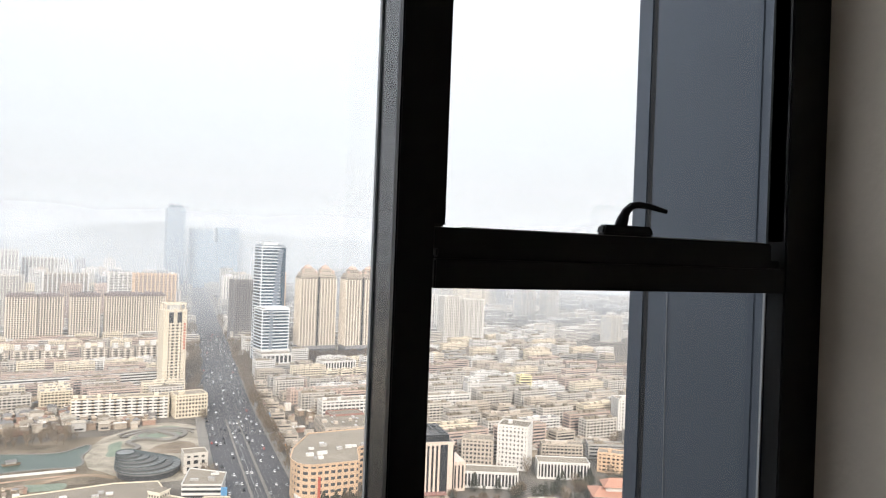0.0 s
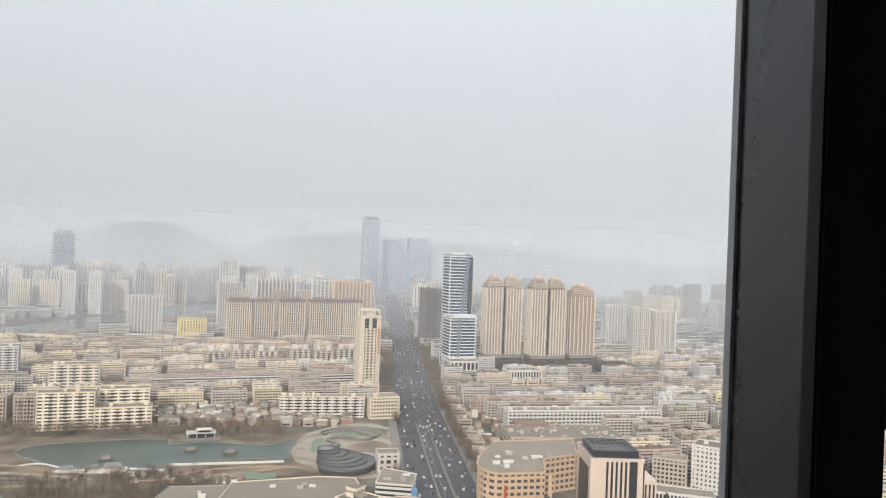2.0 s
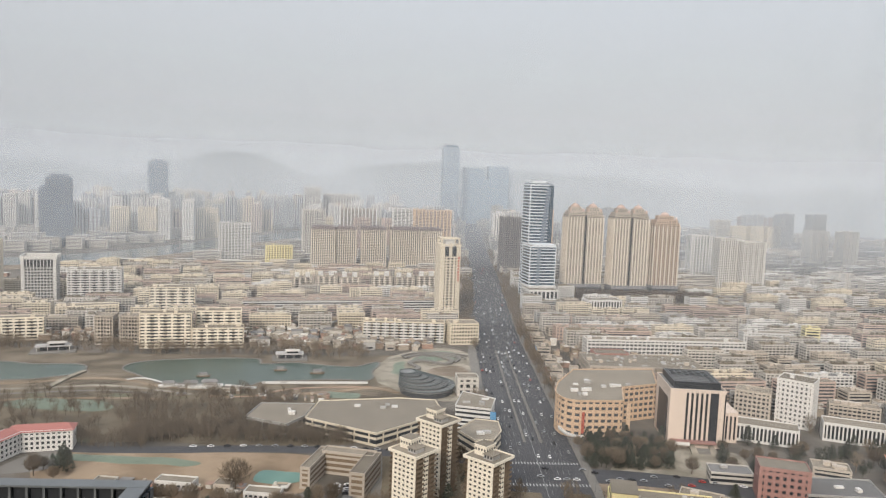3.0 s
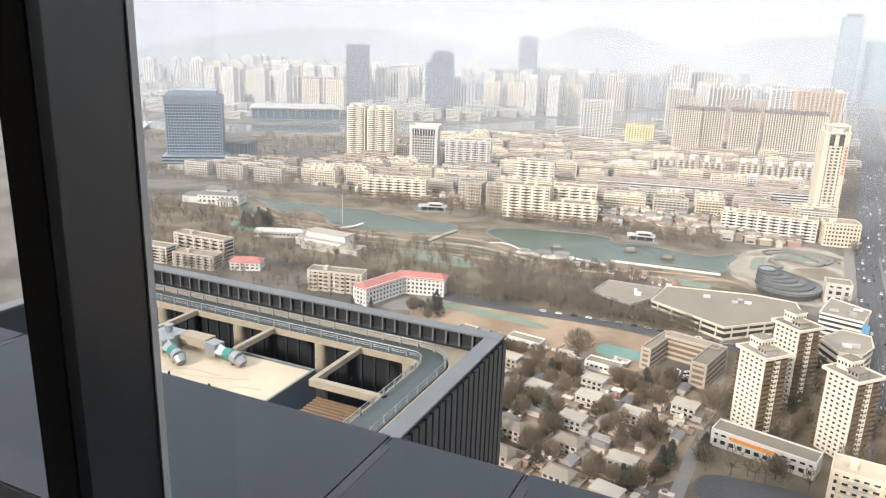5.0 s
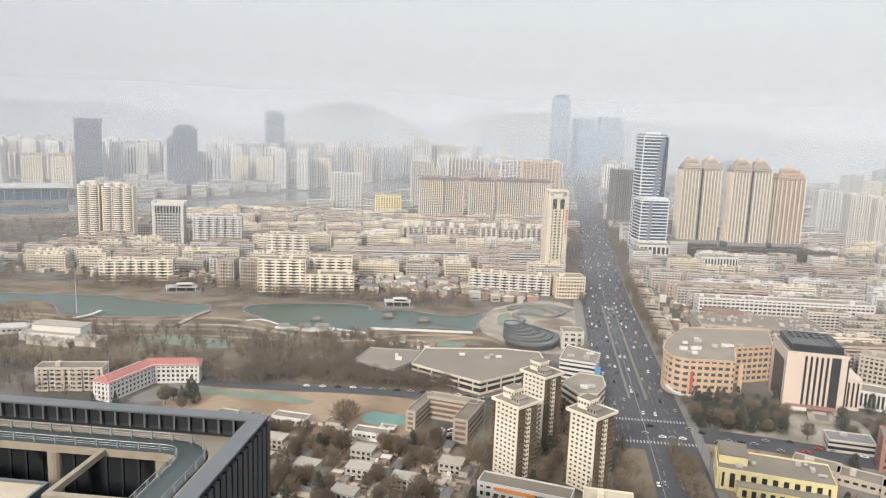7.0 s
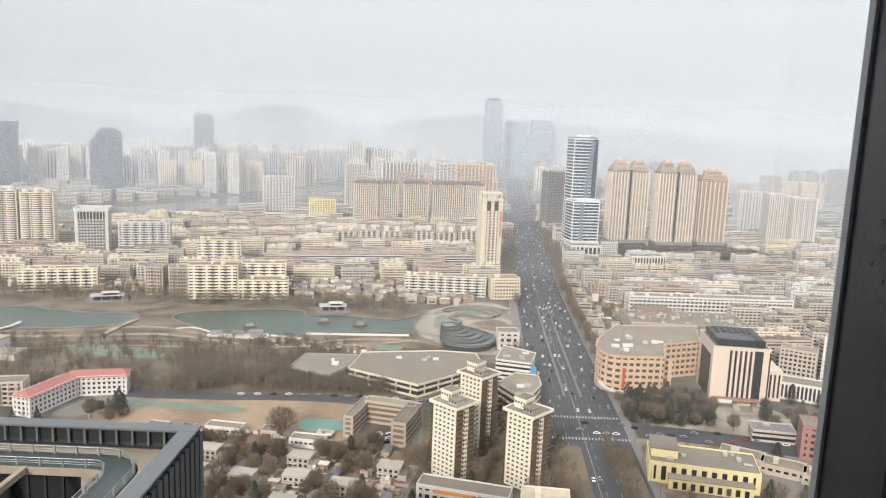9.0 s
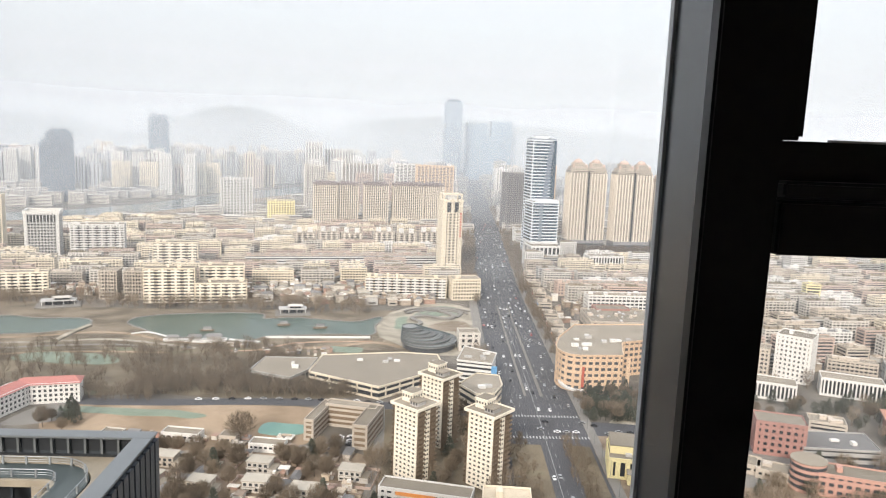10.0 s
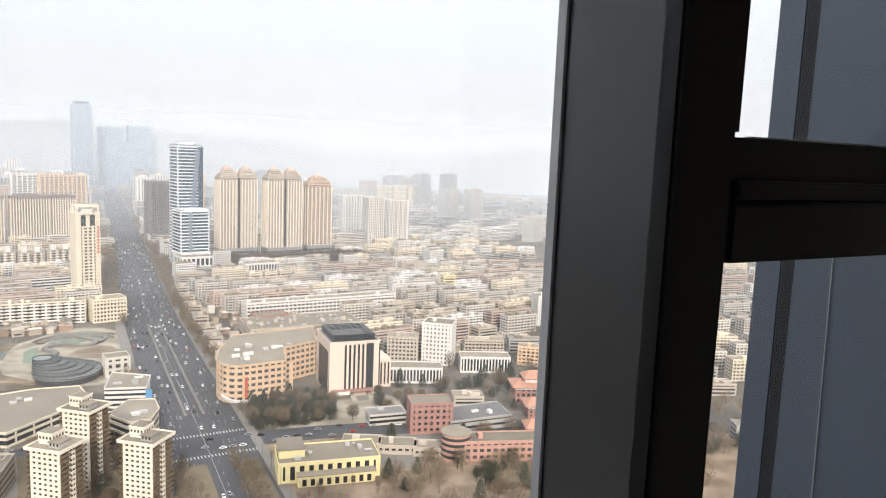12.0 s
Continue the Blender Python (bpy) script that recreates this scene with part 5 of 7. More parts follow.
part("side_glass", Boxes().add((-19.1, -2, BH * 0.45), (0.6, 28, BH * 0.76)), "glass_dark", bank, "dark blue side glass")
part("roof_frame", Boxes().ring(32, 36, BH + 0.4, 5.0, 1.0), "glass_dark", bank, "dark glazed roof screen")
part("roof_deck", Boxes().add((0, 0, BH + 0.5), (36, 42, 0.4)), "roof_grey", bank)
for i in range(7):
    part("roof_beam", Boxes().add((-13.5 + i * 4.5, 0, BH + 5.0), (0.6, 32, 0.5)), "cap", bank)
    part("roof_beam", Boxes().add((0, -13.5 + i * 4.5, BH + 5.4), (32, 0.6, 0.3)), "cap", bank)
part("canopy", Boxes().add((-2, -24.5, 5.2), (30, 5.4, 1.2)), "brick", bank, "reddish entrance canopy")
part("canopy_fascia", Boxes().add((-11, -27.4, 4.4), (12, 0.6, 2.4)), "white", bank)
for i in range(6):
    part("step", Boxes().add((4, -28.5 - i * 0.9, 1.1 - i * 0.18), (9, 0.9, 2.2 - i * 0.36)), "paving", bank)
for x in (-2.5, 10.5):
    rmp = Boxes()
    prism(rmp, [(x - 1.6, -23), (x + 1.6, -23), (x + 2.2, -36), (x - 2.8, -36)][::-1], 0, 3.2)
    rmp.v = [(a, b, z * (b + 37) / 14 if z > 1 else z) for a, b, z in rmp.v]
    part("entrance_ramp", rmp, "plaza", bank)
part("low_wing", Boxes().add((26.5, 6, 11), (13, 26, 22)), "stonepink", bank)
for i in range(4):
    part("wing_window", Boxes().add((22.2 + i * 2.9, -7.1, 11), (1.2, 0.4, 17)), "glass_dark", bank)
surface("forecourt", sheet(blob([(96, 322), (128, 352), (165, 346), (154, 314), (113, 315)], 2, 71), 0.07), "plaza", "pale paved forecourt before the bank", "forecourt")
surface("car_park", sheet(blob([(136, 312), (179, 306), (162, 272), (128, 261), (129, 286)], 2, 72), 0.06), "paving", "grey paved car park between low buildings", "car park")
outline_block("assembly_hall", [(233, 395), (277, 391), (283, 417), (245, 420)], 8, 2, "grey hall with a wide dull roof", "hall", "grey", "glass_dark", "roof_grey", style="band", band=0.6, units=2)
outline_block("low_office", [(190, 428), (215, 424), (218, 438), (193, 442)], 7, 2, "grey two-storey street block with strip windows", "building", "pale", "glass_dark", "roof_grey", style="band", band=0.45, units=1)
for k in range(3):
    block("low_block", 122 + 13 * k, 283 - 9 * k, -28, 24, 14, 5, 1, "low pale-roofed service block", "building", "tan", "glass_dark", "roof", bay=4, huts=1, group="service blocks", seed=k)

yel = block("theatre", 100, 262, -12, 56, 26, 11, 2, "yellow theatre with tall arched windows and flat roof", "theatre", "yellow", "glass_dark", "roof", bay=5, style="pier", pier=0.5, huts=0)
part("front_porch", Boxes().add((3, -16, 3.0), (42, 6, 6.0)), "yellow", yel)
part("porch_roof", Boxes().add((3, -16, 6.2), (43, 7, 0.4)), "roof", yel)
for k in range(9):
    part("porch_window", Boxes().add((-14.6 + 4.4 * k, -19.1, 2.6), (2.2, 0.25, 3.6)), "glass_dark", yel)
part("stage_house", Boxes().add((-20, 4, 7.8), (14, 18, 15.6)), "yellow", yel)
part("stage_roof", Boxes().add((-20, 4, 15.8), (14.6, 18.6, 0.5)), "roof", yel)
block("brick_block", 160, 289, -18, 28, 18, 20, 5, "red brick block with a pale top storey", "building", "brick", "glass_dark", bay=4.0, pier=0.5, band=0.5, huts=0)
pk = block("hostel", 172, 250, -20, 50, 16, 12, 3, "salmon brick block with a rounded end", "building", "salmon", "glass_grey", "roof", bay=4, band=0.5, huts=1)
part("round_end", Boxes().rod((-25, 0, 0), (-25, 0, 16), 9, 9, 20), "salmon", pk)
part("round_roof", Boxes().rod((-25, 0, 16), (-25, 0, 16.3), 9.3, 9.3, 20), "roof", pk)
for i in range(4):
    part("round_window", Boxes().rod((-25, 0, 2 + i * 3.6), (-25, 0, 3.8 + i * 3.6), 9.12, 9.12, 20), "glass_grey", pk)
for x, y, a, w, d, h in ((238, 301, -24, 52, 20, 12), (222, 285, -24, 22, 16, 8), (225, 250, -28, 26, 18, 9), (244, 240, -28, 34, 14, 9), (262, 262, -28, 22, 14, 8), (205, 262, -24, 20, 12, 7)):
    tm = block("pagoda_hall", x, y, a, w, d, h, 3, "brick hall under an orange tiled hip roof", "hall", "brick", "glass_dark", "roof", bay=4, band=0.4, huts=0, group="orange-roofed halls")
    part("tile_roof", Boxes().gable((0, 0, h + 0.9), w + 5, d + 5, 4.2), "roof_orange", tm)
    part("eaves_band", Boxes().ring(w + 0.3, d + 0.3, h - 1.0, 1.8, 0.4), "white", tm)
    if w > 40:
        part("upper_hall", Boxes().add((0, 0, h + 4.5), (w * 0.7, d * 0.6, 4)), "white", tm)
        part("upper_roof", Boxes().gable((0, 0, h + 6.6), w * 0.78, d * 0.9, 4.5), "roof_orange", tm)
block("apartment_block", 270, 300, -30, 46, 14, 17, 5, "cream apartment block with balconies", "apartments", "cream", bay=4, huts=2)
block("office_block", 216, 388, -40, 26, 22, 36, 10, "white office tower with small windows", "building", "white", "glass_grey", bay=3.2, pier=0.55, band=0.5, huts=1)
block("office_block", 187, 360, -24, 44, 18, 12, 3, "white office with tall window piers", "building", "white", "glass_dark", bay=2.6, style="pier", pier=0.4, huts=0)
block("office_block", 236, 362, -24, 42, 18, 13, 3, "white office with tall window piers", "building", "white", "glass_dark", bay=2.6, style="pier", pier=0.4, huts=0)
block("office_block", 196, 395, -30, 26, 18, 24, 7, "tan office beside the white tower", "building", "tan", bay=3.4, huts=1)
block("apartment_block", 273, 363, -40, 30, 14, 16, 5, "ochre apartment block with flat roof", "apartments", "ochre", bay=4, huts=1)
block("office_block", 354, 451, -14, 34, 20, 32, 9, "white office block on the rise", "building", "white", "glass_grey", bay=3.4, pier=0.5, huts=2)
block("shop_row", 199, 540, 2, 172, 18, 19, 5, "long white building with strip balconies and shops", "building", "white", "glass_grey", bay=4.5, pier=0.25, huts=5)
block("market_hall", 165, 480, -2, 110, 52, 11, 2, "low grey market roof with coloured fronts", "hall", "tan", "glass_dark", "roof", bay=8, huts=6)
block("shop_row", 165, 600, 4, 110, 16, 15, 4, "pinkish long low building", "building", "pink", "glass_grey", bay=4, huts=4)
block("shop_row", 165, 652, 4, 112, 15, 14, 4, "salmon long low building", "building", "pink", "glass_grey", bay=4, huts=4)
block("red_shop", 150, 515, 2, 34, 20, 12, 2, "dark shop with a red fascia", "shop", "brick", "glass_dark", bay=6, huts=0)
block("office_block", 298, 581, -4, 57, 16, 19, 5, "white office slab with square windows", "building", "white", "glass_dark", bay=4.4, pier=0.5, band=0.5, huts=2)
block("apartment_block", 333, 578, -10, 16, 14, 27, 8, "bright yellow apartment block", "building", "yellow", "glass_dark", style="band", huts=1)
for k in range(4):
    block("apartment_block", 182 + 15 * k, 680 + 2 * k, 8, 17, 14, 17, 5, "cream-yellow stepped apartment block", "building", "cream", "glass_dark", style="band", band=0.5, huts=1, group="cream blocks", seed=k)
block("office_block", 200, 722, 8, 50, 26, 20, 3, "white office with arches", "building", "white", "glass_dark", bay=4, style="pier", huts=0)

# left of the avenue, behind the lake
lb_ = block("long_block", -58, 680, 12, 252, 16, 20, 6, "very long white housing slab with open galleries and pinkish roof edge", "housing slab", "white", "glass_dark", "roof", style="band", band=0.5, huts=16, hutwall="pink")
part("roof_edge", Boxes().ring(252.4, 16.4, 19.6, 1.3, 0.6), "pink", lb_, "pinkish roof edge")
for i, x in enumerate((-112, -87, -62, -27, -2, 23)):
    tb_ = block("terrace_block", x, 794 + 5.5 * i, 13, 33, 16, 25 + 2 * (i % 2), 8, "tan housing block with pale balconies and white roof huts", "housing", "tan", "glass_dark", style="band", band=0.34, huts=0,
                group="terrace blocks", seed=i)
    balconies(tb_, 33, 16, 25 + 2 * (i % 2), 8, 4, 0.6, "rib")
    for k in range(2):
        part("roof_hut", Boxes().add((-8 + 16 * k, -2, 29 + 2 * (i % 2)), (6.5, 6, 6.5)), "white", tb_, "white roof hut")
for x, y, a, w, h, fl, n, hts, wd_ in ((-173, 533, 11, 50, 35, 11, 4, 3, "white"), (-137, 538, 11, 51, 20, 6, 5, 2, "cream"), (-141, 556, 11, 46, 33, 10, 4, 3, "cream"), (-202, 640, 12, 52, 38, 11, 4, 2, "cream")):
    ap = block("apartment_block", x, y, a, w, 18, h, fl, f"{wd_} apartment block with long balconies and roof towers", "lake apartments", "cream", "glass_grey", style="band", band=0.34, huts=hts, group="lake apartments", seed=int(-x))
    balconies(ap, w, 18, h, fl, n, 0.72, "towerwall", "long pale balcony parapets")
block("round_apartments", -219, 538, 4, 18, 18, 29, 8, "tan apartment block with a pink dome", "apartments", "tan", "glass_dark", bay=3, huts=0)
block("round_apartments", -201, 540, 4, 20, 18, 29, 8, "tan apartment block with rounded balconies", "apartments", "tan", "glass_dark", bay=3, huts=1)
ya_ = block("apartment_block", -293, 541, 18, 76, 15, 23, 7, "pale yellow apartment slab with long balconies", "lake apartments", "cream", "glass_dark", style="band", band=0.3, huts=6)
balconies(ya_, 76, 15, 23, 7, 7, 0.8, "towerwall", "long pale balcony parapets")
block("apartment_block", -262, 612, 24, 66, 15, 20, 6, "pale yellow apartment slab", "apartments", "cream", "glass_grey", bay=3.6, huts=3)
hs_ = block("apartment_block", -1, 574, 1, 90, 16, 22, 7, "cream housing slab with long white balconies", "housing", "cream", "glass_dark", style="band", band=0.34, huts=6)
balconies(hs_, 90, 16, 22, 7, 9, 0.78, "white")


def lake_pavilion(x, y, rz, w, d, tiers):
    """A waterside pavilion: stone terrace, posts, glass and wide floating roofs."""
    p = thing("lake_pavilion", *at(x, y), 0, rz, "grey waterside pavilion with wide floating pale roofs", "pavilion", "lake pavilions")
    OCC.append((*at(x, y), w * 0.5))
    part("terrace", Boxes().add((0, -d * 0.2, 0.6), (w * 1.25, d * 1.7, 1.2)), "paving", p, bevel=0.1)
    part("glass_room", Boxes().add((0, 0, 3.2), (w * 0.7, d * 0.7, 4.2)), "glass_dark", p)
    for sx in (-1, -0.33, 0.33, 1):
        for sy in (-1, 1):
            part("post", Boxes().add((sx * w * 0.44, sy * d * 0.42, 3.2), (0.5, 0.5, 4.2)), "white", p)
    part("roof", Boxes().add((0, 0, 5.4), (w, d, 0.6), 0, 0.97), "grey", p, "wide pale roof slab")
    if tiers > 1:
        part("upper_room", Boxes().add((w * 0.1, 0, 6.7), (w * 0.4, d * 0.4, 2.2)), "glass_dark", p)
        part("upper_roof", Boxes().gable((w * 0.1, 0, 7.8), w * 0.55, d * 0.7, 1.5), "pale", p, "pale upper roof")
    return p


lake_pavilion(-80.5, 512.9, 10, 27, 13, 2)
lake_pavilion(-244.9, 517.3, 20, 32, 14, 2)
wh = block("white_hall", -396, 442, 19, 46, 24, 10, 2, "white hall with grey hipped roofs", "hall", "white", "glass_grey", "roof_grey", bay=5, huts=0)
part("tile_roof", Boxes().gable((0, 0, 10.9), 48, 26, 3.6), "roof_grey", wh)
part("side_wing", Boxes().add((-30, 2, 3.8), (24, 20, 7.6)), "white", wh)
part("wing_roof", Boxes().gable((-30, 2, 7.6), 26, 22, 3.0), "roof_grey", wh)
part("upper_hall", Boxes().add((-4, 2, 13.5), (24, 14, 4.0)), "white", wh)
part("upper_roof", Boxes().gable((-4, 2, 15.5), 27, 17, 3.0), "roof_grey", wh)
part("porch", Boxes().add((10, -15, 3.0), (16, 8, 6)), "white", wh)
part("porch_roof", Boxes().gable((10, -15, 6), 18, 9.5, 2.2), "roof_grey", wh)
for k in range(5):
    part("porch_post", Boxes().add((3.5 + 3.2 * k, -19.2, 2.6), (0.9, 0.5, 5)), "glass_dark", wh)
sh = block("storage_shed", -260, 379, -2, 48, 22, 6, 2, "white two-step hall with low annexes", "shed", "white", "glass_grey", "pale_roof", bay=4, style="grid", pier=0.7, huts=0)
part("upper_storey", Boxes().add((2, 5, 8.5), (42, 14, 5.5)), "white", sh, bevel=0.1)
part("upper_eaves", Boxes().add((2, 5, 11.4), (43.4, 15.4, 0.5)), "pale_roof", sh)
part("front_annex", Boxes().add((6, -15, 2.0), (36, 8, 4)), "pale", sh)
part("annex_roof", Boxes().add((6, -15, 4.2), (37, 9, 0.4)), "pale_roof", sh)
part("side_annex", Boxes().add((33, -6, 2.4), (20, 16, 4.8)), "pale", sh)
part("side_roof", Boxes().add((33, -6, 5.0), (21, 17, 0.5)), "pale_roof", sh)
gs_ = block("long_shed", -296, 386, 24, 46, 12, 5, 1, "grey long shed with a pitched roof", "shed", "grey", "glass_dark", "roof_grey", bay=4, huts=0)
part("pitched_roof", Boxes().gable((0, 0, 5.4), 47, 13.5, 2.6), "grey", gs_)
vr = block("red_roof_house", -268, 318, 24, 24, 14, 6, 2, "small white house with a red roof", "house", "white", "glass_dark", bay=4, huts=0)
part("tile_roof", Boxes().gable((0, 0, 6.9), 26, 16, 3), "roof_red", vr)
ys = block("shop_row", 8, 240, -14, 46, 12, 8, 2, "white two-storey shop row with an orange banner", "shop", "white", "glass_dark", bay=4, huts=0)
part("banner", Boxes().add((-4, -6.2, 6.4), (20, 0.25, 1.8)), "orange_sign", ys, "orange banner with unreadable lettering")


def street_shop(x, y, w, sign, word):
    b = block("street_shop", x, y, 86, w, 14, 7.5, 2, f"low tan street shop with a {word} fascia", "shop", "tan", "glass_dark", "roof", bay=4, style="band", huts=1, front=False, group="street shops")
    part("fascia", Boxes().add((0, 7.2, 4.6), (w * 0.6, 0.4, 1.2)), sign, b, f"{word} fascia with unreadable lettering")
    part("awning", Boxes().add((-w / 2 - 0.5, 0, 3.3), (1.0, 11, 0.3)), "roof_grey", b)


for k_, (sy_, sg_, wd_) in enumerate(((440, "red_sign", "red"), (462, "orange_sign", "orange"), (488, "red_sign", "red"), (515, "orange_sign", "orange"), (552, "blue_sign", "blue"), (590, "red_sign", "red"),
                                      (630, "orange_sign", "orange"), (670, "red_sign", "red"))):
    street_shop(68 + 0.062 * sy_ + 4, sy_, 18 + 4 * (k_ % 3), sg_, wd_)

surface("garden_ground", sheet(blob([(84, 300), (135, 296), (290, 235), (420, 150), (420, 60), (84, 60)], 4, 15), 0.04), "garden", "dry brown ground of gardens and verges", "ground")
surface("garden_ground", sheet(blob([(84, 322), (132, 318), (190, 305), (200, 330), (130, 352), (84, 362)], 3, 16), 0.045), "ground", "dark dry ground under the trees", "ground")
surface("garden_ground", sheet(blob([(-12, 332), (45, 324), (45, 150), (-30, 150), (-14, 225)], 3, 17), 0.035), "park", "worn ground round the point towers", "ground")
for x in range(190, 345, 10):
    OCC.append((*at(x, 817), 12))      # a belt of trees before the domed towers
# ---- low housing in rows ----
RNG = random.Random(11)


def free(px, py, r):
    return all((px - a) ** 2 + (py - b) ** 2 > (r + c) ** 2 for a, b, c in OCC)


def near_line(px, py, line, r):
    return any((p.x - px) ** 2 + (p.y - py) ** 2 < r * r for p in line)


AVE_FINE = smooth([(p.x, p.y) for p in avenue], False, 6)
CROSS_FINE = smooth([(p.x, p.y) for p in cross_street], False, 6)
RIVER = smooth([at(*p) for p in ((-1300, 680), (-800, 780), (-560, 945), (-400, 1100), (-285, 1410), (-140, 1740), (100, 2300))], False, 60)

SLABS = []
for i, (w, d, fl, wall, gl, rf, st, bay) in enumerate((
        (46, 13, 6, "cream", "glass_grey", "roof", "grid", 3.6), (38, 13, 6, "pale", "glass_dark", "roof", "grid", 4.2), (36, 13, 5, "tan", "glass_dark", "roof", "grid", 3.4),
        (52, 12, 6, "pink", "glass_grey", "roof", "band", 4), (30, 14, 7, "cream", "glass_dark", "roof_grey", "grid", 3.4), (40, 12, 4, "grey", "glass_dark", "roof", "band", 4),
        (42, 12, 5, "white", "glass_dark", "roof_grey", "grid", 4.4), (26, 16, 8, "white", "glass_grey", "roof", "grid", 3.2), (22, 15, 3, "tan", "glass_dark", "roof", "band", 4),
        (34, 13, 6, "pale", "glass_dark", "roof", "grid", 3.8))):
    h = fl * 3.0
    f_, g_ = shell(w, d, h, fl, bay, st, 0.28, 0.46)
    if st == "grid":
        for k in range(int(w / (bay * 2))):
            for q in range(fl):
                f_.add((-w / 2 + bay * (2 * k + 1), -d / 2 - 0.55, q * 3.0 + 0.65), (bay * 0.8, 1.1, 1.1))
    r_, k_ = roof_top(w, d, h, 6, i)
    SLABS.append((f_.mesh("facade"), g_.mesh("glazing"), r_.mesh("roof"), k_.mesh("stair_hut"), wall, gl, rf, w, d, fl))
WORD = {"cream": "cream", "pale": "pale grey", "tan": "tan", "pink": "pinkish", "grey": "grey", "white": "white", "ochre": "ochre"}


def slab(i, px, py, ang):
    f_, g_, r_, k_, wall, gl, rf, w, d, fl = SLABS[i]
    b = thing("apartment_slab", px, py, 0, ang, f"{WORD[wall]} rendered housing slab of {fl} storeys with flat roof", "apartments", "housing slabs")
    part("facade", f_, wall, b)
    part("glazing", g_, gl, b)
    part("roof", r_, rf, b)
    part("stair_hut", k_, rf if i % 2 else wall, b)
    OCC.append((px, py, d * 0.7))
    for s in (-1, 1):
        OCC.append((px + s * w * 0.33 * math.cos(radians(ang)), py + s * w * 0.33 * math.sin(radians(ang)), d * 0.7))


def district(x0, x1, y0, y1, row, ang, kinds, skip=0.1, gap=7):
    y = y0
    while y < y1:
        x = x0 + RNG.uniform(0, 12)
        while x < x1:
            i = RNG.choice(kinds)
            w, d = SLABS[i][7], SLABS[i][8]
            px, py = at(x + w / 2 / CITY, y + (x - x0) * math.tan(radians(ang)))
            px, py, a = px, py + RNG.uniform(-3, 3), ang + RNG.uniform(-2, 2)
            ok = RNG.random() > skip
            for s in (-0.4, 0, 0.4):
                qx, qy = px + s * w * math.cos(radians(a)), py + s * w * math.sin(radians(a))
                ok = ok and free(qx, qy, d * 0.55) and not near_line(qx, qy, AVE_FINE, 42) and not near_line(qx, qy, CROSS_FINE, 22) and not near_line(qx, qy, RIVER, 110)
            if ok:
                slab(i, px, py, a)
            x += (w + gap + RNG.uniform(0, 8)) / CITY if ok else 9
        y += row


district(112, 430, 430, 720, 21, 4, (0, 1, 2, 3, 5, 6, 9, 8), 0.06)
district(112, 560, 720, 930, 24, 7, (0, 1, 2, 5, 6, 7, 8), 0.1)
district(-520, -425, 530, 600, 20, 9, (1, 2, 3, 9), 0.1)
district(-420, 25, 560, 700, 20, 9, (0, 1, 2, 4, 9, 3), 0.08)
district(-420, 40, 700, 950, 23, 10, (0, 1, 3, 4, 2, 6), 0.08)
district(275, 470, 305, 430, 22, -22, (0, 2, 5, 8, 9), 0.1)
district(180, 275, 402, 430, 22, -22, (0, 2, 5, 9), 0.1)
district(180, 215, 318, 330, 22, -22, (8, 8), 0)
district(270, 430, 200, 300, 26, -28, (2, 5, 8, 9), 0.25, 12)
district(430, 760, 380, 700, 26, -8, (0, 1, 2, 3, 5, 6, 9), 0.12, 10)

far = Boxes()
far_dark = Boxes()
for _ in range(2600):
    x, y = RNG.uniform(-1500, 1700), RNG.uniform(930, 2250)
    px, py = at(x, y)
    if abs(math.atan2(px, py)) > 1.0 or near_line(px, py, AVE_FINE, 48) or near_line(px, py, RIVER, 165):
        continue
    w, d, h = RNG.uniform(22, 70), RNG.uniform(12, 18), RNG.choice((9, 15, 18, 18, 21, 24))
    a = RNG.uniform(0, 14)
    far.add((px, py, h / 2), (w, d, h), a)
    for k in range(int(h / 3)):
        far_dark.add((px, py, k * 3 + 2.1), (w * 0.94, d + 0.3, 1.2), a)
tagged(part("far_housing", far, "pale"), "pale low housing spread across the far town", "housing", "", "stuff")
tagged(part("far_windows", far_dark, "glass_grey"), "window rows of the far low housing", "windows", "", "stuff")

TOWERS = []
for i, (w, d, fl, wall, gl, bay) in enumerate(((34, 22, 30, "pale", "glass_grey", 4), (44, 20, 26, "cream", "glass_grey", 5), (28, 24, 33, "white", "glass_grey", 4),
                                               (50, 20, 22, "tan", "glass_dark", 5), (38, 22, 28, "pink", "glass_grey", 4))):
    f_, g_ = shell(w, d, fl * 3.0, fl, bay, "grid", 0.45, 0.4)
    r_, k_ = roof_top(w, d, fl * 3.0, 2, i + 50)
    TOWERS.append((f_.mesh("facade"), g_.mesh("glazing"), k_.mesh("lift_house"), wall, gl, w, fl))


def far_tower(i, px, py, ang):
    f_, g_, k_, wall, gl, w, fl = TOWERS[i]
    b = thing("residential_tower", px, py, 0, ang, f"{WORD[wall]} residential high-rise of {fl} storeys in haze", "tower", "far high-rises")
    part("facade", f_, wall, b)
    part("glazing", g_, gl, b)
    part("lift_house", k_, wall, b)
    OCC.append((px, py, w * 0.6))


def clusters(x0, x1, y0, y1, count, per):
    for _ in range(count):
        cx, cy, kind, a = RNG.uniform(x0, x1), RNG.uniform(y0, y1), RNG.choice((0, 1, 2, 2, 2, 4)), RNG.uniform(4, 16)
        for k in range(per):
            px, py = at(cx + k * 44 + RNG.uniform(-4, 4), cy + RNG.uniform(-14, 14) + k * 7)
            if free(px, py, 24) and not near_line(px, py, AVE_FINE, 60) and not near_line(px, py, RIVER, 130):
                far_tower(kind, px, py, a)


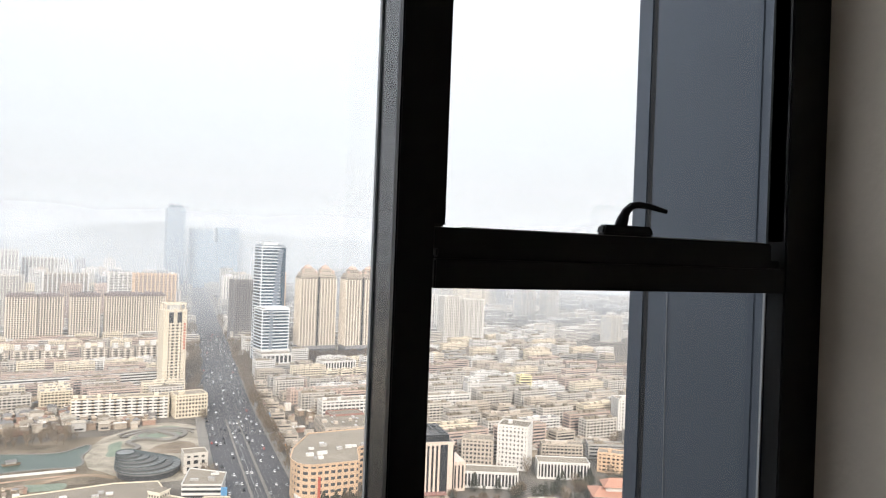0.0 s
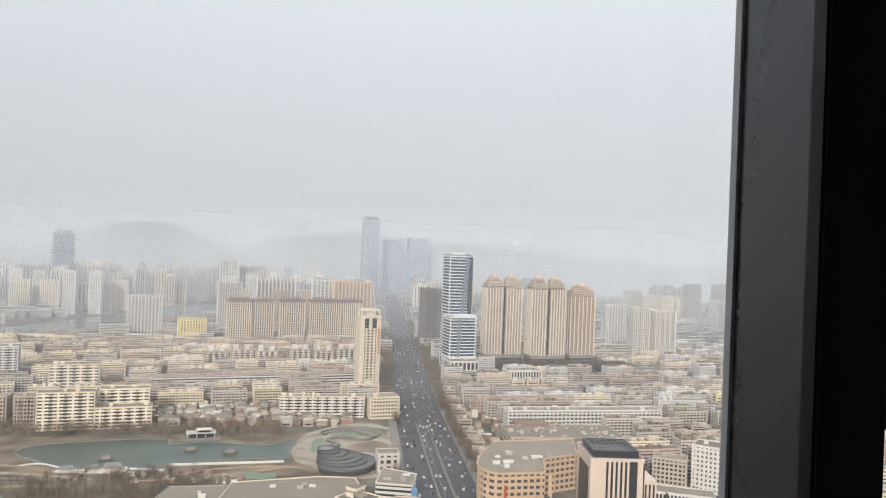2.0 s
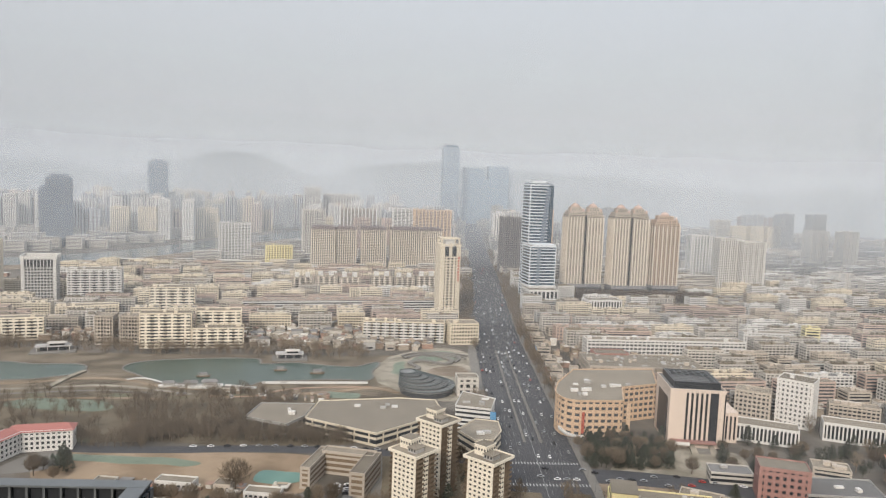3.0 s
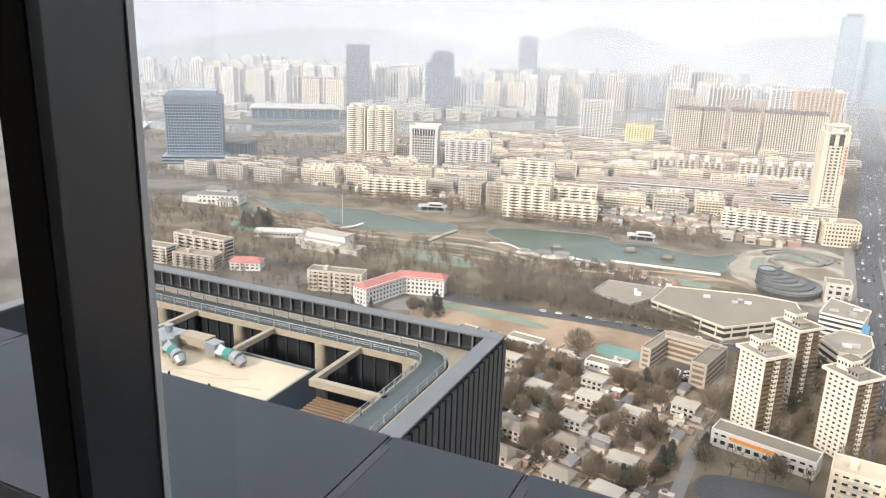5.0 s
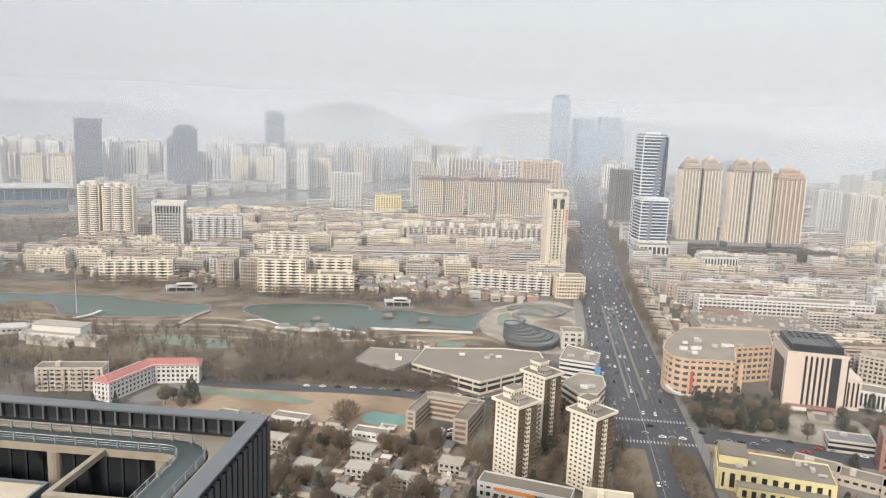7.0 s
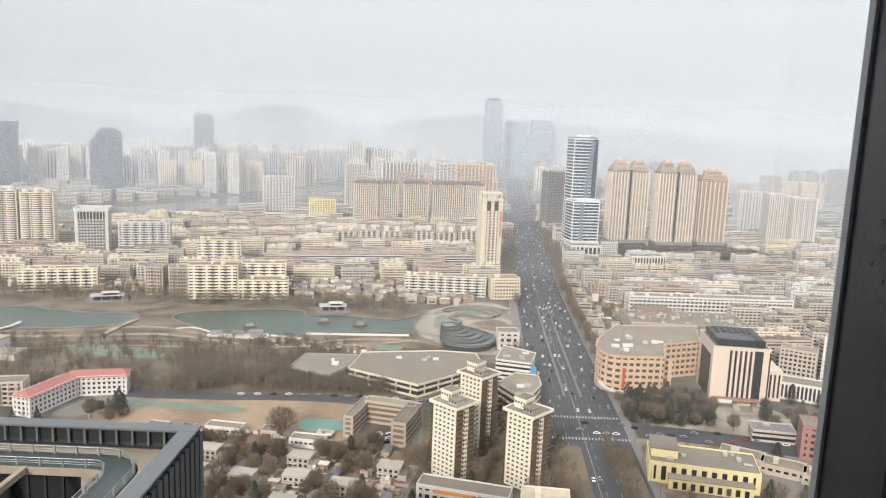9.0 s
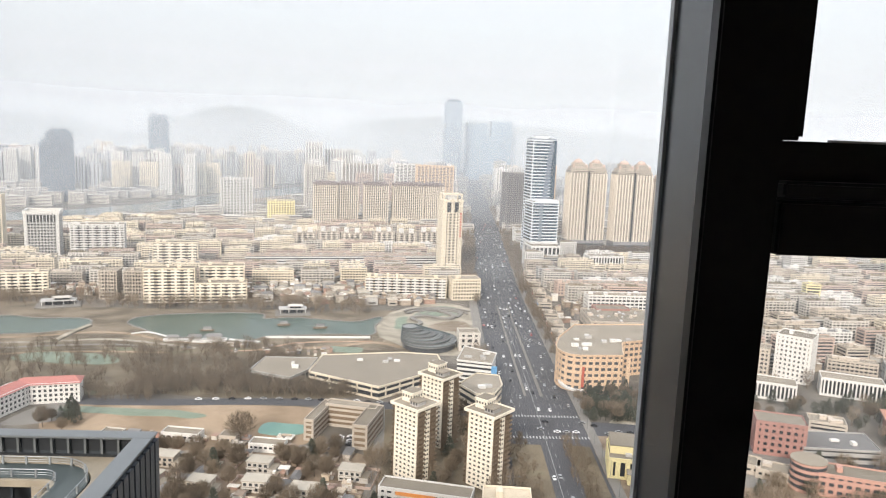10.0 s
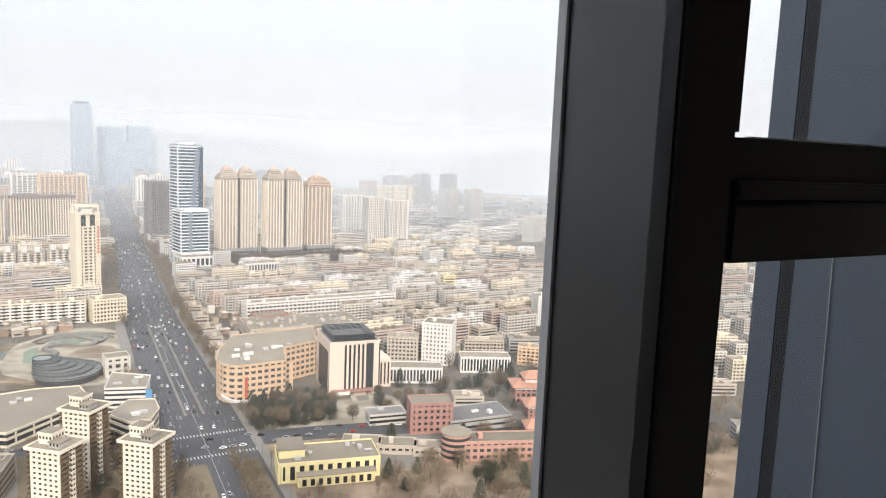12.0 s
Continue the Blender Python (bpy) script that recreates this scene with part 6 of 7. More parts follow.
clusters(-1000, -420, 1330, 1500, 10, 4)
clusters(-700, -80, 1600, 1950, 13, 4)
clusters(-1150, -800, 1050, 1500, 6, 4)
clusters(-330, 30, 1150, 1500, 5, 3)
clusters(330, 1300, 1350, 1900, 6, 3)
clusters(40, 60, 1300, 1800, 2, 1)

# ---- old courtyard houses, villas ----
HUT = [Boxes().add((0, 0, 2.2 + i), (8 + 2 * i, 6 + i, 4.4 + 2 * i)).mesh("walls") for i in range(3)]
HUT_R = [Boxes().gable((0, 0, 4.4 + 2 * i), 9 + 2 * i, 7 + i, 1.8).mesh("roof") for i in range(3)]
HUT_W = [Boxes().add((0, -3.05 - i / 2, 2.2), (5.5 + i, 0.15, 1.5)).mesh("window") for i in range(3)]
for _ in range(230):
    x, y = RNG.uniform(-118, 18), RNG.uniform(545, 672)
    px, py = at(x, y)
    if not free(px, py, 4.5):
        continue
    i = RNG.choice((0, 0, 1, 2))
    b = thing("courtyard_house", px, py, 0, 10 + 90 * RNG.randrange(2) + RNG.uniform(-4, 4), "small old courtyard house with a weathered roof", "house", "old houses")
    part("walls", HUT[i].copy(), RNG.choice(("pale", "tan", "grey", "white")), b)
    roof_m = RNG.choice(("roof", "roof", "roof_grey", "pale_roof"))
    rme = HUT_R[i].copy()
    part("roof", rme, roof_m, b)
    part("window", HUT_W[i], "glass_dark", b)
    OCC.append((px, py, 4.5))


def villa(px, py, rz, wall, hip):
    b = thing("villa", px, py, 0, rz, f"small {WORD[wall]} two-storey villa with {'hipped' if hip else 'flat'} roof and terrace", "house", "villas")
    part("walls", Boxes().add((0, 0, 3.0), (12, 8.5, 6.0)), wall, b, bevel=0.06)
    part("annex", Boxes().add((7.6, -1.5, 1.6), (4.6, 6.5, 3.2)), wall, b, bevel=0.06)
    part("annex_roof", Boxes().add((7.6, -1.5, 3.35), (5.2, 7.1, 0.25)), "roof", b)
    if hip:
        part("roof", Boxes().gable((0, 0, 6.0), 13.4, 10, 2.2), "roof", b)
    else:
        part("roof", Boxes().add((0, 0, 6.15), (13.0, 9.4, 0.35)), "pale_roof", b)
    for z in (1.7, 4.4):
        for k in range(4):
            part("window", Boxes().add((-4.4 + 2.9 * k, -4.28, z), (1.6, 0.15, 1.4)), "glass_dark", b)
    part("terrace", Boxes().add((-2, -5.6, 3.1), (7, 2.4, 0.25)), "roof", b)
    part("porch_wall", Boxes().add((-2, -6.7, 3.6), (7, 0.2, 0.8)), wall, b)
    part("garden_wall", Boxes().ring(26, 22, 0, 1.7, 0.25), "pink", b, "low reddish garden wall")
    OCC.append((px, py, 9))


for j in range(5):
    for i in range(5):
        x, y = -91 + i * 18.5 + RNG.uniform(-2, 2) + j * 1.2, 272 - j * 17.5 + RNG.uniform(-2, 2) - i * 2
        if RNG.random() < 0.34 or x > -18:
            continue
        villa(*at(x, y), -10 + RNG.uniform(-4, 4), RNG.choice(("tan", "tan", "pale", "pink", "grey")), RNG.random() < 0.4)
ROW = Boxes().add((0, 0, 1.6), (9, 4.5, 3.2)).mesh("walls")
ROW_R = Boxes().gable((0, 0, 3.2), 10, 5.5, 1.3).mesh("roof")
for _ in range(36):
    px, py = at(RNG.uniform(-104, -16), RNG.uniform(196, 284))
    if free(px, py, 3.5):
        b = thing("outbuilding", px, py, 0, -10 + 90 * RNG.randrange(2), "low brown courtyard outbuilding", "outbuilding", "outbuildings")
        part("walls", ROW, RNG.choice(("tan", "pink", "brown")), b)
        part("roof", ROW_R, "roof_grey", b)
        OCC.append((px, py, 3))
for x, y, w, m_ in ((-92, 292, 22, "white"), (-55, 283, 20, "white"), (-72, 290, 10, "tan"), (-120, 290, 12, "pale")):
    b = block("low_shed", x, y, -8, w, 9, 4.5, 1, "low white shed on the dirt field", "shed", m_, "glass_dark", "roof", bay=3, huts=0)
rb = thing("tiled_house", *at(-104, 287), 0, 20, "small house with a reddish tile roof", "house")
part("walls", Boxes().add((0, 0, 2.5), (13, 9, 5)), "pale", rb)
part("roof", Boxes().gable((0, 0, 5), 14.5, 10.5, 3), "roof_orange", rb)
OCC.append((*at(-104, 287), 8))

# ---- jumble of low sheds and roofs between the houses ----
def island_tones(name, tones):
    m = mat(name, (1, 1, 1), 0.9, 0, 0.3, 0.2)
    n, l = m.node_tree.nodes, m.node_tree.links
    sc = next(k for k in n if k.type == "VECT_MATH")
    geo = next(k for k in n if k.type == "NEW_GEOMETRY")
    r = n.new("ShaderNodeValToRGB")
    r.color_ramp.interpolation = "CONSTANT"
    while len(r.color_ramp.elements) < len(tones):
        r.color_ramp.elements.new(0.5)
    for k, c in enumerate(tones):
        r.color_ramp.elements[k].position, r.color_ramp.elements[k].color = k / len(tones), (*c, 1)
    l.new(geo.outputs["Random Per Island"], r.inputs["Fac"])
    l.new(r.outputs["Color"], sc.inputs[0])
    return m


M["shed_tones"] = island_tones("mixed_shed_paint", ((0.34, 0.29, 0.235), (0.24, 0.185, 0.14), (0.47, 0.43, 0.37), (0.30, 0.20, 0.155), (0.20, 0.19, 0.18), (0.40, 0.33, 0.25), (0.55, 0.52, 0.47)))
M["tower_tones"] = island_tones("mixed_tower_render", ((0.50, 0.48, 0.45), (0.60, 0.57, 0.52), (0.45, 0.38, 0.33), (0.52, 0.45, 0.36), (0.36, 0.37, 0.39), (0.62, 0.60, 0.58)))


def low_sheds(areas, smin, smax, hmin, hmax, label, seed):
    rng = random.Random(seed)
    b = Boxes()
    for count, x0, x1, y0, y1, turn in areas:
        for _ in range(count):
            px, py = at(rng.uniform(x0, x1), rng.uniform(y0, y1))
            if not free(px, py, 1.5) or near_line(px, py, AVE_FINE, 40) or near_line(px, py, CROSS_FINE, 14) or near_line(px, py, lane, 6):
                continue
            w, d, h, a = rng.uniform(smin, smax), rng.uniform(smin, smax) * 0.6, rng.uniform(hmin, hmax), turn + 90 * rng.randrange(2) + rng.uniform(-4, 4)
            b.add((px, py, h / 2), (w, d, h), a)
            b.add((px, py, h + 0.15), (w + 0.7, d + 0.7, 0.3), a)
            if rng.random() < 0.5:
                b.add((px + rng.uniform(-1, 1), py + rng.uniform(-1, 1), h + 0.9), (w * 0.4, d * 0.5, 1.5), a)
    tagged(part("low_sheds", b, "shed_tones"), label, "sheds", "", "stuff")


low_sheds(((520, -118, 20, 545, 672, 10), (500, -460, -120, 548, 640, 10), (360, 112, 300, 395, 640, 4), (260, -460, 30, 700, 940, 10)), 5, 12, 3, 7.5, "jumble of low old sheds and extensions between the houses", 61)
low_sheds(((170, -106, -16, 196, 284, -10), (50, -125, -45, 284, 298, -10), (30, -130, -40, 415, 432, 5)), 2.5, 7, 1.2, 3.4, "jumble of low brown sheds, walls and lean-tos between villas", 62)

hazy, slots = Boxes(), Boxes()
for _ in range(430):
    x, y = RNG.uniform(-1500, 250), RNG.uniform(1380, 2300)
    px, py = at(x, y)
    if abs(math.atan2(px, py)) > 0.85 or near_line(px, py, AVE_FINE, 70) or near_line(px, py, RIVER, 150) or not free(px, py, 22):
        continue
    w, d, h, a = RNG.uniform(24, 46), 20, RNG.choice((54, 66, 78, 84, 90, 100)), RNG.uniform(4, 16)
    hazy.add((px, py, h / 2), (w, d, h), a).add((px, py, h + 2.5), (w * 0.4, 10, 5), a)
    for s in (-0.32, -0.1, 0.14, 0.34):
        o = s * w
        slots.add((px + o * math.cos(radians(a)), py + o * math.sin(radians(a)), h / 2), (2.6, d + 0.4, h - 3), a)
tagged(part("far_high_rises", hazy, "tower_tones"), "dense far high-rise housing fading in the haze", "high-rises", "", "stuff")
tagged(part("far_balcony_slots", slots, "glass_grey"), "dark balcony columns of the far high-rises", "windows", "", "stuff")

# ---- yard below the point towers ----
ab = block("apartment_block", 34, 217.5, -6, 22, 15, 20, 6, "cream apartment block with long balconies beside the avenue", "apartments", "cream", "glass_dark", "deck", bay=4, huts=1)
for k in range(6):
    part("balcony", Boxes().add((0, -8.3, 0.9 + k * 3.33), (10, 1.4, 1.2)), "pale", ab)
surface("yard", sheet(blob([(-6, 224), (24, 226), (25, 211), (-6, 209)], 1, 44), 0.09), "asphalt", "dark paved yard of the low block", "yard")
surface("yard_wall", strip([Vector(at(-8, 206.5)), Vector(at(26, 206.5))], -0.25, 0.25, 2.4, 2.4), "pink", "long brick yard wall", "wall")
surface("footpath", strip(smooth([at(*p) for p in ((-110, 190), (-60, 198), (-14, 198), (26, 197))], False, 8), -5.5, 5.5, 0.12), "dirt", "pale sandy path along the yard wall", "path")

# ---- plaza hall, lake things ----
oval = thing("oval_hall", 20, 612, 0, -12, "dark oval hall under construction with a steel lattice roof", "hall")
for k in range(7):
    q = 1 - 0.12 * k
    ring_ = [(-3.2 * k + 24 * q * math.cos(2 * math.pi * i / 32), 1.6 * k + 27 * q * math.sin(2 * math.pi * i / 32)) for i in range(32)]
    part("roof_layer", prism(Boxes(), ring_, 4.6 + 1.15 * k, 5.9 + 1.15 * k), "lattice" if k % 2 == 0 else "roof_grey", oval, "curved steel roof layer")
    part("layer_edge", Boxes().tube([(x, y, 6.0 + 1.15 * k) for x, y in ring_ + ring_[:1]], 0.3, 5), "track", oval)
ribs = Boxes()
for i in range(32):
    a = 2 * math.pi * i / 32
    ribs.rod((24 * math.cos(a), 27 * math.sin(a), 6.0), (-19 + 7 * math.cos(a + 0.5), 9.6 + 8 * math.sin(a + 0.5), 13.4), 0.22, 0.22, 4)
part("lattice_ribs", ribs, "track", oval)
part("drum", prism(Boxes(), [(22.5 * math.cos(2 * math.pi * i / 32), 25.5 * math.sin(2 * math.pi * i / 32)) for i in range(32)], 0, 4.7), "glass_grey", oval)
block("site_block", 39, 432, 4, 18, 16, 15, 3, "pale block beside the oval hall", "building", "pale", "glass_dark", bay=6, huts=0)
ramp_line = smooth([at(*p) for p in ((2, 480), (10, 492), (4, 505), (14, 512), (28, 505), (34, 515), (24, 528))], False, 10)
surface("ramp", strip(ramp_line, -2.2, 2.2, 2.2, 2.2), "paving", "curved pale ramp on the plaza", "ramp")
surface("ramp", strip(smooth([at(*p) for p in ((0, 520), (12, 532), (30, 536), (40, 526), (36, 512))], False, 10), -1.6, 1.6, 1.4, 1.4), "paving", "curved pale ramp on the plaza", "ramp")
for r_, a0, a1, wd_ in ((9, 20, 200, 1.0), (14, 10, 230, 1.2), (19, 0, 190, 1.0), (24, 30, 170, 1.4)):
    arc = [Vector((at(24, 522)[0] + r_ * 1.5 * math.cos(radians(a0 + (a1 - a0) * k / 20)), at(24, 522)[1] + r_ * math.sin(radians(a0 + (a1 - a0) * k / 20)))) for k in range(21)]
    surface("terrace_edge", strip(arc, -wd_, wd_, 0.7 + 0.03 * r_, 0.9), "paving", "curved pale terrace edge on the plaza", "terrace")
surface("planting_bed", sheet(blob([(6, 512), (24, 516), (26, 526), (10, 528)], 2, 46), 0.5, 0.5), "net", "green netted mound on the plaza", "mound")
surface("planting_bed", sheet(blob([(16, 482), (40, 476), (42, 500), (24, 498)], 2, 47), 0.4, 0.4), "sand", "bare earth mound on the plaza", "mound")
surface("footbridge", strip(smooth([at(*p) for p in [(-205.9, 428.6), (-204.6, 447.1), (-201.2, 464.4)]], False, 6), -2.4, 2.4, 1.6, 1.5), "plaza", "pale footbridge between the lakes", "bridge")
surface("footbridge", strip(smooth([at(*p) for p in [(-272.8, 424.6), (-267.3, 434.3), (-266.7, 445.9)]], False, 6), -1.5, 1.5, 2.6, 0.7), "white", "white footbridge over the lake inlet", "bridge")
for (x, y), s in (((-56.5, 474.6), 1.0), ((-127.1, 437.4), 1.4), ((-116.2, 438.4), 1.6), ((-140.1, 437.1), 1.2), ((-126.2, 460.9), 0.9), ((-81.2, 479.6), 0.9)):
    bt_ = thing("pleasure_boat", *at(x, y), 0.1, 12, "moored wooden pleasure boat with a dark roof", "boat", "boats")
    part("hull", Boxes().add((0, 0, 0.6 * s), (12 * s, 4 * s, 1.2 * s), 0, 1.12), "brown" if s < 1.1 else "white", bt_)
    part("cabin", Boxes().add((0, 0, 2.0 * s), (7 * s, 3 * s, 1.8 * s)), "grey", bt_)
    part("roof", Boxes().gable((0, 0, 2.9 * s), 9 * s, 4.4 * s, 1.4 * s), "roof_grey", bt_)

# ---- trees ----
def bare_tree(seed, h, spread, twigs):
    rng = random.Random(seed)
    tr, cr = Boxes(), Boxes()
    tr.rod((0, 0, -0.3), (0.1, 0, h * 0.4), 0.28, 0.18, 6)
    for k in range(7):
        a, q = rng.uniform(0, 6.28), rng.uniform(0.25, 0.4)
        s = Vector((0.1, 0, h * q))
        e = Vector((math.cos(a) * spread * 0.55, math.sin(a) * spread * 0.55, h * rng.uniform(0.6, 0.85)))
        tr.rod(s, e, 0.14, 0.05, 4)
    for _ in range(twigs):
        a, u, z = rng.uniform(0, 6.28), rng.random() ** 0.5, rng.uniform(-1, 1)
        rr = spread * u * math.sqrt(max(0.05, 1 - z * z * 0.8))
        c = Vector((math.cos(a) * rr, math.sin(a) * rr, h * 0.66 + z * h * 0.32))
        d = (Vector((c.x, c.y, (c.z - h * 0.35) * 1.4)).normalized() + Vector((rng.uniform(-.6, .6), rng.uniform(-.6, .6), rng.uniform(-.2, .7)))).normalized()
        n = d.cross(Vector((rng.uniform(-1, 1), rng.uniform(-1, 1), 0.3))).normalized()
        L, wd = rng.uniform(0.9, 1.9), rng.uniform(0.05, 0.13)
        k = len(cr.v)
        cr.v += [tuple(c - d * L * 0.5 - n * wd), tuple(c - d * L * 0.5 + n * wd), tuple(c + d * L)]
        cr.f.append((k, k + 1, k + 2))
    return tr, cr


def pine_tree(seed, h, spread):
    rng = random.Random(seed)
    tr, cr = Boxes().rod((0, 0, -0.3), (0, 0, h * 0.9), 0.25, 0.05, 6), Boxes()
    for _ in range(700):
        u = rng.random() ** 1.2
        z = h * (0.12 + 0.88 * u)
        rr = spread * (1 - u) ** 0.8 * rng.uniform(0.35, 1.0)
        a = rng.uniform(0, 6.28)
        c = Vector((math.cos(a) * rr, math.sin(a) * rr, z))
        d = Vector((math.cos(a), math.sin(a), rng.uniform(-0.5, 0.2))).normalized()
        n = d.cross(Vector((rng.uniform(-.5, .5), rng.uniform(-.5, .5), 1))).normalized()
        L, wd = rng.uniform(0.5, 1.1), rng.uniform(0.2, 0.45)
        k = len(cr.v)
        cr.v += [tuple(c - n * wd), tuple(c + n * wd), tuple(c + d * L)]
        cr.f.append((k, k + 1, k + 2))
    return tr, cr


TREES = []
for s_, h_, sp_ in ((1, 10, 3.6), (2, 12, 4.2), (3, 8.5, 3.4)):
    a, b = bare_tree(s_, h_, sp_ * 1.15, 800)
    TREES.append((a.mesh("trunk"), b.mesh("crown"), "bark", "twig", "bare brown winter tree with fine twigs", "bare trees"))
for s_, h_, sp_ in ((4, 11, 3.8), (5, 8.5, 3.6)):
    a, b = pine_tree(s_, h_, sp_)
    TREES.append((a.mesh("trunk"), b.mesh("crown"), "bark", "pine", "dark evergreen tree with dense needles", "evergreens"))


def tree(i, px, py, s):
    tm, cm, bark, leaf, lab, grp = TREES[i]
    t = thing("tree", px, py, 0, RNG.uniform(0, 360), lab, "tree", grp)
    t.scale = (s, s, s * RNG.uniform(0.9, 1.15))
    part("trunk", tm, bark, t)
    part("crown", cm, leaf, t)


def plant(count, x0, x1, y0, y1, kinds, smin=0.8, smax=1.25, r=2.0):
    for _ in range(count):
        px, py = at(RNG.uniform(x0, x1), RNG.uniform(y0, y1))
        if free(px, py, r) and not near_line(px, py, AVE_FINE, 27) and not near_line(px, py, CROSS_FINE, 12):
            tree(RNG.choice(kinds), px, py, RNG.uniform(smin, smax))


plant(170, -104, -16, 192, 284, (0, 1, 2, 2, 0, 2, 3))
plant(85, 86, 132, 322, 358, (3, 4, 4, 0), 0.8, 1.2, 1.0)
plant(40, -14, 46, 225, 330, (0, 1, 2, 3))
plant(80, 120, 300, 215, 330, (0, 2, 3, 4, 4))
plant(14, -345, -318, 392, 416, (3, 4), 1.0, 1.5)
plant(16, -185, -140, 296, 322, (2, 3, 4))
plant(26, 150, 250, 330, 360, (2, 3, 4))
big = thing("tree", *at(-67, 292), 0, 0, "large bare brown tree on the dirt field", "tree", "bare trees")
big.scale = (1.9, 1.9, 1.5)
part("trunk", TREES[1][0], "bark", big)
part("crown", TREES[1][1], "twig", big)


def woods(name, areas, label, seed, material="twig", twigs=110, clear=26, smin=0.6, smax=1.15, along=(), belt=False):
    """Many bare trees too dense to count, as one mesh."""
    rng = random.Random(seed)
    verts, faces, base = [], [], 0
    protos = []
    for s in range(4):
        a, b = bare_tree(seed + s, 10, 3.6, twigs)
        v = np.array(a.v + b.v)
        protos.append((v, [f for f in a.f if len(f) < 5] + [tuple(k + len(a.v) for k in f) for f in b.f]))
    spots = [at(rng.uniform(x0, x1), rng.uniform(y0, y1)) for count, x0, x1, y0, y1 in areas for _ in range(count)]
    for count, y0, y1, o0, o1 in along:
        line = [p for p in AVE_FINE if y0 * CITY < p.y < y1 * CITY]
        for _ in range(count):
            p = rng.choice(line)
            spots.append((p.x + rng.uniform(o0, o1), p.y + rng.uniform(-8, 8)))
    for px, py in spots:
        if (belt or free(px, py, 2)) and not near_line(px, py, AVE_FINE, clear) and not near_line(px, py, CROSS_FINE, 11):
            v, f = protos[rng.randrange(4)]
            s, a = rng.uniform(smin, smax), rng.uniform(0, 6.28)
            q = np.array([[math.cos(a), -math.sin(a), 0], [math.sin(a), math.cos(a), 0], [0, 0, 1]]) * s
            verts.append(v @ q.T + (px, py, 0))
            faces += [tuple(k + base for k in t) for t in f]
            base += len(v)
    me = bpy.data.meshes.new(name)
    me.from_pydata(np.concatenate(verts).tolist(), [], faces)
    tagged(part(name, me, material), label, "trees", "", "stuff")


woods("park_wood", ((260, -420, -196, 300, 345), (120, -205, -120, 336, 348), (420, -135, -22, 346, 368), (230, -150, -60, 366, 428), (300, -330, -150, 340, 420), (60, -420, -330, 340, 430)), "bare brown winter wood of the park", 21)
woods("roadside_shrubs", ((260, 39.5, 53, 120, 300), (200, 66, 75, 120, 300), (110, 84, 128, 200, 300), (70, -120, -18, 185, 205)), "dry brown shrubs along the road", 31, clear=7, smin=0.35, smax=0.7)
woods("garden_wood", ((300, 120, 330, 190, 300), (90, -14, 46, 225, 335), (150, 200, 420, 300, 420)), "bare brown trees between gardens and halls", 51, twigs=170, smin=0.8, smax=1.4)
woods("garden_evergreens", ((150, 150, 300, 215, 300), (60, 180, 270, 315, 345), (40, 90, 125, 325, 355)), "dark grey-green evergreens between the halls", 71, material="pine", twigs=330, smin=0.6, smax=1.1)
woods("street_trees", ((330, -740, -425, 590, 820), (240, -560, -380, 500, 560), (120, -480, -300, 395, 432), (330, -320, -25, 522, 550), (120, -330, -30, 512, 528), (130, 110, 300, 400, 640), (90, 100, 112, 340, 800), (200, -320, 30, 560, 760), (160, 110, 400, 640, 900), (200, 400, 760, 380, 720), (140, -420, 40, 940, 1040)),
      "thin bare street trees between the houses", 41, twigs=90, smin=0.7, smax=1.3)

woods("tower_belt", ((420, 186, 345, 806, 828),), "dark bare tree belt at the feet of the towers", 91, material="bark", twigs=260, smin=1.0, smax=1.7, belt=True)
woods("avenue_trees", (), "bare dark street trees lining the avenue", 81, twigs=200, clear=24, smin=0.8, smax=1.35,
      along=((50, 330, 420, -36, -27), (60, 560, 640, -36, -27), (90, 400, 700, 27, 36), (260, 640, 1300, -48, -25), (300, 700, 1300, 25, 52)))

# ---- cars ----
def car_meshes():
    b = Boxes().add((0, 0, 0.62), (1.8, 4.4, 0.62), 0, 0.97)
    me = b.mesh("body")
    bm = bmesh.new()
    bm.from_mesh(me)
    bmesh.ops.bevel(bm, geom=bm.edges[:], offset=0.12, segments=2, affect="EDGES")
    bm.to_mesh(me)
    bm.free()
    return me, Boxes().add((0, -0.15, 1.15), (1.6, 2.5, 0.55), 0, 0.8).mesh("cabin"), Boxes().add((0, -0.15, 1.45), (1.28, 1.9, 0.05)).mesh("roof"), \
        Boxes().rod((-0.12, 0, 0), (0.12, 0, 0), 0.32, 0.32, 10).mesh("wheel")


BODY, CABIN, TOP, WHEEL = car_meshes()
CARS = {}
for c_, word in (("car_white", "white"), ("car_grey", "silver"), ("car_black", "black"), ("car_red", "red"), ("car_blue", "blue")):
    me, top = BODY.copy(), TOP.copy()
    me.materials.append(M[c_]), top.materials.append(M[c_])
    CARS[c_] = (me, top, word)


def car(px, py, rz, paint, z=0.10):
    me, top, word = CARS[paint]
    c = thing("car", px, py, z, rz, f"{word} saloon car on the asphalt", "car", "cars")
    part("body", me, paint, c)
    part("cabin", CABIN, "glass_dark", c)
    part("roof", top, paint, c)
    for x in (-0.82, 0.82) if py < 900 else ():
        for y in (-1.35, 1.4):
            part("wheel", WHEEL, "tyre", c, loc=(x, y, 0.32))


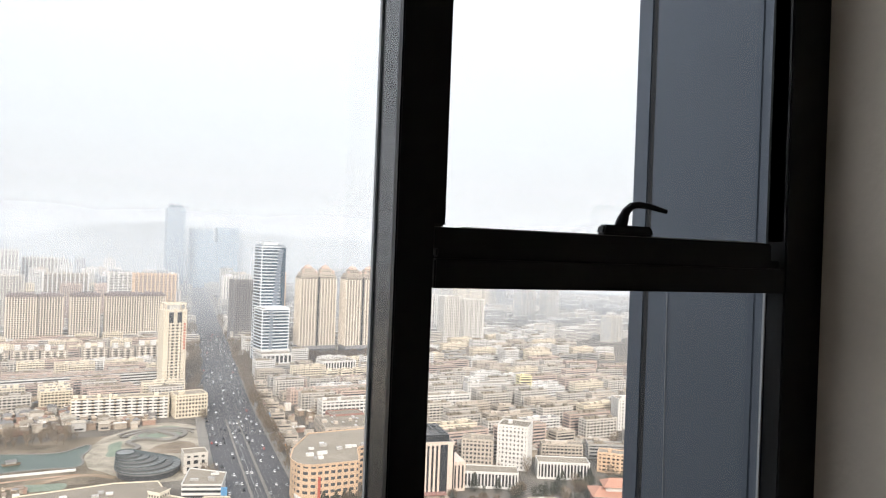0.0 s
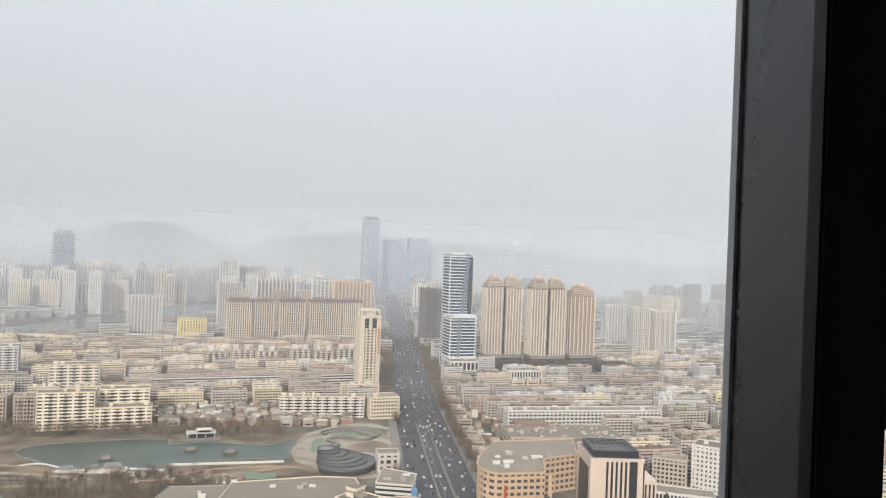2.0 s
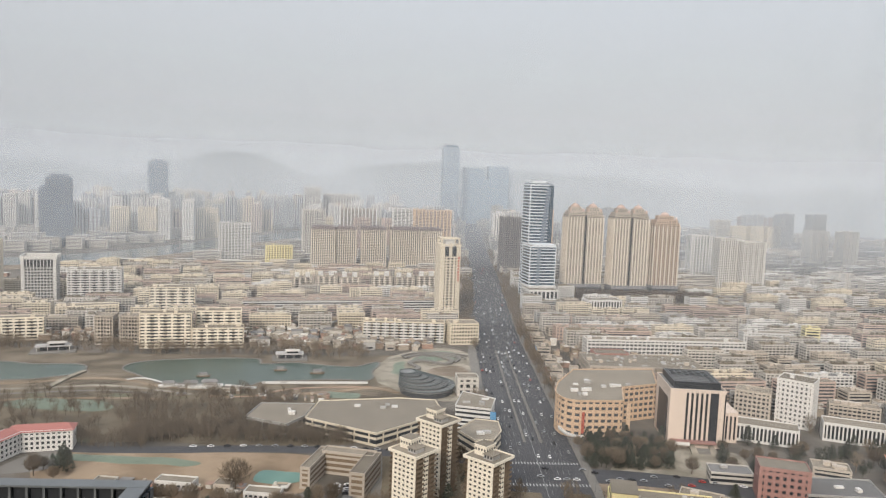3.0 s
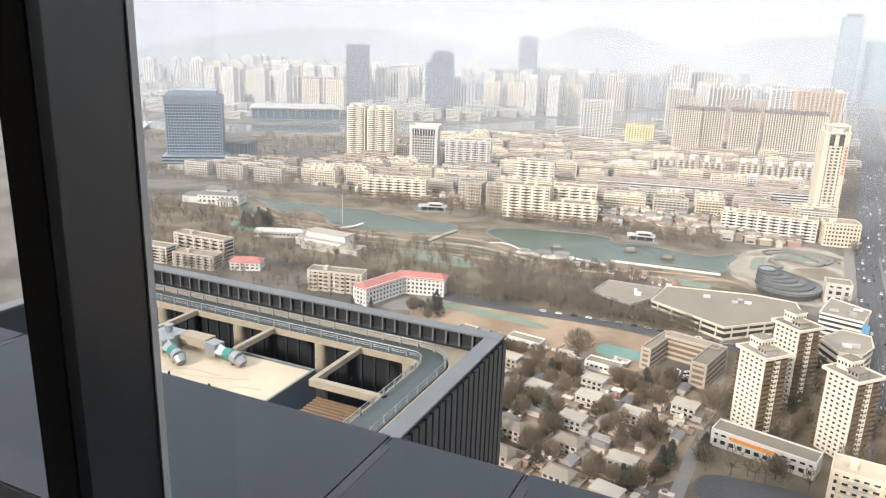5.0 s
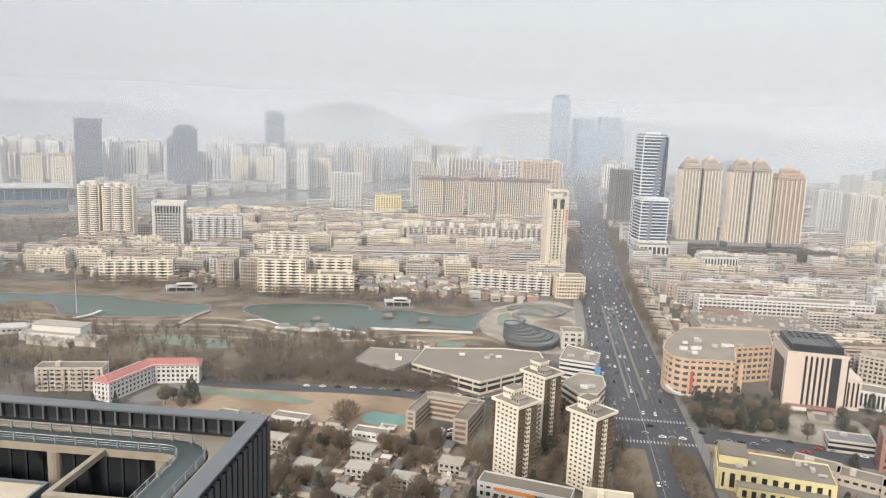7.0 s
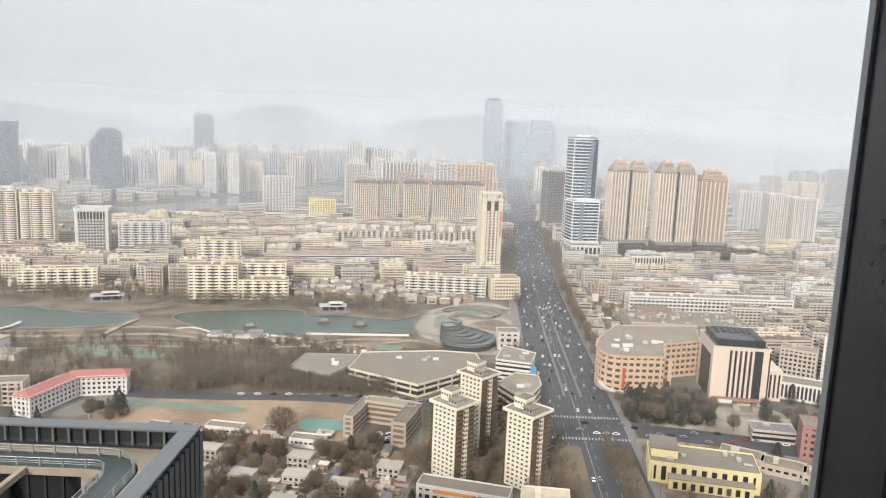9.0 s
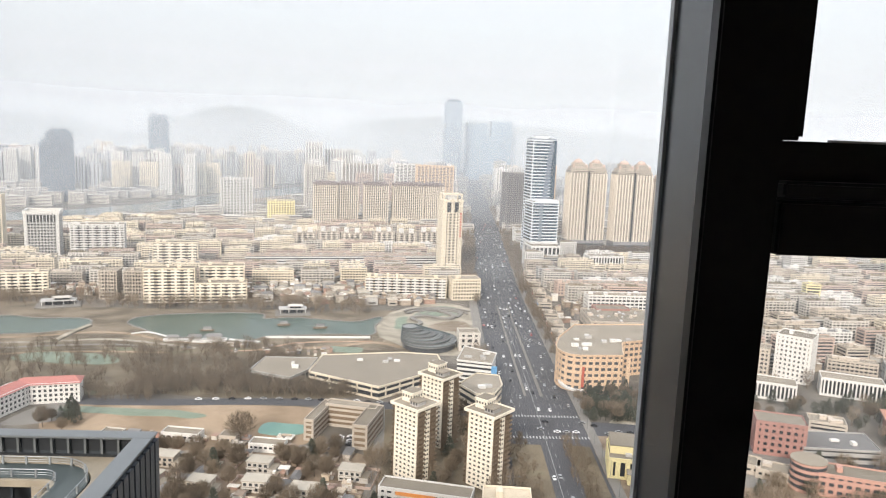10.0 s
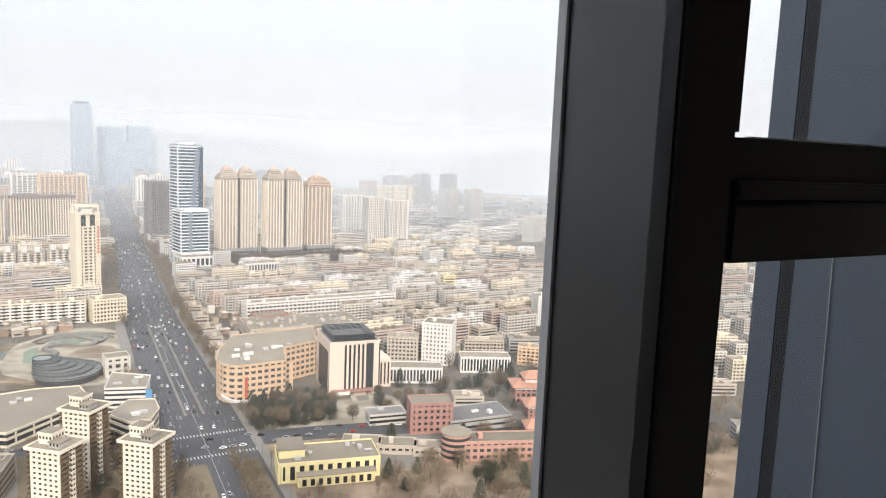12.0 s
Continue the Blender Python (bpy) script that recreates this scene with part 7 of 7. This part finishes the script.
PAINTS = ("car_white",) * 7 + ("car_grey",) * 3 + ("car_black",) * 4 + ("car_grey",) * 4 + ("car_red",)
USED = []
for _ in range(330):
    y = RNG.uniform(200, 1500)
    k = min(range(len(AVE_FINE) - 1), key=lambda i: abs(AVE_FINE[i].y - y))
    p, q = AVE_FINE[k], AVE_FINE[k + 1]
    d = (q - p).normalized()
    off = RNG.choice((-24, -20.2, -16.7, -13.2, -9.5, -3, 0.5, 3.6, 8, 11.2, 14.7, 18.2, 22))
    if (y < 420 and (off < -4 or off > 10)) or 405 < y < 462:
        continue
    px, py = p.x + d.y * off + d.x * (y - p.y), p.y - d.x * off + d.y * (y - p.y)
    if any(abs(px - a) < 2 and abs(py - b) < 7 for a, b in USED):
        continue
    USED.append((px, py))
    car(px, py, -math.degrees(math.atan2(d.x, d.y)) + (180 if off < 0 else 0), RNG.choice(PAINTS))
for k in range(30):
    p, q = CROSS_FINE[k * 5 + 8], CROSS_FINE[k * 5 + 9]
    d = (q - p).normalized()
    off = RNG.choice((-8, -4, 4, 8))
    car(p.x + d.y * off, p.y - d.x * off, -math.degrees(math.atan2(d.x, d.y)), RNG.choice(PAINTS), 0.085)
for k in range(22):
    i = 4 + k
    p, q = park_lane[min(i, len(park_lane) - 2)], park_lane[min(i, len(park_lane) - 2) + 1]
    d = (q - p).normalized()
    car(p.x + d.y * 4, p.y - d.x * 4, -math.degrees(math.atan2(d.x, d.y)), RNG.choice(PAINTS), 0.09)
for k in range(10):
    px, py = at(-25, 297)
    car(px + (k % 2) * 6 - 2, py - 8 + (k // 2) * 3.0, 75, RNG.choice(PAINTS), 0.0)

# ---- street lamps ----
POLE = Boxes().rod((0, 0, 0), (0, 0, 10.5), 0.12, 0.08, 6).mesh("pole")
ARM = Boxes().rod((0, 0, 10.3), (2.6, 0, 10.9), 0.06, 0.05, 5).mesh("arm")
HEAD = Boxes().add((2.9, 0, 10.85), (0.9, 0.3, 0.15)).mesh("lamp_head")
for k in range(10, len(AVE_FINE), 9):
    p = AVE_FINE[k]
    if not 280 < p.y < 1000:
        continue
    for off, rz in ((-27, 0), (27.5, 180)):
        l_ = thing("street_lamp", p.x + off, p.y, 0.2, rz, "tall grey street lamp beside the avenue", "street lamp", "street lamps")
        part("pole", POLE, "cap", l_)
        part("arm", ARM, "cap", l_)
        part("lamp_head", HEAD, "cap", l_)
mast = thing("light_mast", *at(-280, 440), 0, 0, "tall slim pale mast by the lake", "mast")
part("pole", Boxes().rod((0, 0, 0), (0, 0, 34), 0.35, 0.15, 8), "white", mast)
part("base", Boxes().add((0, 0, 0.4), (1.6, 1.6, 0.8)), "paving", mast)
